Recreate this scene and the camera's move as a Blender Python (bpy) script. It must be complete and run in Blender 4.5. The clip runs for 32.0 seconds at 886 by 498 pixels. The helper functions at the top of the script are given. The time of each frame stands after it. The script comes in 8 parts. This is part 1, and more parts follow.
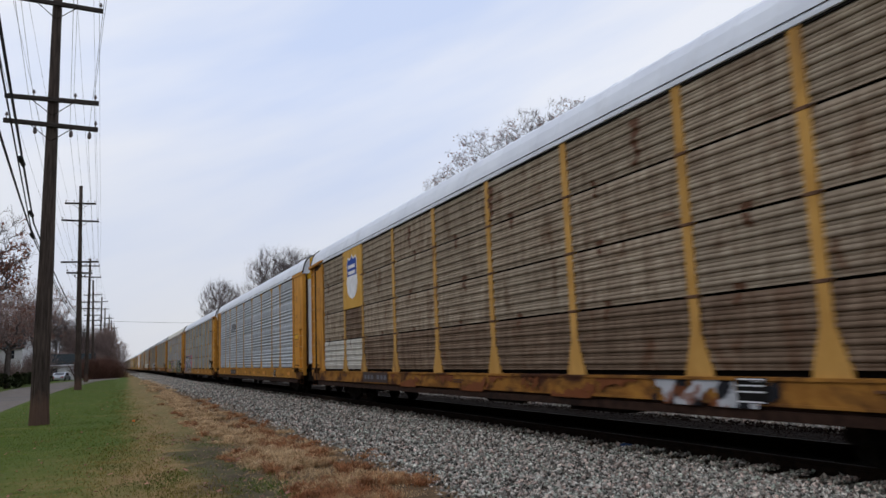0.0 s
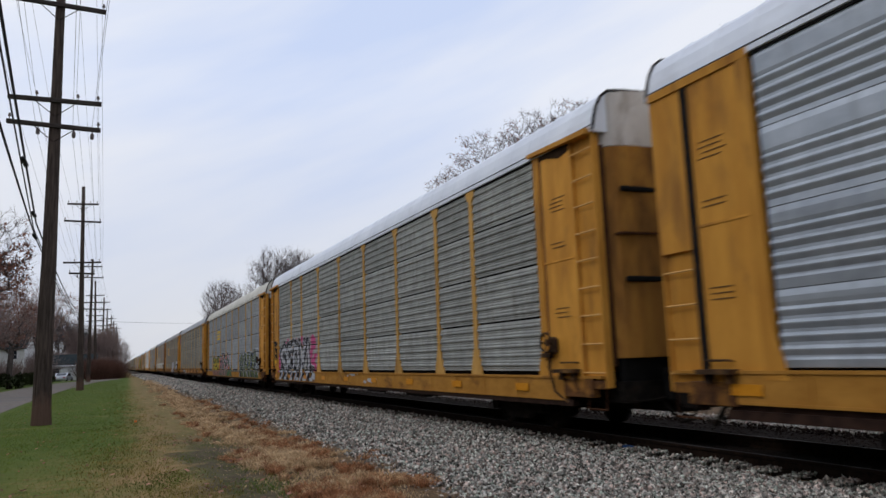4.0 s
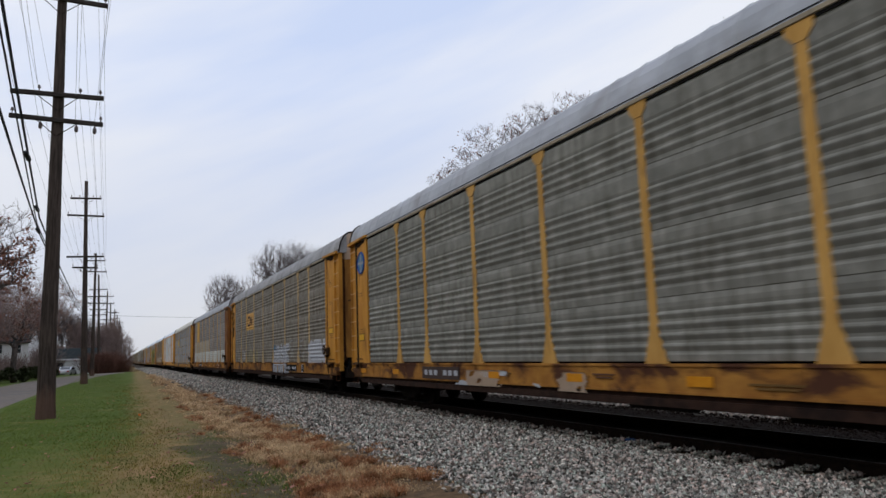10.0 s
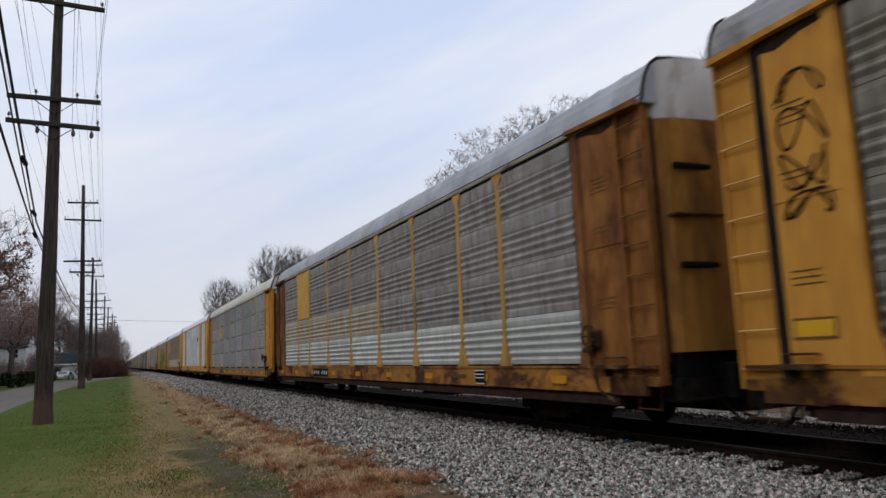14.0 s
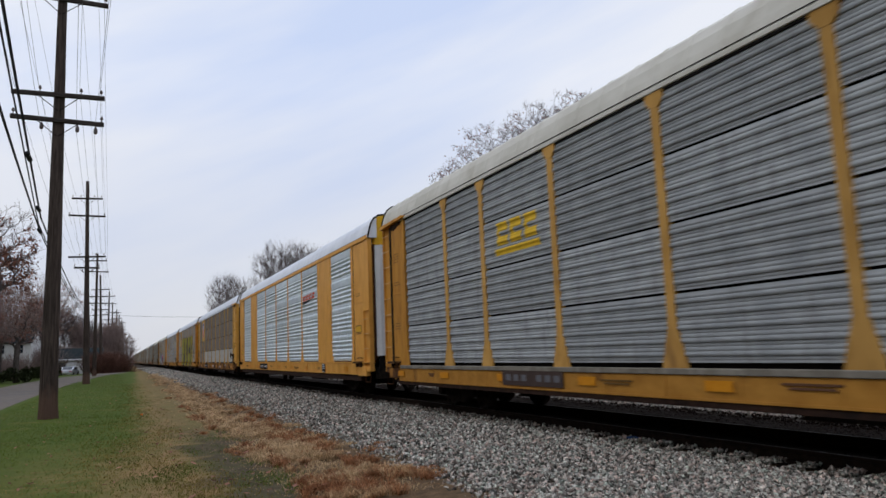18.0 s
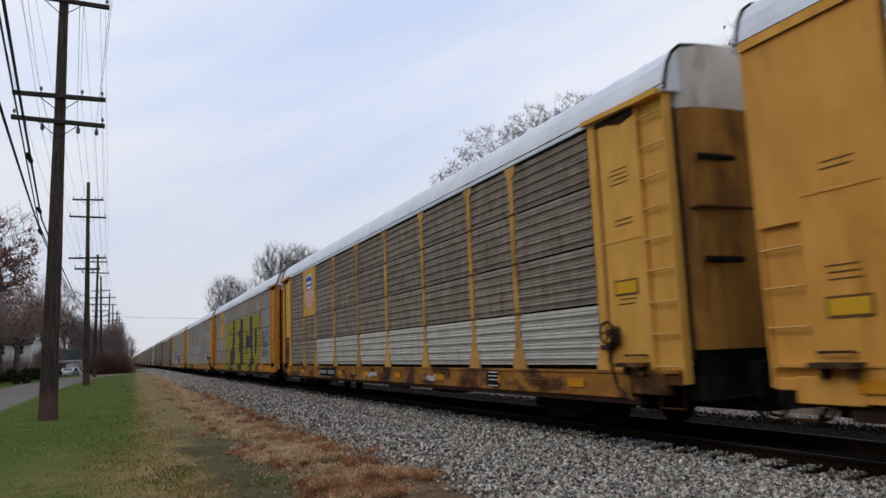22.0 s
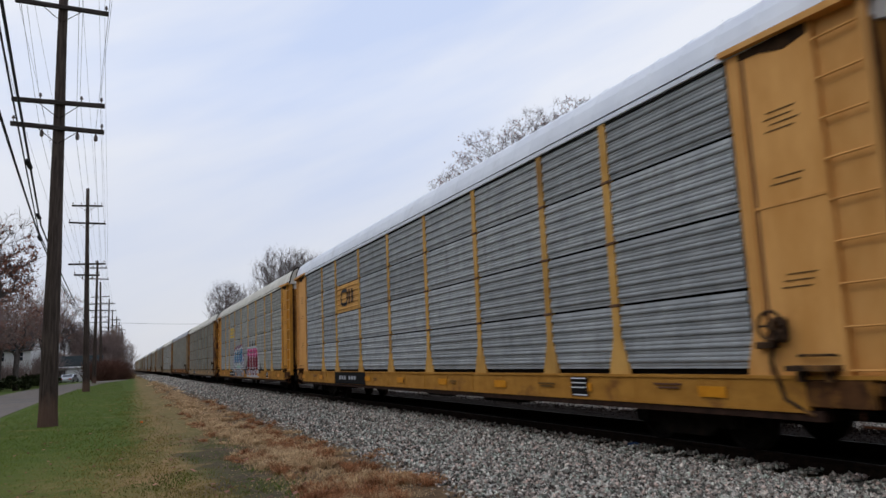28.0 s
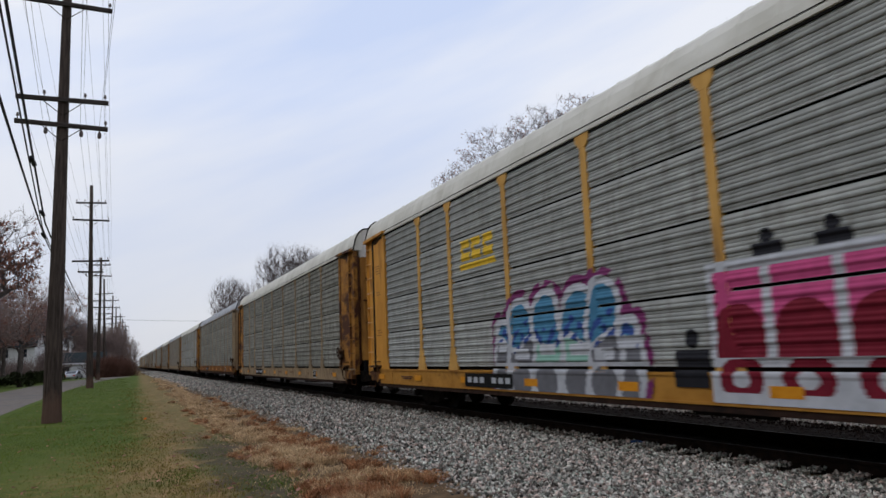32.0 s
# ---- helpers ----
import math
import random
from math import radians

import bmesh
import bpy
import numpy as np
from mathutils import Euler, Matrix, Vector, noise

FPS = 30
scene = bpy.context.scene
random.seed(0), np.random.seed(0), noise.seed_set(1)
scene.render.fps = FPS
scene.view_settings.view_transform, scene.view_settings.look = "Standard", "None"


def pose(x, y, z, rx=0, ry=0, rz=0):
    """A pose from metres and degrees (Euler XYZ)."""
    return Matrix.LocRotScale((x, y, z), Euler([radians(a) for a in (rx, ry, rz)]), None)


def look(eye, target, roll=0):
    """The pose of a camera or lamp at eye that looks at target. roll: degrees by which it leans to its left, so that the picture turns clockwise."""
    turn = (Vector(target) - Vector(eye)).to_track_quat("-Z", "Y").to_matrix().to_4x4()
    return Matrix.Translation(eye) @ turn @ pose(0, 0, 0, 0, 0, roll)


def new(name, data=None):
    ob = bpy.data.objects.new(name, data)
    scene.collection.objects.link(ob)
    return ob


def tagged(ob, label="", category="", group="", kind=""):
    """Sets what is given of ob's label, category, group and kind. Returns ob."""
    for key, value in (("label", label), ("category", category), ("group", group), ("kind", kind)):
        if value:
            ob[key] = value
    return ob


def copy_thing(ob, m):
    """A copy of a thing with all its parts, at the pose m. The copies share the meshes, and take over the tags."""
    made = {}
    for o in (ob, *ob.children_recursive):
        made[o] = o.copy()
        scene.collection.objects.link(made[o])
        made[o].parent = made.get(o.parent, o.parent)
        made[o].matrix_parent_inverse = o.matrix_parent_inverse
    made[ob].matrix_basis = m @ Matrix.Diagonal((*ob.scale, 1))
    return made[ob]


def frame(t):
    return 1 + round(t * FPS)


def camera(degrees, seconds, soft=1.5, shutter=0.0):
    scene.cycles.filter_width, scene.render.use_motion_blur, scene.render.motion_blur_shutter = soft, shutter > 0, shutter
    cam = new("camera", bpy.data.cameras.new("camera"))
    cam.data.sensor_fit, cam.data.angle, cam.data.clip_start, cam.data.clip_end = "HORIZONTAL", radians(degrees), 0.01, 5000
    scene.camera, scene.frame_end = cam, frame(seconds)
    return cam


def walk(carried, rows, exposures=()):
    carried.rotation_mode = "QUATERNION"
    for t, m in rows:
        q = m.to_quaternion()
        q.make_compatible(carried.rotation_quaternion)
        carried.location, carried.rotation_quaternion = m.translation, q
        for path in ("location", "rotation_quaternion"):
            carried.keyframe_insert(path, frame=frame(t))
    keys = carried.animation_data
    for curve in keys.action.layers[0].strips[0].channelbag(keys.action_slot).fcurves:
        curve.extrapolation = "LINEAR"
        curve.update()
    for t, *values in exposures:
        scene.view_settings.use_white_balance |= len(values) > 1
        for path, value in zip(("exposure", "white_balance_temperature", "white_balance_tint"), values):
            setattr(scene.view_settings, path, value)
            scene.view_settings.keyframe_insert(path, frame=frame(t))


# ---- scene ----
cam = camera(63.04, 32.0, soft=1.5, shutter=0.28)
EYE = (0.0, 0.0, 1.63)


def turn(yaw, pitch, roll):
    """The camera's pose: degrees to the right of the track, up, and of lean."""
    return pose(*EYE, 90 + pitch, 0, -yaw) @ pose(0, 0, 0, 0, 0, roll)


walk(cam, [
    (0, turn(24.566, 8.366, -2.198)), (0.5, turn(24.447, 8.346, -2.230)), (1, turn(24.448, 8.310, -2.256)), (1.5, turn(24.473, 8.272, -2.251)),
    (2, turn(24.498, 8.304, -2.211)), (2.5, turn(24.459, 8.364, -2.157)), (3, turn(24.417, 8.508, -2.108)), (3.5, turn(24.400, 8.507, -2.072)),
    (5.5, turn(24.442, 8.152, -2.237)), (6, turn(24.388, 8.082, -2.244)), (6.5, turn(24.365, 8.081, -2.234)), (7, turn(24.332, 8.082, -2.201)),
    (7.5, turn(24.320, 8.114, -2.154)), (8, turn(24.267, 8.099, -2.108)), (8.5, turn(24.233, 8.087, -2.077)), (9, turn(24.170, 7.895, -2.064)),
    (9.5, turn(24.146, 7.896, -2.078)), (10, turn(24.192, 7.973, -2.124)), (10.5, turn(24.241, 8.048, -2.191)), (11, turn(24.219, 8.128, -2.252)),
    (11.5, turn(24.221, 8.131, -2.286)), (12, turn(24.281, 8.107, -2.296)), (12.5, turn(24.343, 8.206, -2.306)), (13, turn(24.323, 8.219, -2.332)),
    (13.5, turn(24.377, 8.230, -2.368)), (14, turn(24.380, 8.193, -2.399)), (14.5, turn(24.380, 8.131, -2.414)), (16.5, turn(24.145, 7.936, -2.335)),
    (17, turn(24.142, 7.900, -2.339)), (17.5, turn(24.120, 7.867, -2.345)), (18, turn(24.084, 7.871, -2.352)), (18.5, turn(24.126, 7.856, -2.356)),
    (19, turn(24.127, 7.872, -2.347)), (19.5, turn(24.147, 7.964, -2.328)), (20, turn(24.139, 8.016, -2.318)), (20.5, turn(24.119, 7.935, -2.321)),
    (21, turn(24.093, 7.942, -2.314)), (21.5, turn(24.067, 7.971, -2.285)), (22, turn(24.055, 8.009, -2.250)), (22.5, turn(24.047, 8.015, -2.231)),
    (23, turn(24.066, 7.995, -2.233)), (23.5, turn(24.047, 7.968, -2.246)), (24, turn(24.037, 7.962, -2.263)), (24.5, turn(24.027, 7.960, -2.278)),
    (25, turn(23.985, 8.004, -2.282)), (25.5, turn(23.999, 8.024, -2.277)), (27.5, turn(24.054, 8.272, -2.499)), (28, turn(24.104, 8.367, -2.516)),
    (28.5, turn(24.113, 8.493, -2.513)), (29, turn(24.135, 8.534, -2.489)), (29.5, turn(24.077, 8.516, -2.458)), (30, turn(24.004, 8.475, -2.439)),
    (30.5, turn(23.945, 8.416, -2.432)), (31, turn(23.935, 8.340, -2.423)), (31.5, turn(23.880, 8.151, -2.406)), (32, turn(23.855, 8.182, -2.385)),
])

# ---- light ----
world = bpy.data.worlds.new("overcast_sky")
scene.world = world
world.use_nodes = True
wn, wl = world.node_tree.nodes, world.node_tree.links
wn.clear()
w_out = wn.new("ShaderNodeOutputWorld")
w_sky = wn.new("ShaderNodeTexSky")
w_sky.sky_type, w_sky.sun_disc = "NISHITA", False
w_sky.sun_elevation, w_sky.sun_rotation = radians(45), radians(279)
w_bg_sky = wn.new("ShaderNodeBackground")
w_bg_sky.inputs["Strength"].default_value = 0.10
wl.new(w_sky.outputs[0], w_bg_sky.inputs["Color"])
w_co = wn.new("ShaderNodeTexCoord")
# stratus: long soft streaks that run across the sky
w_map = wn.new("ShaderNodeMapping")
w_map.vector_type = "TEXTURE"
w_map.inputs["Rotation"].default_value = (0, radians(-19), radians(-20))
w_map.inputs["Scale"].default_value = (1.1, 1.0, 0.22)
wl.new(w_co.outputs["Generated"], w_map.inputs["Vector"])
w_n = wn.new("ShaderNodeTexNoise")
w_n.inputs["Scale"].default_value, w_n.inputs["Detail"].default_value, w_n.inputs["Roughness"].default_value = 1.3, 5, 0.5
wl.new(w_map.outputs[0], w_n.inputs["Vector"])
w_r = wn.new("ShaderNodeValToRGB")
w_r.color_ramp.elements[0].position, w_r.color_ramp.elements[0].color = 0.38, (0.640, 0.742, 0.99, 1)
w_r.color_ramp.elements[1].position, w_r.color_ramp.elements[1].color = 0.62, (0.895, 0.922, 1.0, 1)
wl.new(w_n.outputs["Fac"], w_r.inputs[0])
# paler and greyer towards the horizon
w_sep = wn.new("ShaderNodeSeparateXYZ")
wl.new(w_co.outputs["Generated"], w_sep.inputs[0])
w_h = wn.new("ShaderNodeMapRange")
w_h.inputs["From Min"].default_value, w_h.inputs["From Max"].default_value = 0.0, 0.35
w_h.inputs["To Min"].default_value, w_h.inputs["To Max"].default_value = 0.75, 0.0
wl.new(w_sep.outputs["Z"], w_h.inputs["Value"])
w_mixh = wn.new("ShaderNodeMixRGB")
w_mixh.inputs[2].default_value = (0.64, 0.65, 0.71, 1)
wl.new(w_h.outputs[0], w_mixh.inputs[0])
wl.new(w_r.outputs[0], w_mixh.inputs[1])
# an overcast sky is brightest overhead
w_z = wn.new("ShaderNodeMapRange")
w_z.inputs["From Min"].default_value, w_z.inputs["From Max"].default_value = 0.55, 0.95
w_z.inputs["To Min"].default_value, w_z.inputs["To Max"].default_value = 1.0, 1.45
wl.new(w_sep.outputs["Z"], w_z.inputs["Value"])
w_bg_cloud = wn.new("ShaderNodeBackground")
wl.new(w_z.outputs[0], w_bg_cloud.inputs["Strength"])
wl.new(w_mixh.outputs[0], w_bg_cloud.inputs["Color"])
w_mix = wn.new("ShaderNodeMixShader")
w_mix.inputs[0].default_value = 0.9
wl.new(w_bg_sky.outputs[0], w_mix.inputs[1])
wl.new(w_bg_cloud.outputs[0], w_mix.inputs[2])
wl.new(w_mix.outputs[0], w_out.inputs[0])

sun_data = bpy.data.lights.new("veiled_sun", "SUN")
sun_data.energy, sun_data.angle, sun_data.color = 0.40, radians(14), (1.0, 0.95, 0.88)
sun = new("veiled_sun", sun_data)
sun.matrix_world = look((0, 0, 60), (38, -6, 20))
scene.view_settings.exposure = 0.0

# ---- materials ----
MATS = {}


def nodes_of(name):
    m = bpy.data.materials.new(name)
    m.use_nodes = True
    n, l = m.node_tree.nodes, m.node_tree.links
    return m, n, l, n["Principled BSDF"]


def ramp(n, l, src, stops):
    r = n.new("ShaderNodeValToRGB")
    e = r.color_ramp.elements
    while len(e) < len(stops):
        e.new(0.5)
    for el, (p, c) in zip(e, stops):
        el.position, el.color = p, (*c, 1)
    l.new(src, r.inputs[0])
    return r.outputs[0]


def noise_out(n, l, scale, detail=4, rough=0.55, stretch=(1, 1, 1), space="Object", distort=0.0, apart=False):
    """Noise in an object's own space; apart shifts it from object to object."""
    tc = n.new("ShaderNodeTexCoord")
    mp = n.new("ShaderNodeMapping")
    mp.inputs["Scale"].default_value = stretch
    here = tc.outputs[space]
    if apart:
        add = n.new("ShaderNodeVectorMath")
        add.operation = "MULTIPLY_ADD"
        add.inputs[1].default_value = (71.0, 53.0, 37.0)
        l.new(n.new("ShaderNodeObjectInfo").outputs["Random"], add.inputs[0])
        l.new(here, add.inputs[2])
        here = add.outputs[0]
    l.new(here, mp.inputs[0])
    t = n.new("ShaderNodeTexNoise")
    t.inputs["Scale"].default_value, t.inputs["Detail"].default_value = scale, detail
    t.inputs["Roughness"].default_value, t.inputs["Distortion"].default_value = rough, distort
    l.new(mp.outputs[0], t.inputs["Vector"])
    return t.outputs["Fac"]


def mix_rgb(n, l, fac, a, b, mode="MIX"):
    x = n.new("ShaderNodeMixRGB")
    x.blend_type = mode
    for i, v in ((0, fac), (1, a), (2, b)):
        if isinstance(v, (int, float)):
            x.inputs[i].default_value = v
        elif isinstance(v, tuple):
            x.inputs[i].default_value = (*v, 1)
        else:
            l.new(v, x.inputs[i])
    return x.outputs[0]


def bump(n, l, bsdf, height, strength, dist=0.01):
    b = n.new("ShaderNodeBump")
    b.inputs["Strength"].default_value, b.inputs["Distance"].default_value = strength, dist
    l.new(height, b.inputs["Height"])
    l.new(b.outputs[0], bsdf.inputs["Normal"])


def rough_mat(name, c1, c2, scale=6, rough=0.8, metal=0.0, c3=None, scale3=1.0, lo=0.35, hi=0.65, bump_s=0.3, bump_d=0.01,
              stretch=(1, 1, 1), c3_lo=0.55, c3_hi=0.7, vary=0.0, island=False, spec=0.07, fine=None):
    """A surface of two tones of grain, with stains of a third on top."""
    if name in MATS:
        return MATS[name]
    m, n, l, b = nodes_of(name)
    loose = vary > 0 and not island
    g = noise_out(n, l, scale, 6, 0.6, stretch, apart=loose)
    col = ramp(n, l, g, [(lo, c1), (hi, c2)])
    if c3:
        s = noise_out(n, l, scale3, 5, 0.6, stretch, distort=0.4, apart=loose)
        f = n.new("ShaderNodeMapRange")
        f.inputs["From Min"].default_value, f.inputs["From Max"].default_value = c3_lo, c3_hi
        l.new(s, f.inputs["Value"])
        col = mix_rgb(n, l, f.outputs[0], col, c3)
    if vary:
        src = n.new("ShaderNodeNewGeometry").outputs["Random Per Island"] if island else n.new("ShaderNodeObjectInfo").outputs["Random"]
        hs = n.new("ShaderNodeHueSaturation")
        mr = n.new("ShaderNodeMapRange")
        mr.inputs["To Min"].default_value, mr.inputs["To Max"].default_value = 1 - vary, 1 + vary
        l.new(src, mr.inputs["Value"])
        l.new(mr.outputs[0], hs.inputs["Value"])
        l.new(col, hs.inputs["Color"])
        col = hs.outputs[0]
    l.new(col, b.inputs["Base Color"])
    b.inputs["Roughness"].default_value, b.inputs["Metallic"].default_value = rough, metal
    b.inputs["Specular IOR Level"].default_value = spec
    if bump_s:
        bump(n, l, b, noise_out(n, l, fine or scale * 3, 5, 0.65, stretch), bump_s, bump_d)
    MATS[name] = m
    return m


def steel(name, c1, c2, grime, amount, metal=0.06, rough=0.7, rust=None):
    """Galvanised or painted sheet: cloudy zinc, vertical grime streaks, a little rust."""
    if name in MATS:
        return MATS[name]
    m, n, l, b = nodes_of(name)
    cloud = noise_out(n, l, 2.2, 5, 0.6, (1, 1, 1.6), apart=True)
    col = ramp(n, l, cloud, [(0.32, c1), (0.68, c2)])
    streak = noise_out(n, l, 3.0, 5, 0.65, (1, 2.2, 0.35), distort=0.3, apart=True)
    f = n.new("ShaderNodeMapRange")
    f.inputs["From Min"].default_value, f.inputs["From Max"].default_value = 0.62 - 0.35 * amount, 0.85 - 0.35 * amount
    l.new(streak, f.inputs["Value"])
    info = n.new("ShaderNodeObjectInfo")
    mr = n.new("ShaderNodeMapRange")
    mr.inputs["To Min"].default_value, mr.inputs["To Max"].default_value = 0.35, 0.75
    l.new(info.outputs["Random"], mr.inputs["Value"])
    mul = n.new("ShaderNodeMath")
    mul.operation = "MULTIPLY"
    l.new(f.outputs[0], mul.inputs[0])
    l.new(mr.outputs[0], mul.inputs[1])
    col = mix_rgb(n, l, mul.outputs[0], col, grime)
    if rust:
        r = noise_out(n, l, 1.4, 6, 0.7, (1, 1.5, 0.8), distort=0.8, apart=True)
        fr = n.new("ShaderNodeMapRange")
        fr.inputs["From Min"].default_value, fr.inputs["From Max"].default_value = 0.55, 0.70
        l.new(r, fr.inputs["Value"])
        col = mix_rgb(n, l, fr.outputs[0], col, rust)
    hs = n.new("ShaderNodeHueSaturation")
    mv = n.new("ShaderNodeMapRange")
    mv.inputs["To Min"].default_value, mv.inputs["To Max"].default_value = 0.88, 1.12
    l.new(info.outputs["Random"], mv.inputs["Value"])
    l.new(mv.outputs[0], hs.inputs["Value"])
    l.new(col, hs.inputs["Color"])
    l.new(hs.outputs[0], b.inputs["Base Color"])
    b.inputs["Metallic"].default_value, b.inputs["Specular IOR Level"].default_value = metal, 0.06
    rr = n.new("ShaderNodeMapRange")
    rr.inputs["To Min"].default_value, rr.inputs["To Max"].default_value = rough - 0.1, rough + 0.25
    l.new(streak, rr.inputs["Value"])
    l.new(rr.outputs[0], b.inputs["Roughness"])
    bump(n, l, b, noise_out(n, l, 9, 4, 0.6), 0.12, 0.01)
    MATS[name] = m
    return m


YELLOW = rough_mat("weathered_yellow_paint", (0.46, 0.205, 0.034), (0.60, 0.288, 0.050), 2.5, 0.6, c3=(0.16, 0.072, 0.028), scale3=1.3,
                   stretch=(1, 1.4, 0.4), c3_lo=0.54, c3_hi=0.78, bump_s=0.1, vary=0.12)
YELLOW_CLEAN = rough_mat("clean_yellow_paint", (0.61, 0.292, 0.056), (0.72, 0.360, 0.080), 1.8, 0.5, c3=(0.42, 0.19, 0.022), scale3=1.1,
                         stretch=(1, 1.4, 0.6), c3_lo=0.58, c3_hi=0.78, bump_s=0.08, vary=0.06)
ORANGE_PAINT = rough_mat("orange_yellow_paint", (0.45, 0.180, 0.022), (0.56, 0.238, 0.032), 2.0, 0.5, c3=(0.26, 0.095, 0.020), scale3=1.3,
                         stretch=(1, 1.2, 0.7), c3_lo=0.54, c3_hi=0.74, bump_s=0.1, vary=0.08)
# the orange again, darkened for the shade between two coupled cars
ORANGE_SHADED = rough_mat("shaded_orange_paint", (0.24, 0.092, 0.016), (0.34, 0.135, 0.022), 2.0, 0.6, c3=(0.11, 0.045, 0.016), scale3=1.4,
                        stretch=(1, 1.2, 0.6), c3_lo=0.52, c3_hi=0.72, bump_s=0.1)
YELLOW_DIRTY = rough_mat("dirty_yellow_paint", (0.29, 0.135, 0.017), (0.40, 0.190, 0.024), 2.2, 0.6, c3=(0.13, 0.062, 0.022), scale3=1.4,
                         stretch=(1, 1.4, 0.6), c3_lo=0.54, c3_hi=0.74, bump_s=0.12)
YELLOW_PALE = rough_mat("pale_yellow_paint", (0.62, 0.315, 0.060), (0.72, 0.390, 0.085), 2.5, 0.55, c3=(0.34, 0.16, 0.03), scale3=1.3,
                        stretch=(1, 1.4, 0.5), c3_lo=0.60, c3_hi=0.80, bump_s=0.1, vary=0.1)
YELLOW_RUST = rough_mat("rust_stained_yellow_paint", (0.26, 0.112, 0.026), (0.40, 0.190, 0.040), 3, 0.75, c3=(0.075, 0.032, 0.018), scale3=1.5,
                        stretch=(1, 0.7, 1.2), c3_lo=0.47, c3_hi=0.60, bump_s=0.15, vary=0.15)
EAVE_DUSTY = rough_mat("dusty_beige_flange", (0.26, 0.215, 0.15), (0.36, 0.30, 0.21), 3, 0.75, c3=(0.14, 0.095, 0.055), scale3=1.5, bump_s=0.1)
POST_DUSTY = rough_mat("dusty_pale_yellow_paint", (0.42, 0.228, 0.060), (0.56, 0.32, 0.092), 2.5, 0.7, c3=(0.17, 0.085, 0.036), scale3=1.6,
                       stretch=(1, 1.4, 0.5), c3_lo=0.55, c3_hi=0.75, bump_s=0.1, vary=0.12)
POST_CHALKY = rough_mat("chalky_beige_yellow_paint", (0.37, 0.24, 0.105), (0.50, 0.345, 0.165), 2.5, 0.75, c3=(0.19, 0.11, 0.055), scale3=1.6,
                        stretch=(1, 1.4, 0.5), c3_lo=0.52, c3_hi=0.72, bump_s=0.1, vary=0.12)
# rungs paler than their sheets: their thin highlights are put into the paint
RUNG_PALE = rough_mat("highlit_yellow_rung", (0.52, 0.28, 0.07), (0.64, 0.37, 0.11), 5, 0.5, bump_s=0.05, spec=0.3)
SILL_END = rough_mat("rusted_sill_end", (0.045, 0.022, 0.012), (0.13, 0.058, 0.022), 4, 0.8, c3=(0.30, 0.135, 0.028), scale3=2.2, c3_lo=0.52, c3_hi=0.66, vary=0.2, bump_s=0.2)
EDGE_BROWN = rough_mat("rust_and_shade_edge", (0.035, 0.015, 0.009), (0.085, 0.038, 0.018), 4, 0.85, bump_s=0.15)
RUST_END = rough_mat("rust_red_paint", (0.10, 0.036, 0.016), (0.20, 0.080, 0.028), 2.2, 0.75, c3=(0.30, 0.165, 0.055), scale3=1.1, stretch=(1, 1.3, 0.7), c3_lo=0.56, c3_hi=0.64, bump_s=0.15)
# stained door paint; the shade of the next car is put into its tone
DOOR_BROWN = rough_mat("stained_and_shaded_door_paint", (0.26, 0.115, 0.026), (0.40, 0.190, 0.040), 2.0, 0.65, c3=(0.085, 0.038, 0.018), scale3=1.2,
                       stretch=(1, 1.3, 0.35), c3_lo=0.48, c3_hi=0.72, bump_s=0.12)
YELLOW_SILL = rough_mat("streaked_yellow_sill_paint", (0.36, 0.165, 0.030), (0.48, 0.235, 0.046), 3, 0.65, c3=(0.14, 0.060, 0.024), scale3=1.5,
                        stretch=(1, 0.7, 1.2), c3_lo=0.56, c3_hi=0.72, bump_s=0.12, vary=0.1)
YELLOW_PEACH = rough_mat("faded_peach_yellow_paint", (0.56, 0.275, 0.078), (0.66, 0.345, 0.110), 2.2, 0.55, c3=(0.34, 0.15, 0.045), scale3=1.3,
                         stretch=(1, 1.4, 0.5), c3_lo=0.60, c3_hi=0.80, bump_s=0.1, vary=0.06)
YELLOW_BRIGHT = rough_mat("fresh_yellow_paint", (0.62, 0.34, 0.02), (0.68, 0.38, 0.03), 2, 0.5, bump_s=0.08)
ORANGE_REFLECTOR = rough_mat("orange_reflective_tape", (0.52, 0.20, 0.014), (0.62, 0.26, 0.02), 8, 0.4, bump_s=0)
BROWN_END = rough_mat("rusted_brown_paint", (0.170, 0.062, 0.018), (0.300, 0.128, 0.033), 2.5, 0.7, c3=(0.10, 0.036, 0.018), scale3=1.6,
                      stretch=(1, 1.3, 0.6), c3_lo=0.50, c3_hi=0.68, bump_s=0.15)
WHITE_PAINT = rough_mat("chalky_white_paint", (0.60, 0.61, 0.62), (0.72, 0.72, 0.71), 3, 0.6, c3=(0.35, 0.32, 0.27), scale3=1.5,
                        stretch=(1, 1.2, 0.5), c3_lo=0.60, c3_hi=0.82, bump_s=0.08)
ROOF_WHITE = rough_mat("white_roof_sheet", (0.64, 0.67, 0.72), (0.72, 0.75, 0.79), 1.2, 0.5, metal=0.1, c3=(0.54, 0.55, 0.57), scale3=0.8,
                       c3_lo=0.55, c3_hi=0.8, bump_s=0.1)
ROOF_GREY = rough_mat("dull_zinc_roof_sheet", (0.30, 0.31, 0.32), (0.40, 0.41, 0.43), 1.2, 0.5, metal=0.2, c3=(0.22, 0.21, 0.20), scale3=0.8,
                      c3_lo=0.5, c3_hi=0.8, bump_s=0.1)
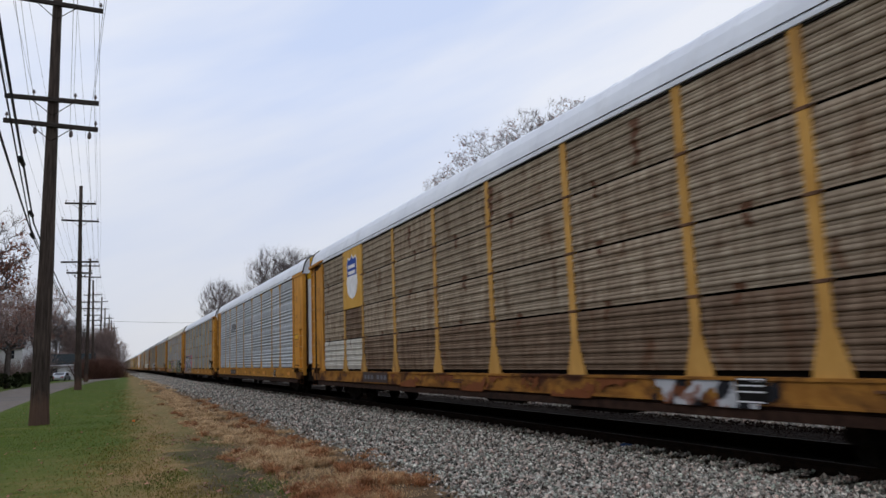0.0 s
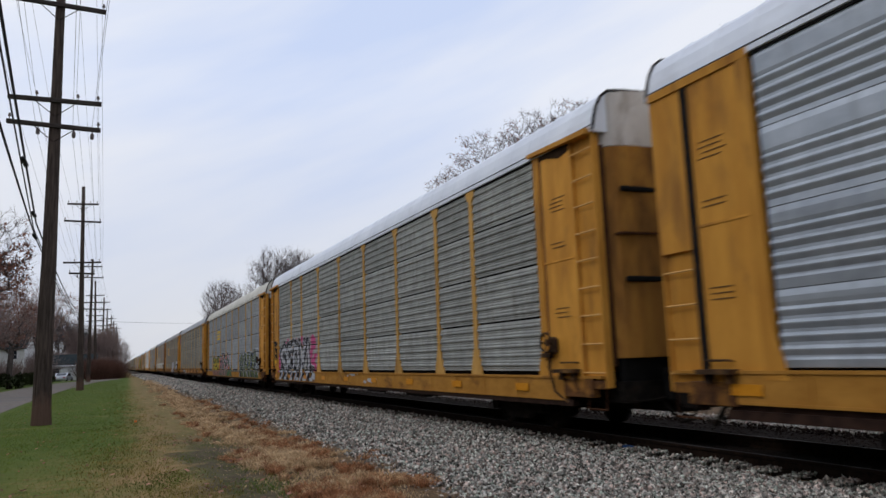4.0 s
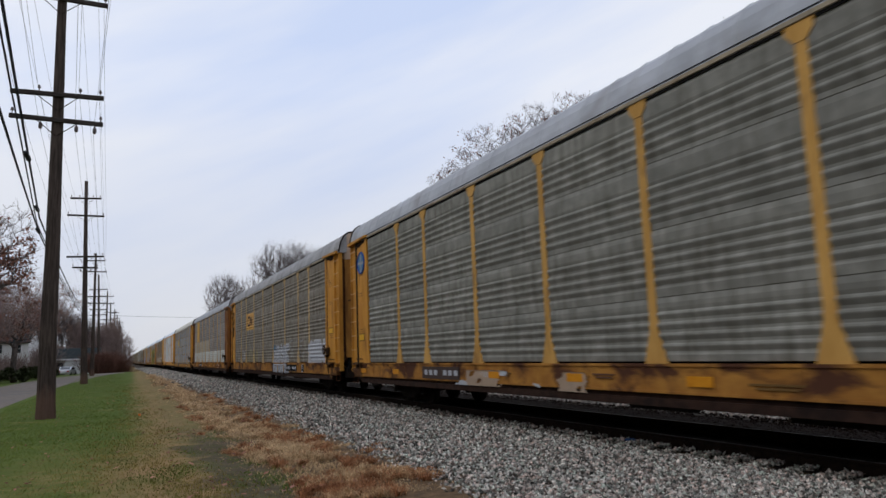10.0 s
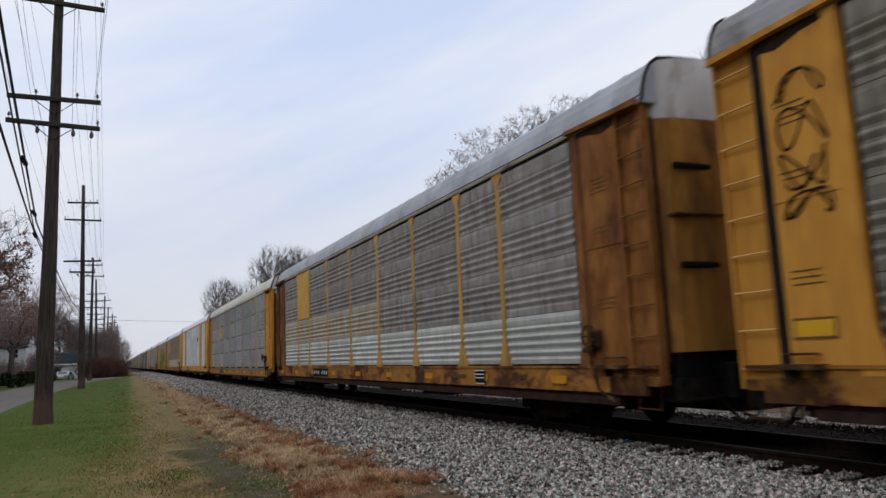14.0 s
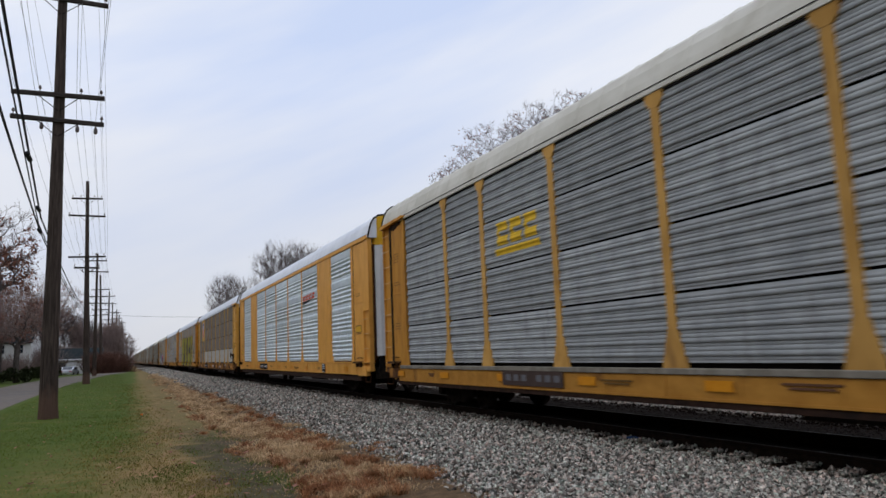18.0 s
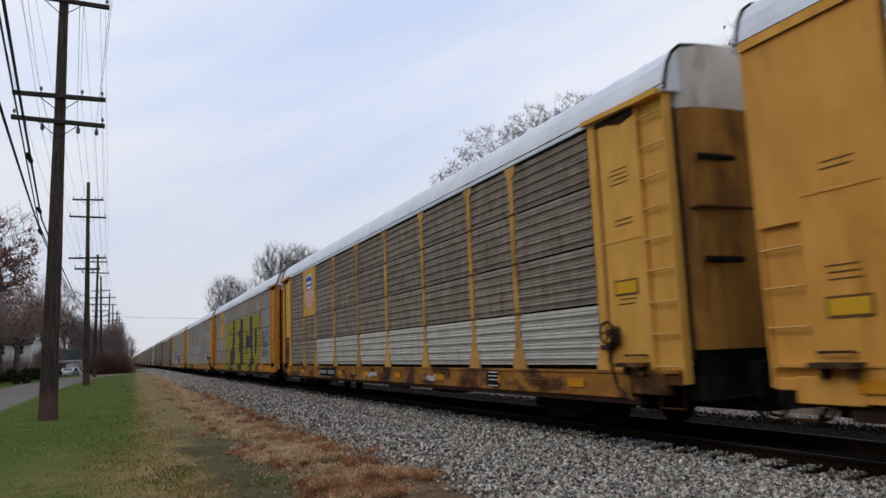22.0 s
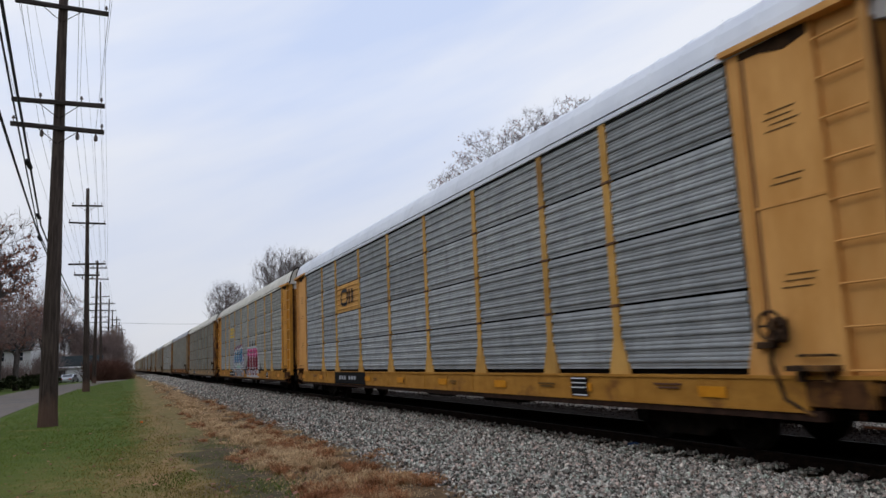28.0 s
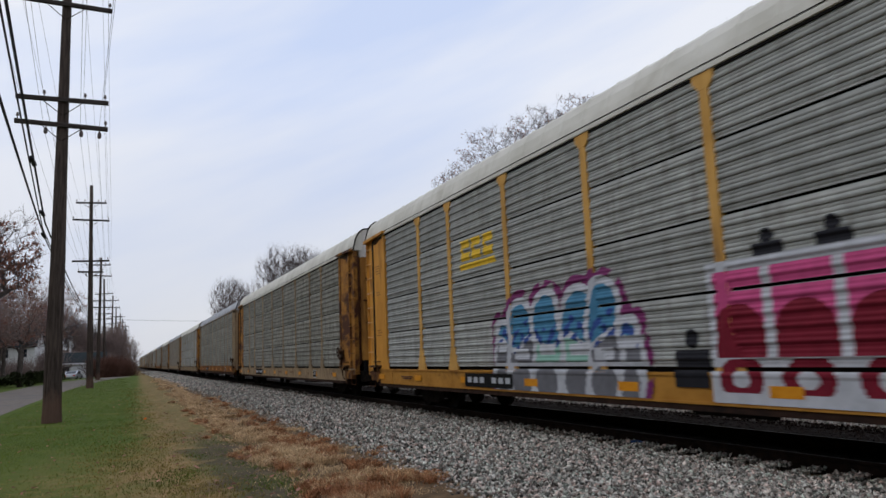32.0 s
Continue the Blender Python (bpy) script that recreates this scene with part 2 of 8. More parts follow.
ROOF_DULL = rough_mat("weathered_grey_roof_sheet", (0.245, 0.243, 0.242), (0.34, 0.335, 0.33), 1.2, 0.6, metal=0.1, c3=(0.15, 0.135, 0.12), scale3=0.8, bump_s=0.08)
ROOF_CREAM = rough_mat("cream_roof_sheet", (0.50, 0.48, 0.41), (0.61, 0.59, 0.52), 1.2, 0.55, c3=(0.38, 0.35, 0.28), scale3=0.8,
                       c3_lo=0.55, c3_hi=0.8, bump_s=0.1)
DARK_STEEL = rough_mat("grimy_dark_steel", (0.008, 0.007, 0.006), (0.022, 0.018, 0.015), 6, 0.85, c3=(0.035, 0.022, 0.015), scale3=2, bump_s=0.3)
BLACK = rough_mat("black_paint_and_gap_shade", (0.008, 0.008, 0.008), (0.014, 0.013, 0.012), 6, 0.9, bump_s=0)
BRIGHT_STEEL = rough_mat("worn_bright_steel", (0.12, 0.115, 0.11), (0.20, 0.195, 0.19), 12, 0.5, metal=0.8, bump_s=0.05)
RAIL_HEAD = rough_mat("dull_running_surface", (0.030, 0.026, 0.023), (0.055, 0.050, 0.046), 12, 0.7, metal=0.3, spec=0.1, bump_s=0.05)
RUSTY_RAIL = rough_mat("rusty_rail_steel", (0.010, 0.007, 0.005), (0.024, 0.014, 0.009), 9, 0.95, spec=0.08, bump_s=0.2)
TIE_WOOD = rough_mat("creosoted_sleeper_wood", (0.009, 0.006, 0.005), (0.026, 0.018, 0.014), 5, 0.95, spec=0.08, stretch=(0.4, 4, 4), bump_s=0.5, vary=0.3)
# near-black for oil, with the shade under the train put into the colour
STONE_DARK = rough_mat("oiled_and_shaded_ballast", (0.007, 0.005, 0.004), (0.020, 0.014, 0.011), 14, 1.0, spec=0.03, vary=0.6, island=True, bump_s=0.3)
OILED_SHADED_BED = rough_mat("oil_and_shade_black_bed", (0.006, 0.005, 0.004), (0.020, 0.014, 0.011), 12, 1.0, spec=0.03, bump_s=0.8, bump_d=0.03)
STONE = rough_mat("crushed_granite_ballast", (0.062, 0.055, 0.050), (0.52, 0.475, 0.425), 14, 0.85, vary=0.85, island=True, bump_s=0.3)


def pebble_tint(m):
    """Pinkish and greenish stones among the grey ones."""
    n, l = m.node_tree.nodes, m.node_tree.links
    b = n["Principled BSDF"]
    old = b.inputs["Base Color"].links[0].from_socket
    white = n.new("ShaderNodeTexWhiteNoise")
    white.noise_dimensions = "1D"
    l.new(n.new("ShaderNodeNewGeometry").outputs["Random Per Island"], white.inputs["W"])
    tint = ramp(n, l, white.outputs["Value"], [(0.0, (1.0, 0.80, 0.74)), (0.3, (1.0, 0.96, 0.92)), (0.7, (0.95, 1.0, 0.98)), (1.0, (0.80, 0.96, 0.88))])
    l.new(mix_rgb(n, l, 1.0, old, tint, "MULTIPLY"), b.inputs["Base Color"])


pebble_tint(STONE)
BALLAST = rough_mat("ballast_bed", (0.010, 0.008, 0.006), (0.090, 0.078, 0.064), 13, 0.9, c3=(0.07, 0.058, 0.048), scale3=0.7, lo=0.36, hi=0.64,
                    bump_s=1.0, bump_d=0.05, fine=16)
ASPHALT = rough_mat("worn_grey_asphalt", (0.118, 0.099, 0.084), (0.172, 0.148, 0.126), 3, 0.85, c3=(0.10, 0.10, 0.10), scale3=0.25, bump_s=0.3)
POLE_WOOD = rough_mat("weathered_pole_wood", (0.032, 0.025, 0.021), (0.082, 0.062, 0.050), 5, 0.85, stretch=(3, 3, 0.25), c3=(0.020, 0.015, 0.012),
                      scale3=3, bump_s=0.6)
ARM_WOOD = rough_mat("weathered_crossarm_wood", (0.028, 0.023, 0.020), (0.060, 0.050, 0.044), 6, 0.85, stretch=(0.4, 4, 4), bump_s=0.4)


def pole_foot(m):
    """Reddish, barkless wood where the mowing has worn the foot of a pole."""
    n, l = m.node_tree.nodes, m.node_tree.links
    b = n["Principled BSDF"]
    old = b.inputs["Base Color"].links[0].from_socket
    tc = n.new("ShaderNodeTexCoord")
    sp = n.new("ShaderNodeSeparateXYZ")
    l.new(tc.outputs["Object"], sp.inputs[0])
    wob = n.new("ShaderNodeMath")
    wob.operation = "MULTIPLY_ADD"
    wob.inputs[1].default_value = 0.9
    l.new(noise_out(n, l, 4, 4, 0.6, (2, 2, 0.6)), wob.inputs[0])
    l.new(sp.outputs["Z"], wob.inputs[2])
    f = n.new("ShaderNodeMapRange")
    f.inputs["From Min"].default_value, f.inputs["From Max"].default_value = 1.5, 1.05
    f.inputs["To Max"].default_value = 0.5
    l.new(wob.outputs[0], f.inputs["Value"])
    l.new(mix_rgb(n, l, f.outputs[0], old, (0.15, 0.085, 0.060)), b.inputs["Base Color"])


pole_foot(POLE_WOOD)
WIRE = rough_mat("black_cable", (0.02, 0.02, 0.022), (0.03, 0.03, 0.032), 6, 0.7, bump_s=0)
PORCELAIN = rough_mat("brown_porcelain", (0.05, 0.028, 0.02), (0.07, 0.04, 0.03), 6, 0.3, bump_s=0, spec=0.5)
BARK = rough_mat("grey_brown_bark", (0.050, 0.040, 0.035), (0.115, 0.098, 0.086), 8, 0.9, stretch=(1, 1, 0.3), bump_s=0.6)
TWIG = rough_mat("thin_twig_bark", (0.075, 0.060, 0.058), (0.145, 0.118, 0.114), 5, 0.9, bump_s=0)
DEAD_LEAF = rough_mat("dead_brown_leaf", (0.18, 0.074, 0.054), (0.33, 0.175, 0.128), 4, 0.8, vary=0.5, island=True, bump_s=0)
RED_TWIG = rough_mat("reddish_shrub_stem", (0.085, 0.040, 0.030), (0.15, 0.080, 0.058), 4, 0.9, vary=0.4, island=True, bump_s=0)
GREEN_BLADE = rough_mat("green_grass_blade", (0.070, 0.108, 0.012), (0.118, 0.155, 0.022), 0.8, 0.7, c3=(0.17, 0.150, 0.046), scale3=0.35, c3_lo=0.54, c3_hi=0.74, vary=0.15,
                        island=True, bump_s=0)
DRY_BLADE = rough_mat("bleached_dry_grass", (0.40, 0.265, 0.138), (0.60, 0.43, 0.25), 2.4, 0.8, c3=(0.25, 0.125, 0.060), scale3=1.6, c3_lo=0.57,
                      c3_hi=0.67, vary=0.35, island=True, bump_s=0)
YELLOWED_BLADE = rough_mat("yellowed_lawn_blade", (0.165, 0.132, 0.032), (0.27, 0.195, 0.066), 1.2, 0.8, c3=(0.10, 0.115, 0.026), scale3=0.7, c3_lo=0.48, c3_hi=0.62,
                           vary=0.25, island=True, bump_s=0)
WEED_BLADE = rough_mat("fresh_weed_blade", (0.075, 0.115, 0.016), (0.125, 0.165, 0.032), 1.0, 0.7, vary=0.3, island=True, bump_s=0)
RED_BLADE = rough_mat("russet_dead_grass", (0.21, 0.085, 0.038), (0.36, 0.168, 0.078), 2.5, 0.8, c3=(0.50, 0.325, 0.175), scale3=2.2, c3_lo=0.50,
                      c3_hi=0.62, vary=0.45, island=True, bump_s=0)
HOUSE_WHITE = rough_mat("white_clapboard", (0.54, 0.53, 0.51), (0.66, 0.65, 0.62), 2, 0.7, bump_s=0.1)
SHINGLE = rough_mat("dark_roof_shingle", (0.012, 0.017, 0.018), (0.030, 0.036, 0.038), 8, 0.9, bump_s=0.3)
PANE = rough_mat("dark_window_glass", (0.02, 0.025, 0.03), (0.03, 0.035, 0.04), 1, 0.08, bump_s=0, spec=0.6)
FAR_TWIG = rough_mat("grey_thicket_bark", (0.165, 0.118, 0.100), (0.285, 0.215, 0.190), 2, 0.9, vary=0.3, island=True, bump_s=0)
EVERGREEN = rough_mat("dark_hedge_foliage", (0.040, 0.050, 0.024), (0.085, 0.098, 0.050), 5, 0.8, vary=0.4, island=True, bump_s=0)


def thin_leaf(m, share=0.4):
    """Dead and living blades let some of the light through."""
    n, l = m.node_tree.nodes, m.node_tree.links
    b = n["Principled BSDF"]
    t = n.new("ShaderNodeBsdfTranslucent")
    l.new(b.inputs["Base Color"].links[0].from_socket, t.inputs["Color"])
    mix = n.new("ShaderNodeMixShader")
    mix.inputs[0].default_value = share
    l.new(b.outputs[0], mix.inputs[1])
    l.new(t.outputs[0], mix.inputs[2])
    l.new(mix.outputs[0], n["Material Output"].inputs["Surface"])


for blade in (GREEN_BLADE, DRY_BLADE, YELLOWED_BLADE, WEED_BLADE, RED_BLADE, DEAD_LEAF):
    thin_leaf(blade)

# ---- mesh helpers ----


def part(name, bm, material, parent, label=""):
    """Links a bmesh (or a finished mesh) as one mesh object under its parent."""
    if isinstance(bm, bmesh.types.BMesh):
        me = bpy.data.meshes.new(name)
        bm.to_mesh(me)
        bm.free()
    else:
        me = bm
    if not me.materials:
        me.materials.append(material)
    ob = new(name, me)
    ob.parent = parent
    if label:
        tagged(ob, label)
    return ob


def box(bm, x0, x1, y0, y1, z0, z1, bevel=0.0):
    vs = [bm.verts.new((x, y, z)) for x in (x0, x1) for y in (y0, y1) for z in (z0, z1)]
    fs = [bm.faces.new([vs[i] for i in f]) for f in ((0, 1, 3, 2), (4, 6, 7, 5), (0, 4, 5, 1), (2, 3, 7, 6), (0, 2, 6, 4), (1, 5, 7, 3))]
    if bevel:
        es = list({e for f in fs for e in f.edges})
        bmesh.ops.bevel(bm, geom=es, offset=bevel, segments=1, affect="EDGES", profile=0.5)
    return bm


def boxes(*items, bevel=0.0):
    bm = bmesh.new()
    for b in items:
        box(bm, *b, bevel=bevel)
    return bm


def tube(bm, pts, radii, sides=8, cap=True):
    """A tube through points, with a radius at each."""
    pts = [Vector(p) for p in pts]
    rings = []
    for i, p in enumerate(pts):
        d = (pts[min(i + 1, len(pts) - 1)] - pts[max(i - 1, 0)]).normalized()
        a = d.orthogonal().normalized()
        if abs(d.z) < 0.99:
            a = d.cross(Vector((0, 0, 1))).normalized()
        b = d.cross(a)
        r = radii[i] if isinstance(radii, (list, tuple)) else radii
        rings.append([bm.verts.new(p + r * (math.cos(2 * math.pi * k / sides) * a + math.sin(2 * math.pi * k / sides) * b)) for k in range(sides)])
    for r0, r1 in zip(rings, rings[1:]):
        for k in range(sides):
            bm.faces.new((r0[k], r0[(k + 1) % sides], r1[(k + 1) % sides], r1[k]))
    if cap and sides > 2:
        bm.faces.new(rings[0][::-1])
        bm.faces.new(rings[-1])
    return bm


def sheet(profile, y0, y1, thick=0.0):
    """A profile of (x, z) points drawn along y; thick closes it behind (towards +x)."""
    bm = bmesh.new()
    front = [[bm.verts.new((x, y, z)) for x, z in profile] for y in (y0, y1)]
    for i in range(len(profile) - 1):
        bm.faces.new((front[0][i], front[0][i + 1], front[1][i + 1], front[1][i]))
    if thick:
        xb = max(x for x, z in profile) + thick
        back = [[bm.verts.new((xb, y, z)) for z in (profile[0][1], profile[-1][1])] for y in (y0, y1)]
        bm.faces.new((back[0][0], back[1][0], back[1][1], back[0][1]))
        bm.faces.new((front[0][0], front[1][0], back[1][0], back[0][0]))
        bm.faces.new((front[0][-1], back[0][1], back[1][1], front[1][-1]))
        bm.faces.new(front[0][::-1] + [back[0][0], back[0][1]])
        bm.faces.new(front[1] + [back[1][1], back[1][0]])
    bmesh.ops.recalc_face_normals(bm, faces=bm.faces[:])
    return bm


def prism(outline, x0, x1):
    """An outline of (y, z) points, given depth from x0 (front) to x1."""
    bm = bmesh.new()
    a = [bm.verts.new((x0, y, z)) for y, z in outline]
    b = [bm.verts.new((x1, y, z)) for y, z in outline]
    bm.faces.new(a)
    bm.faces.new(b[::-1])
    for i in range(len(a)):
        j = (i + 1) % len(a)
        bm.faces.new((a[i], b[i], b[j], a[j]))
    bmesh.ops.recalc_face_normals(bm, faces=bm.faces[:])
    return bm


def mesh_of(name, verts, faces, material):
    me = bpy.data.meshes.new(name)
    me.from_pydata(verts, [], faces)
    me.materials.append(material)
    return me


def tri_mesh(name, verts, tris, material, smooth=False):
    """A mesh from arrays of corners and triangles."""
    me = bpy.data.meshes.new(name)
    me.vertices.add(len(verts))
    me.vertices.foreach_set("co", np.asarray(verts, np.float32).ravel())
    nt = len(tris)
    me.loops.add(nt * 3)
    me.loops.foreach_set("vertex_index", np.asarray(tris, np.int32).ravel())
    me.polygons.add(nt)
    me.polygons.foreach_set("loop_start", np.arange(0, nt * 3, 3, dtype=np.int32))
    me.update(calc_edges=True)
    me.materials.append(material)
    return me


# ---- plan ----
TRACK_X = 8.64      # centre line of the track
RAIL_Z = 0.183      # top of the rails above the lawn
CAR = 28.6          # coupled length of one car
BODY = 27.16        # length of its body
POSTS = (1.82, 4.52, 6.48, 9.29, 12.16, 15.0, 17.87, 20.68, 22.64, 25.34)

# ---- the autorack cars ----
ROWS_Z = (1.085, 2.075, 3.055, 4.045, 5.01)
FACE = -1.6
PANEL_MESH = {}


def rib_profile(style, h, row=0):
    """Corrugation across a panel of height h: (depth, height) points."""
    pts = [(0.0, 0.0)]
    if style == "fine":
        n = 15
        pitch = (h - 0.05) / n
        for i in range(n):
            z0 = 0.025 + i * pitch
            b = (0.005, -0.020, -0.008)[i % 3]
            pts += [(b + 0.002, z0 + 0.06 * pitch), (b - 0.006, z0 + 0.36 * pitch), (b - 0.007, z0 + 0.58 * pitch), (b + 0.001, z0 + 0.92 * pitch)]
    else:
        low = (0.14, 0.17, 0.09, 0.07)[row]
        pts += [(-0.004, 0.006)]
        if low > 0.12:
            pts += [(-0.014, low - 0.05), (0.0, low - 0.02)]
        for k in range(4):
            z0 = low + 0.150 * k
            pts += [(0.002, z0), (-0.012, z0 + 0.028), (-0.026, z0 + 0.056), (-0.030, z0 + 0.074), (-0.020, z0 + 0.096), (0.0, z0 + 0.114)]
        top = low + 0.150 * 3 + 0.135
        if top + 0.1 < h:
            pts += [(-0.012, top + 0.03), (-0.016, h - 0.08), (-0.002, h - 0.012)]
    pts.append((0.0, h))
    return pts


def panel_mesh(style, w, h, row):
    row = row if style == "wide" else 0
    key = (style, round(w, 3), round(h, 3), row)
    if key not in PANEL_MESH:
        bm = sheet(rib_profile(style, h, row), 0.0, w, 0.02)
        me = bpy.data.meshes.new("panel")
        bm.to_mesh(me)
        bm.free()
        PANEL_MESH[key] = me
    return PANEL_MESH[key]


SHARED = {}


def shared(key, make):
    """One mesh for alike parts of all cars; a copy for each material."""
    if key not in SHARED:
        bm = make()
        me = bpy.data.meshes.new(key[0])
        bm.to_mesh(me)
        bm.free()
        SHARED[key] = me
    return SHARED[key]


def put(name, me, material, parent, loc=(0, 0, 0), rz=0.0, label=""):
    """An object on a shared mesh, its material held by the object."""
    if not me.materials:
        me.materials.append(material)
    ob = new(name, me)
    ob.parent = parent
    ob.matrix_basis = pose(*loc, 0, 0, rz)
    if ob.material_slots and me.materials[0] != material:
        ob.material_slots[0].link = "OBJECT"
        ob.material_slots[0].material = material
    if label:
        tagged(ob, label)
    return ob


def post_bm(cap, front):
    """A side post let in between the panels: a flat shaft, a proud foot plate that narrows upwards, a gusset at the top on some cars."""
    w, f = 0.085, 0.25
    head = [(w, 4.80), (0.19, 4.92), (0.20, 5.034), (-0.20, 5.034), (-0.19, 4.92), (-w, 4.80)] if cap else [(w, 5.034), (-w, 5.034)]
    bm = prism([(-w, 1.03), (w, 1.03)] + ([(w, 4.80), (-w, 4.80)] if cap else head), front, FACE + 0.09)
    plates = [[(-f, 1.03), (f, 1.03), (f * 0.92, 1.16), (w, 1.62), (w, 1.70), (-w, 1.70), (-w, 1.62), (-f * 0.92, 1.16)]]
    for plate in plates + ([head] if cap else []):
        other = prism(plate, FACE - 0.011, FACE + 0.03)
        me = bpy.data.meshes.new("plate")
        other.to_mesh(me)
        other.free()
        bm.from_mesh(me)
        bpy.data.meshes.remove(me)
    return bm


def clamp_bm():
    """A small plate bolted across a post at a joint between panels."""
    bm = boxes((FACE - 0.016, FACE + 0.006, -0.125, 0.125, -0.024, 0.024), bevel=0.006)
    for y in (-0.10, 0.10):
        tube(bm, [(FACE - 0.024, y, 0.0), (FACE - 0.012, y, 0.0)], 0.012, 6)
    return bm


def rim_bm():
    """The dark seal round the roof's open arch at an end."""
    arch = [(-1.60, 5.05), (-1.585, 5.13), (-1.555, 5.28), (-1.495, 5.475), (-1.395, 5.648), (-1.243, 5.760), (-0.9, 5.802), (0.0, 5.852), (0.9, 5.802), (1.243, 5.760),
            (1.395, 5.648), (1.495, 5.475), (1.555, 5.28), (1.585, 5.13), (1.60, 5.05)]
    return tube(bmesh.new(), [(x, -0.055, z) for x, z in arch], 0.028, 5)


def roof_bm():
    prof = [(-1.61, 5.03), (-1.615, 5.10), (-1.58, 5.13), (-1.55, 5.28), (-1.49, 5.47), (-1.39, 5.64), (-1.24, 5.75), (-0.9, 5.79), (0.0, 5.84)]
    prof = prof + [(-x, z) for x, z in prof[-2::-1]]
    bm = bmesh.new()
    stations = []
    y = 0.0
    n = 40
    for i in range(n):
        y0 = -0.05 + i * (BODY + 0.1) / n
        stations += [(y0, 0.0), (y0 + 0.035, 0.014), (y0 + 0.085, 0.014), (y0 + 0.12, 0.0)]
    stations.append((BODY + 0.05, 0.0))
    rings = []
    for y, up in stations:
        ring = []
        for i, (x, z) in enumerate(prof):
            k = up if 2 < i < len(prof) - 3 else 0.0
            ring.append(bm.verts.new((x * (1 + k * 0.4), y, z + k)))
        rings.append(ring)
    for a, b in zip(rings, rings[1:]):
        for i in range(len(prof) - 1):
            bm.faces.new((a[i], a[i + 1], b[i + 1], b[i]))
    bm.faces.new(rings[0])
    bm.faces.new(rings[-1][::-1])
    bmesh.ops.recalc_face_normals(bm, faces=bm.faces[:])
    return bm


def door_bm(z0, z1, side, pleats=0):
    """One leaf of the curved end doors, from the corner to the middle; the front end lies at y = 0. Some are pleated upright."""
    plan = [(-1.40, 0.14), (-1.36, 0.0), (-1.24, -0.11), (-1.0, -0.19), (-0.5, -0.24), (-0.012, -0.25)]
    if pleats:
        xs = [p[0] for p in plan]
        plan = [(x, float(np.interp(x, xs, [p[1] for p in plan])) + d) for k in range(pleats) for x, d in
                ((-1.40 + 1.388 * (k + f) / pleats, e) for f, e in ((0.0, 0.0), (0.42, 0.0), (0.5, 0.055), (0.92, 0.055)))] + [plan[-1]]
    bm = bmesh.new()
    lo = [bm.verts.new((x * side, y, z0)) for x, y in plan]
    hi = [bm.verts.new((x * side, y, z1)) for x, y in plan]
    lo_b = [bm.verts.new((x * side * 0.97, y + 0.05, z0)) for x, y in plan]
    hi_b = [bm.verts.new((x * side * 0.97, y + 0.05, z1)) for x, y in plan]
    for i in range(len(plan) - 1):
        bm.faces.new((lo[i], lo[i + 1], hi[i + 1], hi[i]))
        bm.faces.new((lo_b[i], hi_b[i], hi_b[i + 1], lo_b[i + 1]))
        bm.faces.new((hi[i], hi[i + 1], hi_b[i + 1], hi_b[i]))
        bm.faces.new((lo[i], lo_b[i], lo_b[i + 1], lo[i + 1]))
    bm.faces.new((lo[0], hi[0], hi_b[0], lo_b[0]))
    bm.faces.new((lo[-1], lo_b[-1], hi_b[-1], hi[-1]))
    bmesh.ops.recalc_face_normals(bm, faces=bm.faces[:])
    return bm


def header_bm():
    """The curved apron over the end doors, up to the roof's arch."""
    plan = [(-1.40, 0.12), (-1.36, 0.0), (-1.24, -0.10), (-1.0, -0.17), (-0.5, -0.22), (0.0, -0.23), (0.5, -0.22), (1.0, -0.17), (1.24, -0.10),
            (1.36, 0.0), (1.40, 0.12)]
    top = (5.56, 5.63, 5.71, 5.75, 5.78, 5.80, 5.78, 5.75, 5.71, 5.63, 5.56)
    bm = bmesh.new()
    lo = [bm.verts.new((x, y, 4.80)) for x, y in plan]
    hi = [bm.verts.new((x, y * 0.9, z)) for (x, y), z in zip(plan, top)]
    back = [bm.verts.new((x, 0.10, z + 0.01)) for (x, y), z in zip(plan, top)]
    for i in range(len(plan) - 1):
        bm.faces.new((lo[i], lo[i + 1], hi[i + 1], hi[i]))
        bm.faces.new((hi[i], hi[i + 1], back[i + 1], back[i]))
    bmesh.ops.recalc_face_normals(bm, faces=bm.faces[:])
    return bm


def corner_bm():
    """The ladder bay of a corner: one folded sheet, recessed between two flanges, open to the side."""
    plan = [(-1.595, 0.0), (-1.595, 0.04), (-1.54, 0.05), (-1.53, 0.60), (-1.595, 0.61), (-1.595, 0.645), (-1.46, 0.645), (-1.46, 0.0)]
    bm = bmesh.new()
    lo = [bm.verts.new((x, y, 0.86)) for x, y in plan]
    hi = [bm.verts.new((x, y, 5.03)) for x, y in plan]
    for i in range(len(plan)):
        j = (i + 1) % len(plan)
        bm.faces.new((lo[i], lo[j], hi[j], hi[i]))
    bm.faces.new(lo[::-1])
    bm.faces.new(hi)
    return bm


def rung_bm():
    return tube(bmesh.new(), [(-1.53, 0.05, 0), (-1.605, 0.05, 0), (-1.605, 0.60, 0), (-1.53, 0.60, 0)], 0.014, 6)


def end_trim_bm():
    """What hangs dark round a corner: a bar that fills in the shadow and rust of the gap beside the door, and a stirrup
    step below the ladder.
    """
    bm = boxes((-1.455, -1.385, -0.01, 0.16, 1.2, 4.82))
    tube(bm, [(-1.55, 0.08, 0.90), (-1.58, 0.08, 0.52), (-1.58, 0.56, 0.52), (-1.55, 0.56, 0.90)], 0.018, 5)
    return bm


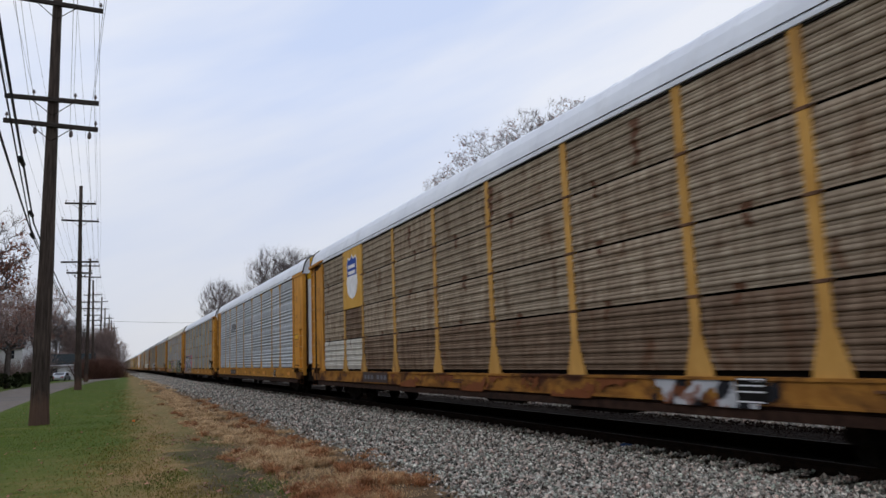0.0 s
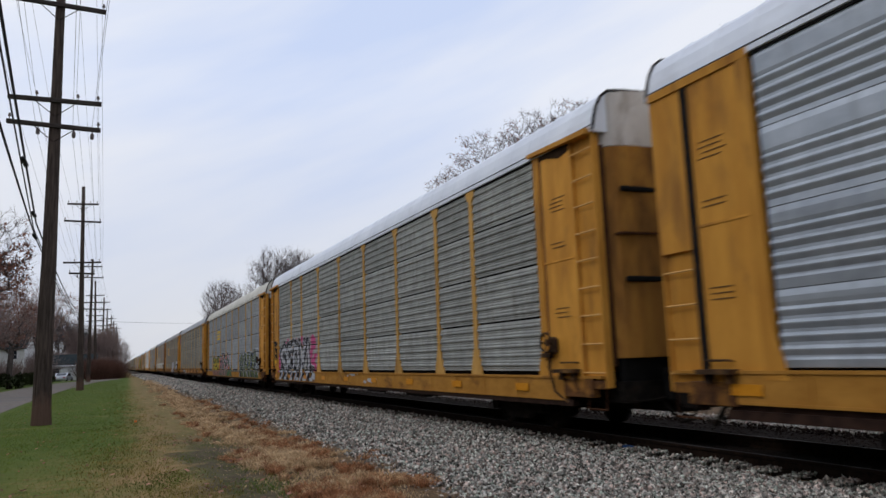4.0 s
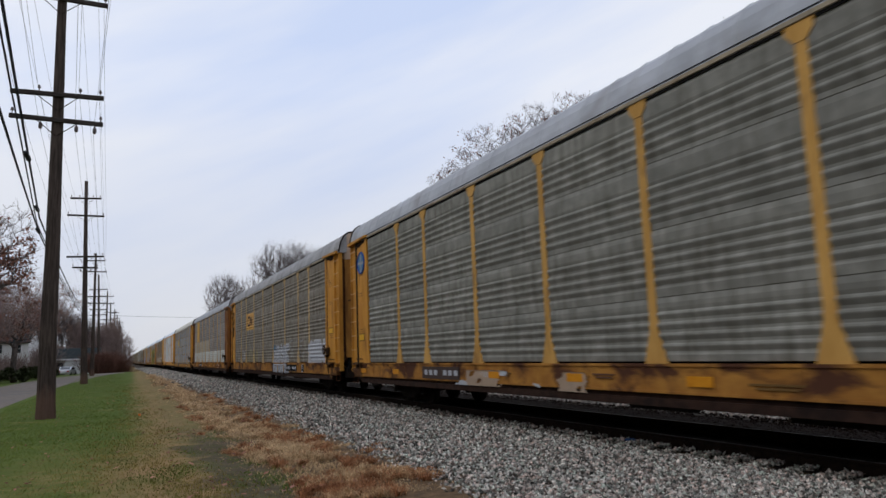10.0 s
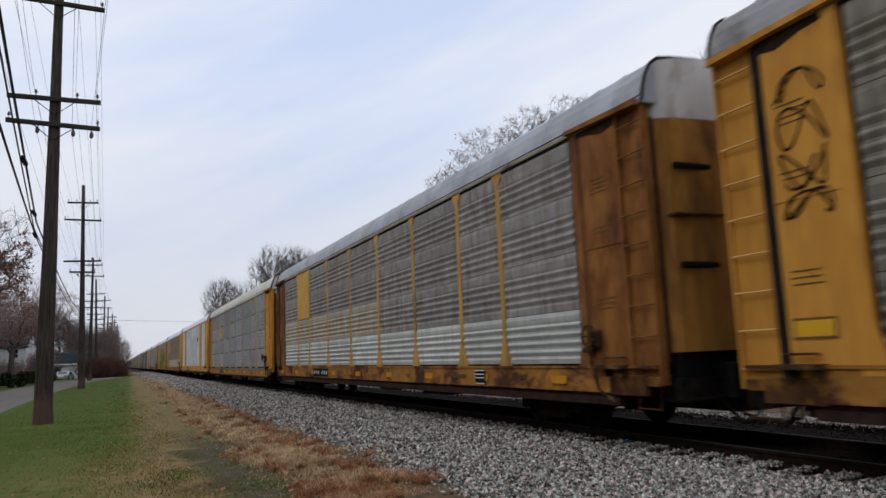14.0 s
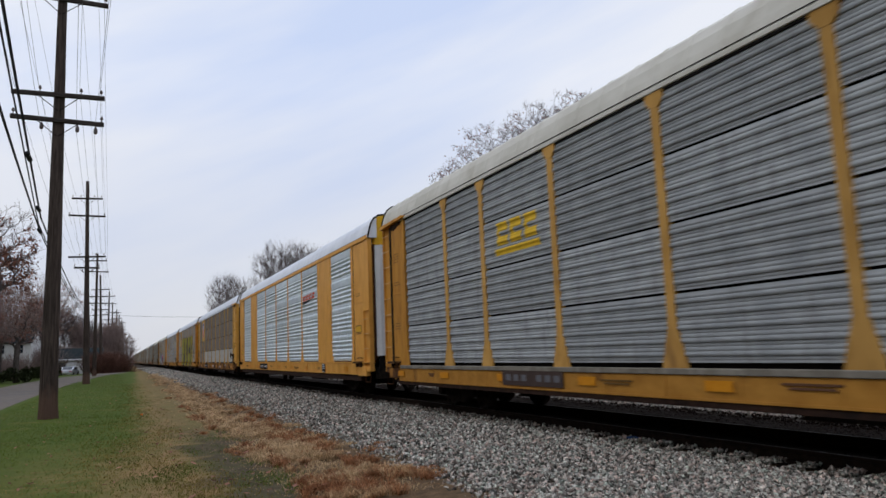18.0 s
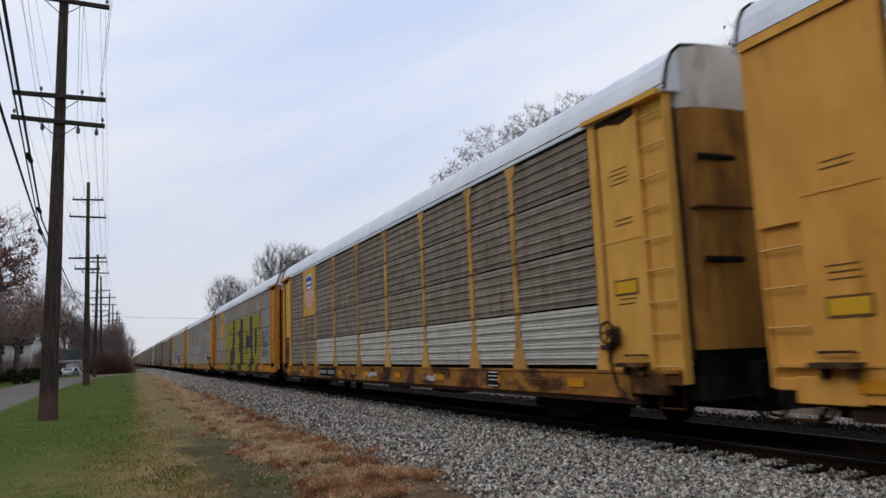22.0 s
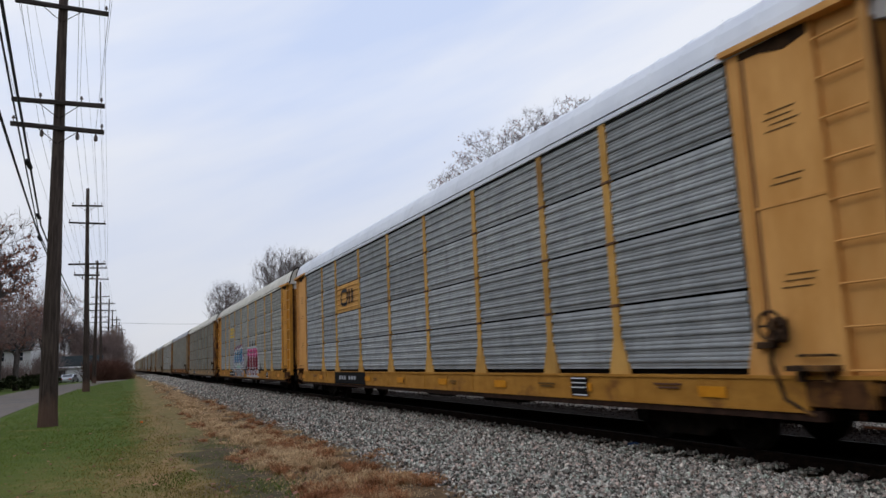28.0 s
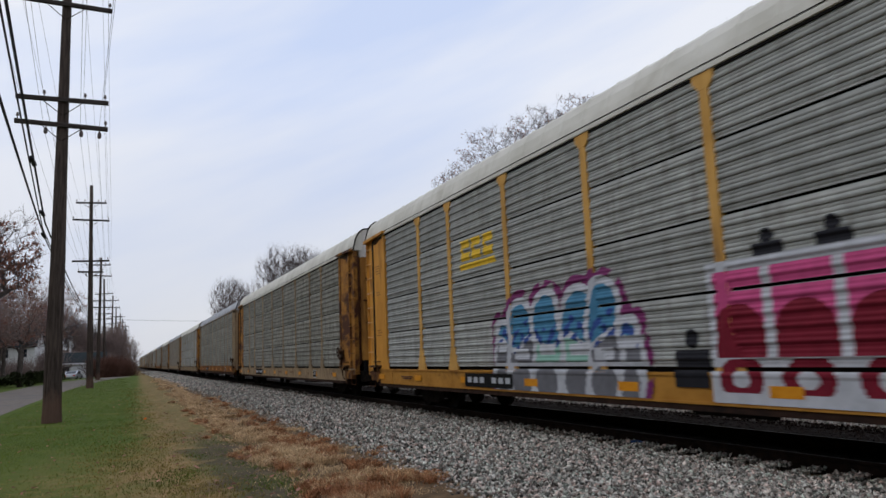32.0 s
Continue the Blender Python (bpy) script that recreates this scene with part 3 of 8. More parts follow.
def step_bm(y0, y1):
    """A crossover step on brackets, low on the end sheet, with a grab iron over it."""
    bm = boxes((-1.78, -1.59, y0, y1, 1.10, 1.16), (-1.70, -1.59, y0 + 0.08, y0 + 0.16, 0.98, 1.10), (-1.70, -1.59, y1 - 0.16, y1 - 0.08, 0.98, 1.10))
    tube(bm, [(-1.60, y0 + 0.05, 1.26), (-1.66, y0 + 0.05, 1.27), (-1.66, y1 - 0.1, 1.27), (-1.60, y1 - 0.1, 1.26)], 0.016, 5)
    return bm


def hose_bm():
    """Air hose and uncoupling lever below an end."""
    bm = bmesh.new()
    tube(bm, [(-0.52, 0.05, 0.72), (-0.56, -0.16, 0.50), (-0.50, -0.36, 0.30), (-0.42, -0.58, 0.36)], 0.034, 7)
    tube(bm, [(-1.42, -0.04, 0.86), (-1.40, -0.10, 0.66), (-1.02, -0.12, 0.64), (-0.16, -0.30, 0.72)], 0.018, 5)
    return bm


def end_sheet_bm(y0, y1):
    bm = boxes((FACE + 0.005, FACE + 0.05, y0, y1, 1.0, 5.03))
    return bm


def jamb_bm(y1):
    """The flanged post at the inner edge of an end sheet, with its foot."""
    return prism([(y1 - 0.17, 1.03), (y1 + 0.16, 1.03), (y1 + 0.13, 1.2), (y1 + 0.01, 1.6), (y1 + 0.01, 5.03), (y1 - 0.17, 5.03)], FACE - 0.02, FACE + 0.004)


def sill_bm(low=0.66):
    bm = boxes((-1.615, -1.50, 1.16, BODY - 1.16, low, 1.03))
    box(bm, -1.636, -1.50, 0.1, BODY - 0.1, 1.005, 1.045)
    box(bm, -1.625, -1.50, 1.2, BODY - 1.2, low - 0.03, low + 0.005)
    for i in range(19):
        y = 1.4 + i * 1.383
        box(bm, -1.625, -1.60, y - 0.02, y + 0.02, low + 0.005, 1.005)
    return bm


def underframe_bm():
    bm = boxes((-0.33, 0.33, -0.15, BODY + 0.15, 0.42, 0.95), (-1.5, 1.5, 0.1, BODY - 0.1, 0.93, 0.98))
    for i in range(14):
        y = 1.6 + i * (BODY - 3.2) / 13
        box(bm, -1.5, 1.5, y - 0.05, y + 0.05, 0.70, 0.93)
    box(bm, -1.35, 1.35, -0.12, 0.25, 0.62, 0.95)
    box(bm, -1.35, 1.35, BODY - 0.25, BODY + 0.12, 0.62, 0.95)
    box(bm, -0.9, -0.45, 9.0, 10.6, 0.38, 0.72)
    box(bm, 0.5, 0.95, 16.0, 17.1, 0.42, 0.80)
    tube(bm, [(-1.05, 12.0, 0.62), (-1.05, 13.4, 0.62)], 0.2, 10)
    tube(bm, [(-0.55, 0.6, 0.55), (-0.55, BODY - 0.6, 0.55)], 0.025, 5)
    return bm


def side_frame_bm(sx):
    """One cast side frame of a bogie, with its spring nest and axle boxes; the bogie's centre lies at y = 0."""
    bm = prism([(-1.12, 0.30), (-0.62, 0.30), (-0.38, 0.16), (0.38, 0.16), (0.62, 0.30), (1.12, 0.30), (1.14, 0.50), (0.60, 0.60), (0.40, 0.68),
                (-0.40, 0.68), (-0.60, 0.60), (-1.14, 0.50)], sx - 0.07, sx + 0.07)
    for y in (-0.89, 0.89):
        tube(bm, [(sx - 0.14, y, 0.42), (sx + 0.14, y, 0.42)], 0.13, 10)
    for y in (-0.16, 0.0, 0.16):
        tube(bm, [(sx * 1.02, y, 0.22), (sx * 1.02, y, 0.50)], 0.06, 6)
    return bm


def wheelset_bm():
    """Two flanged wheels on an axle, the axle along x through the origin."""
    bm = bmesh.new()
    for s in (-1, 1):
        prof = [(0.64, 0.10), (0.645, 0.36), (0.66, 0.44), (0.685, 0.445), (0.70, 0.425), (0.81, 0.415), (0.815, 0.37), (0.76, 0.33), (0.74, 0.16), (0.80, 0.12),
                (0.80, 0.0)]
        n = 28
        rings = [[bm.verts.new((s * x, r * math.cos(2 * math.pi * k / n), r * math.sin(2 * math.pi * k / n))) for k in range(n)] for x, r in prof[:-1]]
        for a, b in zip(rings, rings[1:]):
            for k in range(n):
                bm.faces.new((a[k], a[(k + 1) % n], b[(k + 1) % n], b[k]))
        bm.faces.new(rings[-1])
        for k in range(3):
            a = 2 * math.pi * k / 3
            tube(bm, [(s * 0.79, 0.07 * math.cos(a), 0.07 * math.sin(a)), (s * 0.86, 0.07 * math.cos(a), 0.07 * math.sin(a))], 0.018, 5)
    tube(bm, [(-0.95, 0, 0), (0.95, 0, 0)], 0.075, 10)
    bmesh.ops.recalc_face_normals(bm, faces=bm.faces[:])
    return bm


def coupler_bm():
    bm = boxes((-0.09, 0.09, -0.42, 0.0, 0.70, 0.88), (-0.20, 0.06, -0.47, -0.30, 0.66, 0.92), bevel=0.02)
    tube(bm, [(-0.35, -0.1, 0.62), (-0.36, -0.25, 0.40), (-0.30, -0.40, 0.36), (-0.22, -0.45, 0.50)], 0.028, 6)
    return bm


def brake_wheel_bm():
    """The hand brake low on a corner: a small wheel before its gear case, with its chain rod."""
    bm = bmesh.new()
    n, yc, zc = 16, 1.42, 1.62
    tube(bm, [(-1.80, yc + 0.17 * math.cos(2 * math.pi * k / n), zc + 0.17 * math.sin(2 * math.pi * k / n)) for k in range(n + 1)], 0.020, 6, False)
    for k in range(5):
        a = 2 * math.pi * k / 5
        tube(bm, [(-1.77, yc, zc), (-1.80, yc + 0.16 * math.cos(a), zc + 0.16 * math.sin(a))], 0.014, 5)
    tube(bm, [(-1.80, yc, zc), (-1.60, yc, zc)], 0.06, 8)
    box(bm, -1.70, -1.585, yc - 0.10, yc + 0.11, zc - 0.20, zc + 0.10, 0.04)
    tube(bm, [(-1.66, yc + 0.1, zc - 0.2), (-1.66, yc + 0.16, 1.20), (-1.62, yc + 0.05, 0.78), (-1.60, yc - 0.3, 0.60)], 0.026, 6)
    box(bm, -1.70, -1.59, yc + 0.08, yc + 0.34, 1.36, 1.44, 0.01)
    return bm


def far_side_bm():
    """The side that faces away: sill, sheeting and posts in one."""
    bm = boxes((1.52, 1.56, 0.0, BODY, 1.0, 5.03), (1.50, 1.615, 0.35, BODY - 0.35, 0.66, 1.03))
    for y in POSTS:
        box(bm, 1.56, 1.6, y - 0.09, y + 0.09, 1.0, 5.03)
    return bm


WHEELS = []
AUTORACKS = []


def autorack(index, spec):
    """One enclosed car carrier. Its origin lies on the track's centre at rail height under the leading corner; y runs to its rear."""
    car = new("autorack_car")
    body, posts, ends = spec["panel"], spec.get("posts", POST_DUSTY), spec.get("ends", YELLOW)
    sill = spec.get("sill", YELLOW_SILL)
    tagged(car, spec["label"], "railway car", "autorack cars of the train")
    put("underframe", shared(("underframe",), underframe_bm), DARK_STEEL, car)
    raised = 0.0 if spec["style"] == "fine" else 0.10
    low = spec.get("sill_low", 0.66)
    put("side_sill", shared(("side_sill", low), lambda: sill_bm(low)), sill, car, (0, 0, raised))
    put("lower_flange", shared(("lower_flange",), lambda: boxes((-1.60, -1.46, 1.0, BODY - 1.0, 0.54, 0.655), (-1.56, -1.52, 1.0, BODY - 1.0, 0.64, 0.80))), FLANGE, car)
    put("far_side", shared(("far_side",), far_side_bm), posts, car)
    put("roof", shared(("roof",), roof_bm), spec["roof"], car)
    put("roof_seam", shared(("roof_seam",), lambda: tube(bmesh.new(), [(-1.588, 0.0, 5.15), (-1.588, BODY, 5.15)], 0.008, 5)), DARK_STEEL, car)
    if spec.get("ledge"):
        put("ledge", shared(("ledge",), lambda: boxes((-1.645, -1.55, 1.30, BODY - 1.30, 0.965, 1.052), bevel=0.01)), spec["ledge"], car)
    if not spec.get("eave"):
        # black strip put in for the shadow under the roof edge
        put("eave_gap", shared(("eave_gap",), lambda: boxes((-1.606, -1.50, 1.9, BODY - 1.9, 4.998, 5.032))), BLACK, car)
        put("eave_flange", shared(("eave_flange",), lambda: boxes((-1.630, -1.58, 1.86, BODY - 1.86, 5.036, 5.098), bevel=0.004)), EAVE_DUSTY if spec["roof"] in (ROOF_GREY, ROOF_DULL) else spec["roof"], car)
    # black sheet stands in for the unlit inside behind the joints
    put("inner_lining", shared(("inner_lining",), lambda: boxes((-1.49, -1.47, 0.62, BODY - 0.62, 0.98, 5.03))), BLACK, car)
    if spec.get("eave"):
        put("eave_rail", shared(("eave_rail",), lambda: boxes((-1.635, -1.56, 0.1, BODY - 0.1, 5.0, 5.12))), spec["eave"], car)
    cap = spec.get("cap", True)
    edges = POSTS
    plain = spec.get("plain_bays", ())
    style = spec["style"]
    for b in range(len(edges) - 1):
        y0, y1 = edges[b] + 0.087, edges[b + 1] - 0.087
        if b in plain:
            put("cover_sheet", shared(("cover_sheet", b), lambda: boxes((FACE - 0.012, FACE + 0.04, y0 - 0.067, y1 + 0.067, 1.04, 5.05), bevel=0.004)), ends, car)
            continue
        for r in range(4):
            z0, z1 = ROWS_Z[r], ROWS_Z[r + 1]
            joint = 0.040 if style == "fine" else 0.006 if r else 0.09
            mat = spec.get("low", body) if r == 0 else body
            if r == 0 and b in spec.get("pale_bays", ()):
                mat = spec["pale"]
            if (b, r) == spec.get("mark_panel"):
                mat = PLATE_PANEL
            if r == 1 and b in spec.get("pale_two", ()):
                mat = spec["two"]
            put("panel", panel_mesh(style, y1 - y0, z1 - z0 - joint, r), mat, car, (-1.573 if style == "fine" else -1.578, y0, z0 + joint))
    for i, y in enumerate(POSTS):
        if i in (0, 9) or (i - 1 in plain) or (i in plain and i - 1 in plain):
            continue
        post = put("post", shared(("post", cap, style), lambda: post_bm(cap, -1.607 if style == "fine" else -1.601)), posts, car, (0, y, 0))
        if spec.get("clamp"):
            for z in ROWS_Z[1:4]:
                put("clamp", shared(("clamp",), clamp_bm), spec["clamp"], post, (0, 0, z + 0.02))
    for end in (0, 1):
        m = Matrix.Identity(4) if end == 0 else Matrix.Translation((0, BODY, 0)) @ Matrix.Diagonal((1, -1, 1, 1))
        emat = spec.get("rear_ends", ends) if end else ends
        rungs = RUNG_PALE if emat in (YELLOW, YELLOW_PALE, YELLOW_CLEAN) else emat

        def fit(key, make):
            def made():
                bm = make()
                bmesh.ops.transform(bm, matrix=m, verts=bm.verts[:])
                bmesh.ops.recalc_face_normals(bm, faces=bm.faces[:])
                return bm
            return shared((key, end), made)

        put("jamb", fit("jamb", lambda: jamb_bm(1.82)), emat, car)
        put("sheet_seam", fit("sheet_seam", lambda: boxes((FACE - 0.006, FACE + 0.004, 0.66, 1.66, 3.02, 3.05))), emat, car)
        sheet_ob = put("end_sheet", fit("end_sheet", lambda: end_sheet_bm(0.64, 1.84)), emat, car)
        put("corner_bay", fit("corner_bay", corner_bm), emat, car)
        for i in range(4 if spec.get("short_ladder") else 9):
            put("ladder_rung", fit("ladder_rung", rung_bm), rungs, car, (0, 0, 1.10 + i * 0.46))
        put("end_trim", fit("end_trim", end_trim_bm), EDGE_BROWN, car)
        put("sill_end", fit("sill_end", lambda: boxes((-1.632, -1.49, 0.36, 1.18, 0.70, 1.0), (-1.60, -1.49, 0.06, 0.62, 0.84, 0.98), bevel=0.01)), spec.get("sill_end", SILL_END), car)
        put("step", fit("step", (lambda: step_bm(0.66, 1.25)) if end else (lambda: step_bm(0.70, 1.30))), BRAKE_BROWN, car)
        put("brake_hose", fit("brake_hose", hose_bm), DARK_STEEL, car)
        if spec.get("short_ladder"):
            put("corner_cover", fit("corner_cover", lambda: boxes((-1.597, -1.53, 0.03, 0.63, 2.75, 5.03), bevel=0.004)), emat, car)
            put("top_band", fit("top_band", lambda: boxes((-1.622, -1.55, 0.0, 1.84, 5.0, 5.12))), emat, car)
        else:
            put("awning", fit("awning", lambda: prism([(0.02, 5.00), (1.90, 5.06), (1.90, 5.13), (0.02, 5.09)], -1.70, -1.52)), emat, car)
            # dark patch on the sheet: the awning's shadow put in as a shape
            put("awning_soffit", fit("awning_soffit", lambda: prism([(0.66, 5.02), (1.85, 5.055), (1.85, 4.96), (1.35, 4.93), (1.0, 4.84), (0.66, 4.90)], -1.603, -1.590)), SHADE_SCRAWL_BROWN, car)
        dmat = spec.get("door", DOOR_BROWN)
        pleats = spec.get("pleats", 0)
        if not spec.get("short_ladder"):
            put("door_seam", fit("door_seam", lambda: boxes((-1.30, -0.2, -0.252, -0.06, 3.30, 3.33), (-0.06, 0.06, -0.262, -0.2, 1.34, 4.78))), EDGE_BROWN, car)
        for s in (1, -1):
            put("end_door", fit("end_door" + ("_b" if s < 0 else "") + ("_pleated" if pleats else ""), lambda: door_bm(1.32, 4.79, s, pleats)), dmat, car)
        put("door_header", fit("door_header", header_bm), spec.get("header", HEADER), car)
        put("roof_seal", fit("roof_seal", rim_bm), DARK_STEEL, car)
        # black block: end sill and draft gear, with the gap's shade built in
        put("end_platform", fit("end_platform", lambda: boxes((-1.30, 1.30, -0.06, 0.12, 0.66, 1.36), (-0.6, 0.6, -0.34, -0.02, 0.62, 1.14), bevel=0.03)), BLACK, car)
        put("coupler", fit("coupler", coupler_bm), DARK_STEEL, car)
        if end == 0 and not spec.get("plain_corner"):
            put("brake_wheel", shared(("brake_wheel",), brake_wheel_bm), BRAKE_BROWN, car)
        bogie = new("bogie")
        bogie.parent = car
        bogie.matrix_basis = pose(0, 3.75 if end == 0 else BODY - 3.75, 0)
        for sx in (-1.0, 1.0):
            put("side_frame", shared(("side_frame", sx), lambda: side_frame_bm(sx)), DARK_STEEL, bogie)
        put("bolster", shared(("bolster",), lambda: boxes((-1.0, 1.0, -0.2, 0.2, 0.44, 0.68), bevel=0.03)), DARK_STEEL, bogie)
        for y in (-0.89, 0.89):
            w = put("wheelset", shared(("wheelset",), wheelset_bm), DARK_STEEL, bogie, (0, y, 0.415))
            if index < 14:
                WHEELS.append((w, y))
    AUTORACKS.append((index, car))
    return car


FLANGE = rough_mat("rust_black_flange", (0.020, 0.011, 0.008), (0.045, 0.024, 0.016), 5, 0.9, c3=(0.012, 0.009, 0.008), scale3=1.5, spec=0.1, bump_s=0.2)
BRAKE_BROWN = rough_mat("grimy_brown_steel", (0.026, 0.018, 0.013), (0.075, 0.042, 0.022), 6, 0.8, c3=(0.20, 0.10, 0.034), scale3=3, bump_s=0.2)
# brown of the painted-in awning shadow and of the dark scrawl
SHADE_SCRAWL_BROWN = rough_mat("shade_and_scrawl_brown", (0.018, 0.011, 0.007), (0.050, 0.028, 0.014), 5, 0.9, bump_s=0.2)
CLAMP_RUST = rough_mat("rusted_bracket", (0.10, 0.055, 0.035), (0.17, 0.095, 0.055), 5, 0.8, bump_s=0.2)
HEADER = rough_mat("dirty_white_header", (0.52, 0.485, 0.44), (0.62, 0.585, 0.54), 2, 0.6, c3=(0.36, 0.31, 0.26), scale3=1.5, stretch=(1, 1, 0.5), bump_s=0.08)
PEELED = rough_mat("peeled_pinkish_beige_paint", (0.40, 0.29, 0.21), (0.52, 0.40, 0.31), 2, 0.7, c3=(0.30, 0.17, 0.10), scale3=2, stretch=(1, 1, 0.6), bump_s=0.1)
PLATE_PANEL = rough_mat("yellow_painted_panel", (0.54, 0.285, 0.075), (0.62, 0.345, 0.10), 2.5, 0.55, c3=(0.36, 0.18, 0.05), scale3=1.4, bump_s=0.08)
GREY_FINE = steel("zinc_grey_sheet", (0.261, 0.269, 0.251), (0.360, 0.364, 0.339), (0.159, 0.152, 0.129), 0.35)
BLUE_GREY = steel("blue_grey_sheet", (0.261, 0.277, 0.283), (0.365, 0.379, 0.381), (0.155, 0.151, 0.140), 0.25)
BROWN_GREY = steel("brown_grime_sheet", (0.274, 0.221, 0.161), (0.415, 0.349, 0.261), (0.142, 0.095, 0.065), 0.62, rust=(0.14, 0.078, 0.046))
SILVER = steel("bright_zinc_sheet", (0.351, 0.384, 0.417), (0.474, 0.510, 0.542), (0.268, 0.284, 0.298), 0.3, metal=0.5, rough=0.42)
RUST_BROWN = steel("rust_brown_sheet", (0.150, 0.105, 0.072), (0.235, 0.170, 0.120), (0.085, 0.050, 0.033), 0.6, rust=(0.12, 0.06, 0.034))
CREAM_SILVER = steel("cream_zinc_sheet", (0.44, 0.45, 0.41), (0.58, 0.585, 0.53), (0.31, 0.29, 0.245), 0.4, metal=0.25, rough=0.45)
TAUPE = steel("grey_brown_sheet", (0.224, 0.189, 0.150), (0.328, 0.283, 0.228), (0.129, 0.096, 0.069), 0.55, rust=(0.17, 0.115, 0.078))
NEW_SILVER = steel("new_bright_zinc_sheet", (0.598, 0.676, 0.712), (0.748, 0.818, 0.845), (0.470, 0.534, 0.556), 0.25, metal=0.6, rough=0.38)
DULL_SILVER = steel("dull_zinc_sheet", (0.182, 0.179, 0.153), (0.289, 0.283, 0.245), (0.100, 0.090, 0.069), 0.5)
OLIVE_GREY = steel("dirty_zinc_sheet", (0.183, 0.164, 0.132), (0.304, 0.281, 0.235), (0.097, 0.077, 0.055), 0.65)
RUST_GREY = steel("rust_washed_sheet", (0.233, 0.219, 0.200), (0.350, 0.336, 0.311), (0.146, 0.102, 0.073), 0.6)
BEIGE = steel("beige_dusty_sheet", (0.334, 0.289, 0.218), (0.455, 0.405, 0.319), (0.243, 0.188, 0.132), 0.4)
PALE = steel("new_pale_zinc_sheet", (0.396, 0.379, 0.338), (0.528, 0.504, 0.448), (0.320, 0.286, 0.237), 0.3)

SPECS = {
    0: dict(sill=YELLOW_RUST, style="fine", clamp=CLAMP_RUST, sill_low=0.74, panel=BROWN_GREY, low=RUST_BROWN, two=RUST_BROWN, pale_two=(7,), pale=PALE, pale_bays=(7, 8), roof=ROOF_WHITE, cap=False, label="brown grimy corrugated autorack car with a white shield emblem"),
    1: dict(style="wide", panel=SILVER, roof=ROOF_WHITE, door=WHITE_PAINT, header=YELLOW_BRIGHT, short_ladder=True, plain_corner=True, slots=(), label="silver corrugated autorack car with yellow posts and white end doors"),
    2: dict(style="fine", panel=GREY_FINE, roof=ROOF_WHITE, label="grey corrugated autorack car with pink and black graffiti"),
    3: dict(ledge=OLIVE_GREY, style="fine", panel=BLUE_GREY, roof=ROOF_CREAM, rear_ends=YELLOW_DIRTY, label="blue-grey corrugated autorack car with green and orange graffiti"),
    4: dict(header=PEELED, sill=YELLOW_RUST, style="wide", panel=DULL_SILVER, roof=ROOF_GREY, slots=(), label="dull silver corrugated autorack car with yellow posts"),
    5: dict(header=PEELED, sill=YELLOW_RUST, style="wide", panel=OLIVE_GREY, mark_panel=(6, 2), slots=(), roof=ROOF_DULL, posts=POST_CHALKY, label="dirty grey corrugated autorack car with white graffiti"),
    6: dict(style="wide", panel=RUST_GREY, pale=CREAM_SILVER, pale_bays=range(9), two=BEIGE, pale_two=(4, 5, 6, 7, 8), roof=ROOF_GREY, ends=BROWN_END, rear_ends=RUST_END, posts=POST_DUSTY, sill=YELLOW_RUST, label="rust-stained corrugated autorack car with brown ends"),
    7: dict(ledge=OLIVE_GREY, style="fine", panel=BLUE_GREY, roof=ROOF_CREAM, label="clean blue-grey corrugated autorack car with a cream roof"),
    8: dict(style="wide", panel=NEW_SILVER, roof=ROOF_WHITE, door=WHITE_PAINT, header=YELLOW_BRIGHT, short_ladder=True, plain_corner=True, slots=(), sill_end=YELLOW_CLEAN, plain_bays=(1, 7), cap=False, posts=YELLOW_CLEAN, ends=YELLOW_CLEAN, sill=YELLOW_CLEAN, eave=YELLOW_CLEAN,
            label="silver corrugated autorack car with broad yellow side sheets"),
    9: dict(sill=YELLOW_RUST, style="fine", clamp=CLAMP_RUST, panel=TAUPE, pale=PALE, pale_bays=range(0, 7), roof=ROOF_WHITE, ends=YELLOW_PALE, label="brown grimy autorack car with pale lower panels"),
    10: dict(style="fine", clamp=CLAMP_RUST, panel=GREY_FINE, posts=ORANGE_PAINT, ends=ORANGE_PAINT, sill=ORANGE_PAINT, sill_end=ORANGE_PAINT, plain_corner=True, door=ORANGE_SHADED, sill_low=0.74, roof=ROOF_WHITE, label="grey corrugated autorack car with large yellow graffiti"),
    11: dict(ends=YELLOW_PEACH, style="fine", clamp=CLAMP_RUST, panel=BLUE_GREY, mark_panel=(6, 2), roof=ROOF_WHITE, cap=False, pleats=9, slots=(), label="blue-grey corrugated autorack car with a yellow plate"),
    12: dict(plain_corner=True, style="fine", panel=GREY_FINE, roof=ROOF_CREAM, label="grey corrugated autorack car with blue and pink graffiti"),
}
# yellow greyed for far cars: the haze of distance is put into the paint
FAR_MUTED = rough_mat("distance_muted_paint", (0.20, 0.145, 0.088), (0.30, 0.215, 0.125), 2.5, 0.7, c3=(0.10, 0.062, 0.042), scale3=1.3, stretch=(1, 1.2, 0.7), vary=0.15, bump_s=0.1)
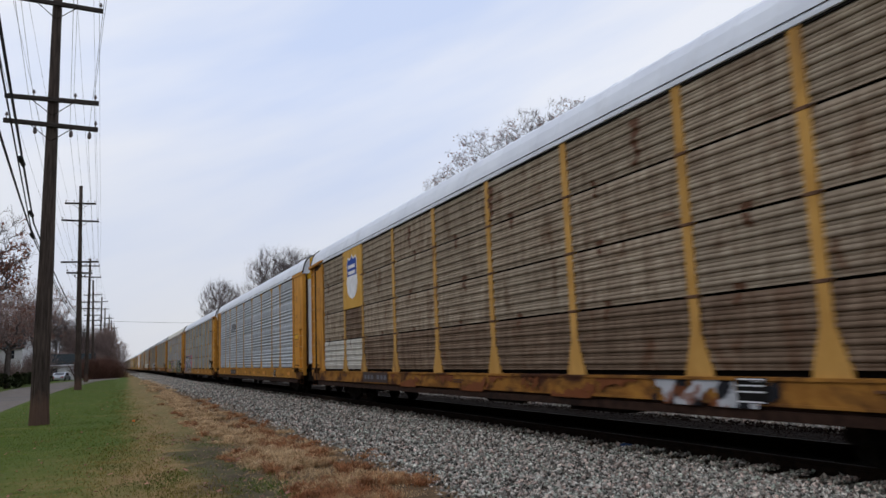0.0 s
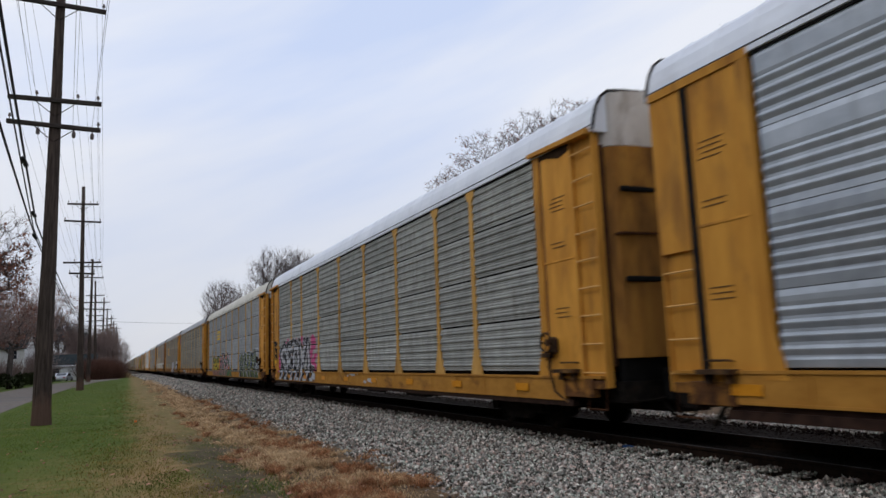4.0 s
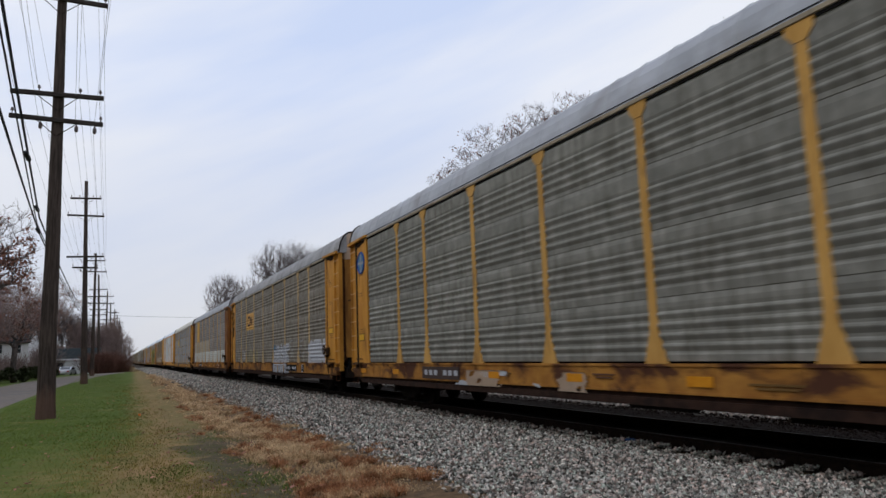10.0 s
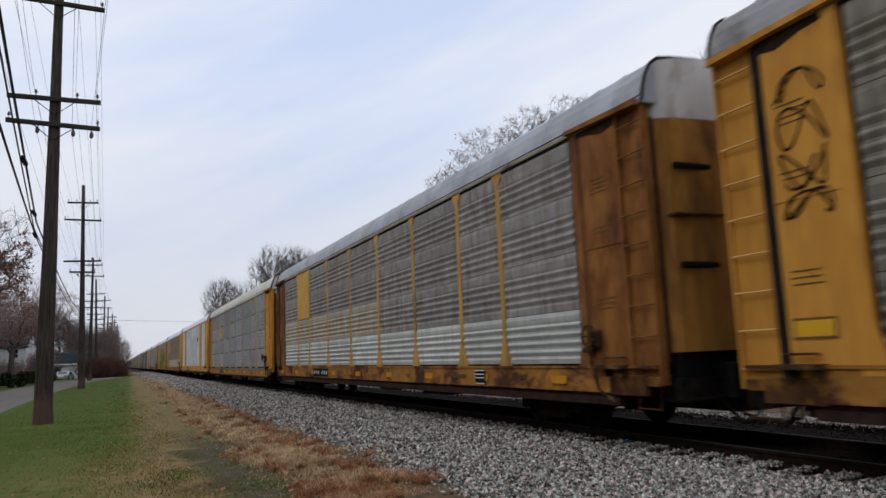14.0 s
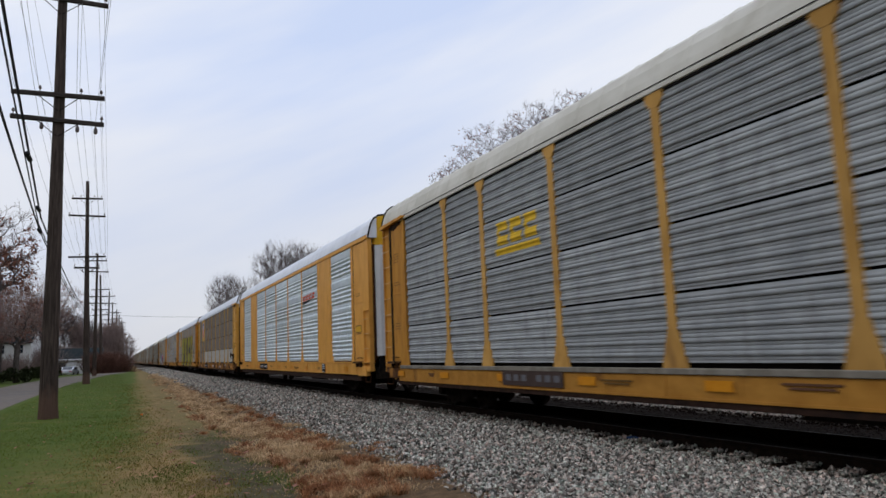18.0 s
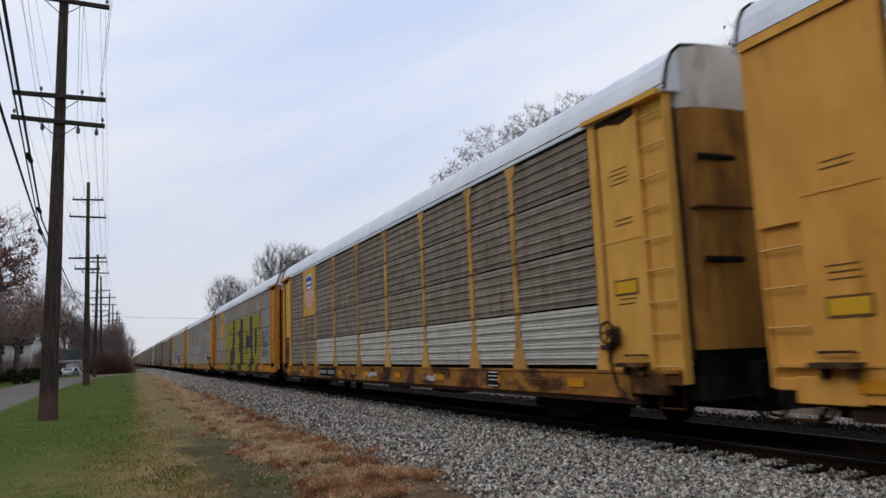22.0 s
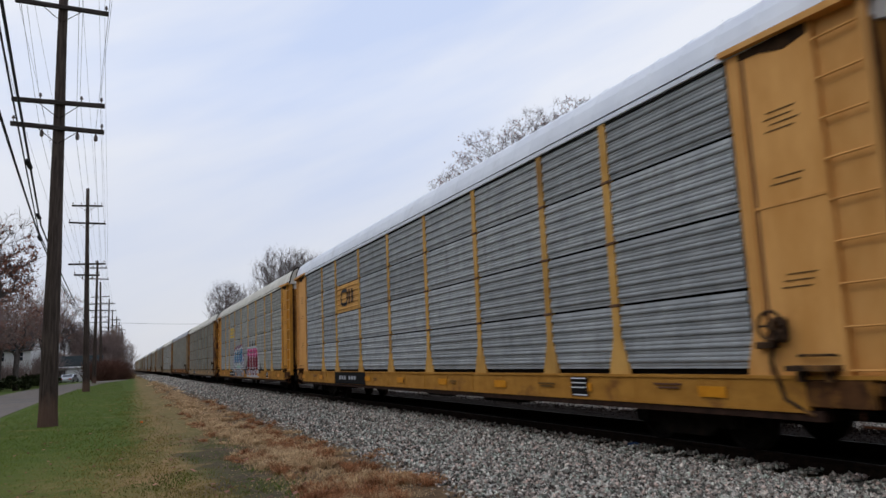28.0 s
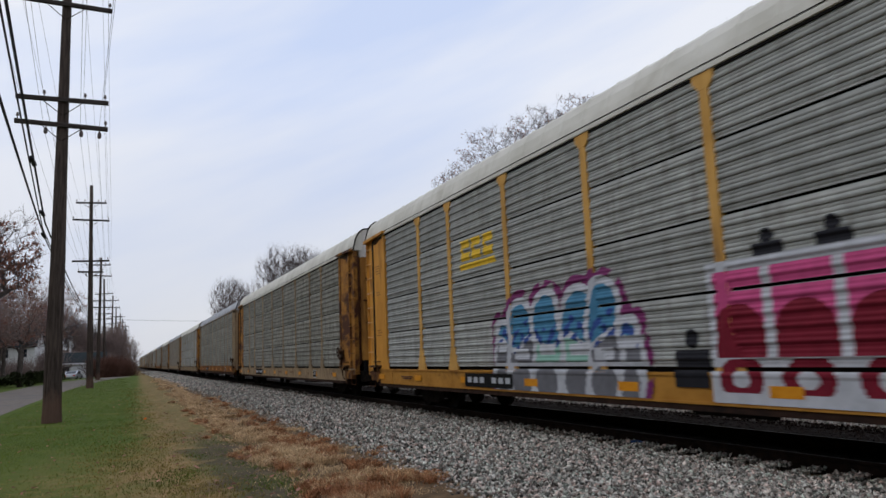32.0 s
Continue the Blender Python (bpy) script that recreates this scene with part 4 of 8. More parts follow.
FAR_LOOKS = (
    dict(style="fine", panel=GREY_FINE, roof=ROOF_CREAM, posts=FAR_MUTED, ends=YELLOW_RUST, sill=FAR_MUTED, label="grey corrugated autorack car with a cream roof"),
    dict(style="wide", panel=DULL_SILVER, roof=ROOF_GREY, posts=FAR_MUTED, ends=FAR_MUTED, sill=BROWN_END, label="dull silver corrugated autorack car with a grey roof"),
    dict(style="fine", panel=DULL_SILVER, roof=ROOF_CREAM, posts=FAR_MUTED, ends=YELLOW_RUST, sill=FAR_MUTED, label="greenish grey corrugated autorack car with muted tan posts"),
    dict(style="wide", panel=OLIVE_GREY, roof=ROOF_GREY, posts=FAR_MUTED, ends=FAR_MUTED, sill=FAR_MUTED, label="dirty grey corrugated autorack car with muted tan posts"),
)
for k in range(-1, 27):
    autorack(k, SPECS.get(k) or FAR_LOOKS[(k * 7 + 3) % 4])

# ---- emblems, stencils and graffiti on the cars ----
BY_INDEX = dict(AUTORACKS)


def flat(name, colour, rough=0.6, c2=None):
    c2 = c2 or tuple(min(1.0, c * 1.25) for c in colour)
    return rough_mat(name, colour, c2, 5, rough, bump_s=0.05, bump_d=0.004)


INK = flat("black_spray_paint", (0.016, 0.016, 0.019))
SPRAY_WHITE = flat("white_spray_paint", (0.38, 0.39, 0.41))
SPRAY_DIM = flat("worn_white_spray_paint", (0.27, 0.28, 0.29))
SPRAY_PINK = flat("magenta_spray_paint", (0.43, 0.065, 0.17))
SPRAY_ROSE = flat("dusty_pink_spray_paint", (0.31, 0.165, 0.19))
SPRAY_GREEN = flat("olive_green_spray_paint", (0.115, 0.135, 0.035))
SPRAY_MOSS = flat("moss_green_spray_paint", (0.045, 0.075, 0.035))
SPRAY_NAVY = flat("navy_spray_paint", (0.035, 0.05, 0.12))
SPRAY_TEAL = flat("dark_green_spray_paint", (0.025, 0.12, 0.07))
SPRAY_BLUE = flat("deep_blue_spray_paint", (0.03, 0.06, 0.20))
SPRAY_SKY = flat("dull_blue_spray_paint", (0.055, 0.17, 0.27))
SPRAY_MINT = flat("mint_spray_paint", (0.20, 0.36, 0.29))
SPRAY_PLUM = flat("plum_spray_paint", (0.15, 0.03, 0.10))
SPRAY_YELLOW = flat("yellow_spray_paint", (0.38, 0.29, 0.035))
SPRAY_STRAW = flat("faded_yellow_spray_paint", (0.27, 0.23, 0.085))
SPRAY_LEMON = flat("acid_yellow_spray_paint", (0.27, 0.235, 0.026))
SPRAY_ORANGE = flat("orange_spray_paint", (0.62, 0.15, 0.03))
SPRAY_CORAL = flat("brownish_pink_spray_paint", (0.21, 0.105, 0.085))
SPRAY_WINE = flat("wine_red_spray_paint", (0.14, 0.012, 0.022))
SPRAY_GREY = flat("grey_spray_paint", (0.12, 0.12, 0.13))
CHALK = flat("chalky_pink_primer", (0.33, 0.245, 0.175))
# brown of real rust, and of the painted-in shade beside the jamb
RUST_AND_SHADE_BROWN = flat("rust_stain", (0.105, 0.052, 0.030))
RUST_WASH = flat("orange_brown_rust", (0.16, 0.055, 0.022))
SPRAY_CHAR = flat("charcoal_spray_paint", (0.040, 0.036, 0.040))
LOGO_YELLOW = flat("logo_yellow_paint", (0.60, 0.38, 0.03))
LOGO_RED = flat("logo_orange_red_paint", (0.55, 0.085, 0.03))
LOGO_BLUE = flat("emblem_blue_paint", (0.026, 0.062, 0.27))
LOGO_SKY = flat("emblem_light_blue_paint", (0.075, 0.17, 0.26))
FADED_RED = flat("faded_red_stripe_paint", (0.50, 0.19, 0.17))
EMBLEM_WHITE = flat("emblem_white_paint", (0.66, 0.66, 0.66))
PLATE_YELLOW = rough_mat("emblem_plate_yellow", (0.53, 0.29, 0.05), (0.60, 0.35, 0.075), 2.5, 0.55, c3=(0.40, 0.21, 0.04), scale3=1.4, bump_s=0.08)
STENCIL = flat("brown_stencil_paint", (0.13, 0.072, 0.024))


def skin(style, Y, Z):
    """Outermost surface of a car's near side at the points (Y, Z): sill, panels with their ribs, posts."""
    X = np.full(Y.shape, -1.628)
    X[(Z > 0.99) & (Z < 1.06)] = -1.640
    for r in range(4):
        z0, z1 = ROWS_Z[r], ROWS_Z[r + 1]
        joint = 0.040 if style == "fine" else 0.006 if r else 0.09
        prof = rib_profile(style, z1 - z0 - joint, r)
        inside = (Z >= max(z0, 1.06)) & (Z < z1)
        X[inside] = (-1.575 if style == "fine" else -1.580) + np.interp(Z[inside] - z0 - joint, [p[1] for p in prof], [p[0] for p in prof])
    for p in POSTS[1:-1]:
        half = np.where(Z < 1.16, 0.26, np.where(Z < 1.62, 0.26 - 0.165 * (Z - 1.16) / 0.46, 0.095))
        on = (np.abs(Y - p) < half) & (Z > 1.04)
        X[on] = np.where(Z[on] < 1.70, -1.613, -1.609)
    return X


def stroke(U, Z, pts):
    """Distance of each point to a bent line."""
    best = np.full(U.shape, 1e9)
    for (a, b), (c, e) in zip(pts, pts[1:]):
        dx, dz = c - a, e - b
        t = np.clip(((U - a) * dx + (Z - b) * dz) / (dx * dx + dz * dz + 1e-9), 0, 1)
        best = np.minimum(best, np.hypot(U - a - t * dx, Z - b - t * dz))
    return best


SHAPES = {
    "s": [[(0.92, 0.84), (0.55, 1.0), (0.12, 0.82), (0.22, 0.60), (0.80, 0.42), (0.90, 0.18), (0.50, 0.0), (0.08, 0.14)]],
    "e": [[(0.95, 1.0), (0.1, 1.0), (0.1, 0.0), (0.95, 0.0)], [(0.1, 0.5), (0.75, 0.52)]],
    "f": [[(0.95, 1.0), (0.25, 1.0), (0.25, 0.0)], [(0.25, 0.55), (0.8, 0.55)]],
    "c": [[(0.95, 0.85), (0.6, 1.0), (0.12, 0.8), (0.1, 0.2), (0.6, 0.0), (0.95, 0.15)]],
    "d": [[(0.12, 0.0), (0.12, 1.0), (0.7, 0.98), (0.95, 0.6), (0.92, 0.3), (0.6, 0.02), (0.12, 0.0)]],
}
SHAPES.update({
    "y": [[(0.05, 1.0), (0.45, 0.5), (0.95, 1.0)], [(0.45, 0.5), (0.45, 0.0)]],
    "l": [[(0.2, 1.0), (0.2, 0.05), (0.95, 0.0)]],
    "n": [[(0.1, 0.0), (0.1, 1.0), (0.85, 0.05), (0.9, 1.0)]],
    "a": [[(0.05, 0.0), (0.3, 0.95), (0.7, 0.95), (0.95, 0.0)], [(0.2, 0.42), (0.8, 0.42)]],
    "i": [[(0.5, 0.0), (0.5, 1.0)]],
})


def glyphs(U, Z, kinds, width, z0, z1, gap=0.0, slope=0.0, u0=0.0):
    """Distance to a row of bent shapes, each in a box of that width."""
    best = np.full(U.shape, 1e9)
    for i, k in enumerate(kinds):
        ua = u0 + i * (width + gap)
        for line in SHAPES[k]:
            pts = [(ua + p * width, z0 + q * (z1 + slope * i - z0)) for p, q in line]
            best = np.minimum(best, stroke(U, Z, pts))
    return best


def within(U, Z, *corners):
    """True inside a polygon of (u, z) corners."""
    hit = np.zeros(U.shape, bool)
    for (a, b), (c, e) in zip(corners, corners[1:] + corners[:1]):
        if b != e:
            hit ^= ((b > Z) != (e > Z)) & (U < (c - a) * (Z - b) / (e - b) + a)
    return hit


def speckle(U, Z, s, k=0.0):
    """Soft blotches between -1 and 1."""
    return (np.sin(U * s * 1.7 + k) * np.cos(Z * s * 2.1 - k * 1.3) + 0.6 * np.sin(U * s * 3.1 - Z * s * 2.3 + 2 * k)) / 1.6


def spray(index, y_left, y_right, z0, z1, paint, colours, label, name="graffiti", step=0.03):
    """Paint that follows the ribs, posts and sill of a car. paint(U, Z) gives a colour's number for each spot, 0 for none; U runs from y_left towards the car's front."""
    car = BY_INDEX[index]
    style = SPECS[index]["style"]
    ny, nz = int((y_left - y_right) / step) + 1, int((z1 - z0) / 0.0165) + 1
    ys, zs = np.linspace(y_left, y_right, ny), np.linspace(z0, z1, nz)
    Y, Z = np.meshgrid(ys, zs, indexing="ij")
    X = skin(style, Y, Z) - 0.009
    V = np.stack([X, Y, Z], 2).reshape(-1, 3)
    Yc, Zc = (Y[:-1, :-1] + Y[1:, 1:]) / 2, (Z[:-1, :-1] + Z[1:, 1:]) / 2
    which = paint(y_left - Yc, Zc)
    if style == "fine":
        on_post = np.zeros(Yc.shape, bool)
        for p in POSTS[1:-1]:
            on_post |= np.abs(Yc - p) < 0.12
        for r in range(4):
            which = np.where((Zc > ROWS_Z[r] - 0.01) & (Zc < ROWS_Z[r] + 0.040) & ~on_post, 0, which)
    i, j = np.meshgrid(np.arange(ny - 1), np.arange(nz - 1), indexing="ij")
    q = i * nz + j
    for k, mat in enumerate(colours, 1):
        c = q[which == k]
        if not len(c):
            continue
        used, inv = np.unique(np.concatenate([c, c + nz, c + nz + 1, c, c + nz + 1, c + 1]), return_inverse=True)
        n = len(c)
        tris = np.concatenate([np.stack([inv[0:n], inv[n:2 * n], inv[2 * n:3 * n]], 1), np.stack([inv[3 * n:4 * n], inv[4 * n:5 * n], inv[5 * n:6 * n]], 1)])
        ob = part(name, tri_mesh(name, V[used], tris, mat), mat, car, label[k - 1] if isinstance(label, (list, tuple)) else label)
        tagged(ob, kind="stuff")


def paint_black_white(U, Z):
    """Five swollen letters, white with heavy black outlines, before splashes of magenta."""
    u = U + 0.10 * np.sin(Z * 4.2 + U * 0.8) - 0.05 * np.cos(Z * 9)
    z = Z + 0.05 * np.sin(U * 3.7)
    d = glyphs(u, z, "sedyl", 1.04, 0.92, 2.06, 0.22, 0.03, 0.50)
    out = np.zeros(U.shape, int)
    halo = (U < 0.75 + 0.2 * np.sin(Z * 9)) & (Z < 1.95 - 0.2 * np.sin(U * 8)) & (Z > 1.0) | (Z > 1.9) & (Z < 2.42 + 0.08 * np.sin(U * 7)) & (np.sin(U * 3.9 + 1) > 0.15) & (U > 0.8) \
        | (U > 6.0) & (U < 7.05 + 0.12 * np.sin(Z * 12)) & (Z > 1.06) & (Z < 2.1 - 0.35 * (U > 6.5)) & (speckle(U, Z, 3.1, 0.6) < 0.45)
    out[halo] = 1
    edge = d + 0.03 * np.sin(U * 11) * np.cos(Z * 9)
    out[edge < 0.335] = 4
    out[edge < 0.30] = 2
    core = edge < 0.135
    out[core] = 3
    out[core & (speckle(U, Z, 3.6, 1.1) > 0.52)] = 2
    out[(edge > 0.19) & (edge < 0.225) & (speckle(U, Z, 3.0, 0.4) > 0.1)] = 3
    low = (Z < 1.0) & (U > 0.3) & (U < 6.8)
    out[low] = np.where(speckle(U, Z, 4.4, 2.2)[low] > -0.25, 2, 0)
    out[low & (np.abs(((U * 1.1 - (Z - 0.6) * 1.5) % 1.05) - 0.5) < 0.13)] = 3
    out[low & (Z < 0.80) & (np.sin(U * 5.2) > 0.35)] = 3
    out[(U > 6.6) & (Z < 1.0) & (Z > 0.74) & (U < 6.95)] = 3
    return out


spray(2, 25.3, 18.0, 0.67, 2.75, paint_black_white, (SPRAY_PINK, INK, SPRAY_WHITE, SPRAY_WHITE),
      ("magenta sprayed graffiti background", "black sprayed graffiti outline", "white sprayed graffiti letters", "white sprayed graffiti edge"))


def paint_green_white(U, Z):
    top = 2.02 + 0.03 * U + 0.05 * np.sin(U * 2.3)
    W = U + 0.14 * np.sin(Z * 5 + U * 1.3) + 0.06 * np.sin(U * 7)
    d = glyphs(W, Z - 0.02 * U + 0.06 * np.sin(U * 4.1), "seaen", 1.02, 1.12, 1.88, 0.28, 0.02, 0.4)
    s, s2 = speckle(U, Z, 3.1), speckle(U, Z, 4.3, 2.0)
    fill = np.where(s > 0.32, 3, np.where(s2 > 0.38, 4, np.where(s2 < -0.35, 5, 2)))
    out = np.where(d < 0.23, fill, np.where(d < 0.29, 1, 0))
    out = np.where((d >= 0.29) & (Z > 1.05) & (s > -0.1), np.where(s2 > 0.1, 3, 5), out)
    out = np.where((np.abs(d - 0.09) < 0.02) & (s2 < 0.1), 1, out)
    out = np.where((np.abs(Z - top) < 0.045) & (np.sin(U * 1.9 + 0.6) > -0.75), 1, out)
    out = np.where(Z > top + 0.045, 0, out)
    arm = within(U, Z, (5.55, 1.45), (6.1, 1.85), (6.75, 1.62), (6.35, 1.5), (6.7, 1.25), (5.6, 1.12))
    out = np.where(arm, np.where(s2 > 0.15, 3, np.where(s > 0.1, 5, 1)), out)
    slant = (U * 0.9 + 0.8 * Z + 0.15 * np.sin(U * 3.1)) % 1.15
    low = np.where(slant < 0.13, 1, np.where(slant < 0.45, 4, np.where(s > 0.3, 2, 5)))
    out = np.where(Z < 1.03, low, out)
    return np.where((U < 0.18 - 0.14 * np.sin(Z * 5)) | (U > 6.7 - 0.25 * np.cos(Z * 4)) | ((U > 5.9) & ~arm & (Z > 1.03) & (out != 1)), 0, out)


spray(3, 8.95, 2.0, 0.67, 2.42, paint_green_white, (SPRAY_WHITE, SPRAY_GREEN, SPRAY_NAVY, INK, SPRAY_MOSS),
      ("white sprayed graffiti outline", "olive green sprayed graffiti", "dark blue sprayed graffiti shading", "black sprayed graffiti shadow", "dark green sprayed graffiti fill"))


def paint_many(U, Z):
    s, s2, s3 = speckle(U, Z, 2.6, 0.4), speckle(U, Z, 3.6, 1.9), speckle(U, Z, 2.0, 4.0)
    left = np.where(Z < 1.55, 1, np.where(s2 > 0.3, 2, np.where(s > 0.2, 1, 2)))
    d1 = glyphs(U + 0.16 * np.sin(Z * 4.5 + U), Z + 0.08 * np.sin(U * 4), "scse", 0.88, 1.12, 1.95, 0.05, 0.0, 0.3)
    left = np.where(np.abs(d1 - 0.16) < 0.035, 3, left)
    right = np.where(s > 0.18, 4, np.where(s2 > 0.1, 5, np.where(s3 > 0.5, 6, 5)))
    d2 = glyphs(U + 0.2 * np.sin(Z * 3.5 + U), Z + 0.1 * np.sin(U * 3), "dsca", 1.25, 1.05, 2.0, 0.05, 0.02, 4.1)
    right = np.where(np.abs(d2 - 0.2) < 0.05, 3, right)
    right = np.where((np.abs(d2 - 0.11) < 0.022) & (s > -0.2), 9, right)
    out = np.where(U < 4.0 + 0.25 * np.sin(Z * 6), left, right)
    out = np.where((np.abs(U - 4.05) < 0.2) & (Z < 1.9), 6, out)
    out = np.where(U > 8.6 + 0.2 * np.sin(Z * 8), np.where(s2 > 0.0, 4, np.where(s > 0.3, 6, 5)), out)
    top = 2.02 + 0.10 * np.sign(np.sin(U * 2.4)) + 0.14 * ((U > 4.3) & (U < 8.4))
    out = np.where((Z > top - 0.06) & (out > 0), 3, out)
    out = np.where(Z > top, 0, out)
    out = np.where((Z > top) & (Z < top + 0.035) & (np.sin(U * 2.4) > -0.6), 9, out)
    out = np.where((out == 5) & (speckle(U, Z, 5.5, 0.9) > 0.5), 9, out)
    out = np.where((U > 8.9) & (Z > 1.25 - 0.3 * np.sin(U * 6)), 0, out)
    low = np.where(U < 4.2, 7, np.where(s2 > 0.25, 4, np.where(s > 0.0, 8, 7)))
    low = np.where(U > 8.0, np.where(s > 0.1, 2, np.where(s3 > 0.45, 6, 4)), low)
    low = np.where(np.abs(((U * 0.9 + Z) % 1.5) - 0.7) < 0.07, 3, low)
    out = np.where(Z < 1.03, low, out)
    return np.where((U < 0.12) | (U > 10.4 + 0.2 * np.sin(Z * 20)), 0, out)


spray(3, 22.4, 11.8, 0.67, 2.3, paint_many, (SPRAY_YELLOW, SPRAY_GREEN, INK, SPRAY_TEAL, SPRAY_ROSE, SPRAY_ORANGE, SPRAY_CORAL, SPRAY_ROSE, SPRAY_WHITE),
      ("yellow sprayed graffiti", "green sprayed graffiti", "black sprayed graffiti outline", "dark green sprayed graffiti", "pink sprayed graffiti",
       "orange sprayed graffiti", "brownish pink sprayed graffiti", "dusty pink sprayed graffiti", "white sprayed graffiti line"))


def paint_throw(U, Z):
    d = glyphs(U, Z, "nasae", 0.62, 0.78, 1.85, 0.08, 0.0, 0.12)
    out = np.where(d < 0.17, 1, 0)
    out = np.where((np.abs(d - 0.06) < 0.025) & (speckle(U, Z, 5) > -0.3), 2, out)
    out = np.where((speckle(U, Z, 10, 1.3) + 0.8 * speckle(U * 1.6, Z * 0.7, 15, 2) < -0.8), 0, out)
    return np.where((out == 1) & (Z > 1.75) & (U < 0.6), 3, out)


spray(5, 11.95, 8.2, 0.68, 2.1, paint_throw, (SPRAY_WHITE, SPRAY_GREY, SPRAY_SKY), ("white sprayed graffiti", "grey sprayed graffiti lines", "pale blue sprayed graffiti"))


def paint_block(U, Z):
    d = glyphs(U, Z, "sen", 0.75, 1.2, 1.85, 0.1, 0.0, 0.1)
    return np.where((d < 0.20) & (speckle(U, Z, 11, 1) + 0.8 * speckle(U * 1.7, Z * 0.8, 17, 3) > -0.75), 1, 0)


spray(5, 4.6, 1.9, 1.09, 2.1, paint_block, (SPRAY_WHITE,), "faded white sprayed graffiti")


def paint_scribble(U, Z):
    w = 0.02
    a = (np.abs(Z - 2.05 - 0.06 * np.sin(U * 5) - 0.03 * U) < w) & (np.sin(U * 6.3) > -0.3)
    b = (np.abs(Z - 1.75 - 0.10 * np.sin(U * 9)) < w) & (np.sin(U * 4) > -0.2)
    c = (np.abs(Z - 1.5 - 0.07 * np.sin(U * 12 + 1)) < w) & (np.sin(U * 3 + 1) > 0)
    return np.where(a | b | c, 1, 0)


spray(5, 8.15, 4.9, 1.35, 2.25, paint_scribble, (SPRAY_DIM,), "thin white sprayed tag")


def paint_drips(U, Z):
    k = (U * 1.45) % 1.0
    n = np.floor(U * 1.45)
    top = 1.5 + 0.4 * np.abs(np.sin(n * 2.3))
    return np.where((np.abs(k - 0.5) < 0.13) & (Z < top) & (Z > 1.12 + 0.1 * np.sin(n)) & (speckle(U, Z, 9, 2) > -0.5), 1, 0)


spray(5, 20.6, 16.3, 1.1, 2.0, paint_drips, (SPRAY_STRAW,), "faded yellow sprayed strokes")
spray(5, 22.0, 20.75, 1.25, 2.0, lambda U, Z: np.where(glyphs(U, Z, "cn", 0.45, 1.35, 1.85, 0.2) < 0.035, 1, 0), (SPRAY_WHITE,), "thin white sprayed tag")


def paint_yellow(U, Z):
    """Four tall block letters with a charcoal drop shadow; corners as distances along the car."""
    y = 19.75 - U + 0.05 * np.sin(Z * 5.3 + U) + 0.03 * np.sin(Z * 13)
    z = Z + 0.04 * np.sin(U * 4.1) + 0.025 * np.sin(U * 11)
    out = np.zeros(U.shape, int)
    for dark in (((16.6, 4.0), (14.85, 4.06), (14.85, 1.06), (17.3, 1.06), (17.2, 2.2)), ((13.6, 3.9), (11.1, 4.05), (11.05, 1.06), (13.8, 1.06)),
                 ((10.1, 3.6), (8.6, 4.0), (7.5, 3.92), (7.4, 1.06), (9.9, 1.06)), ((5.3, 4.02), (4.86, 3.96), (4.84, 1.8), (5.45, 1.1), (5.9, 1.06))):
        out[within(y, z, *dark)] = 2
    for light in (((19.45, 4.12), (15.7, 4.03), (15.95, 2.25), (17.1, 2.0), (17.2, 1.06), (19.65, 1.06)),
                  ((14.84, 4.07), (12.17, 4.04), (12.25, 3.2), (13.3, 3.28), (13.3, 2.95), (12.8, 2.75), (13.0, 2.2), (13.4, 1.7), (12.6, 2.0), (12.2, 1.45), (12.35, 1.06), (14.86, 1.06)),
                  ((11.12, 4.1), (8.44, 4.05), (8.58, 2.82), (9.1, 2.77), (9.84, 3.1), (10.07, 1.75), (9.5, 1.66), (9.31, 2.13), (8.2, 2.05), (8.12, 1.64), (8.64, 1.06), (11.09, 1.06)),
                  ((7.46, 3.95), (5.1, 3.98), (5.0, 1.83), (5.4, 1.23), (5.95, 1.06), (7.43, 1.06))):
        out[within(y, z, *light)] = 1
    out[within(y, z, (17.4, 3.45), (16.9, 3.48), (16.85, 3.0), (17.35, 3.0))] = 2
    out[within(y, z, (6.66, 3.1), (5.92, 3.1), (5.98, 1.9), (6.5, 1.5), (6.72, 2.3))] = 2
    out[np.hypot((y - 7.08) / 0.26, (z - 1.33) / 0.2) < 1] = 2
    # the same colours run down over the sill
    low = Z < 1.05
    band = np.select([y > 17.6, y > 16.1, y > 13.3, y > 11.6, y > 8.9, y > 7.4, y > 6.2, y > 5.75], [1, 2, 1, 2, 1, 2, 1, 2], 0)
    out = np.where(low & (Z > 0.72 + 0.08 * np.sin(U * 3.1)), band, np.where(low, 0, out))
    out[U < 0.1] = 0
    return out


spray(10, 19.75, 4.7, 0.67, 3.99, paint_yellow, (SPRAY_LEMON, SPRAY_CHAR), ("huge acid yellow block graffiti", "charcoal sprayed graffiti shadow"), step=0.04)


def paint_tag(U, Z):
    d = np.minimum(glyphs(U, Z, "eif", 0.38, 2.45, 2.78, 0.08, 0.0, 0.05), glyphs(U, Z, "fcn", 0.38, 1.98, 2.30, 0.08, 0.0, 0.05))
    d = np.minimum(d, glyphs(U, Z, "nys", 0.38, 1.52, 1.84, 0.08, 0.0, 0.1))
    return np.where(d < 0.035, 1, 0)


spray(10, 4.1, 2.6, 1.45, 2.85, paint_tag, (INK,), "small black sprayed tag")


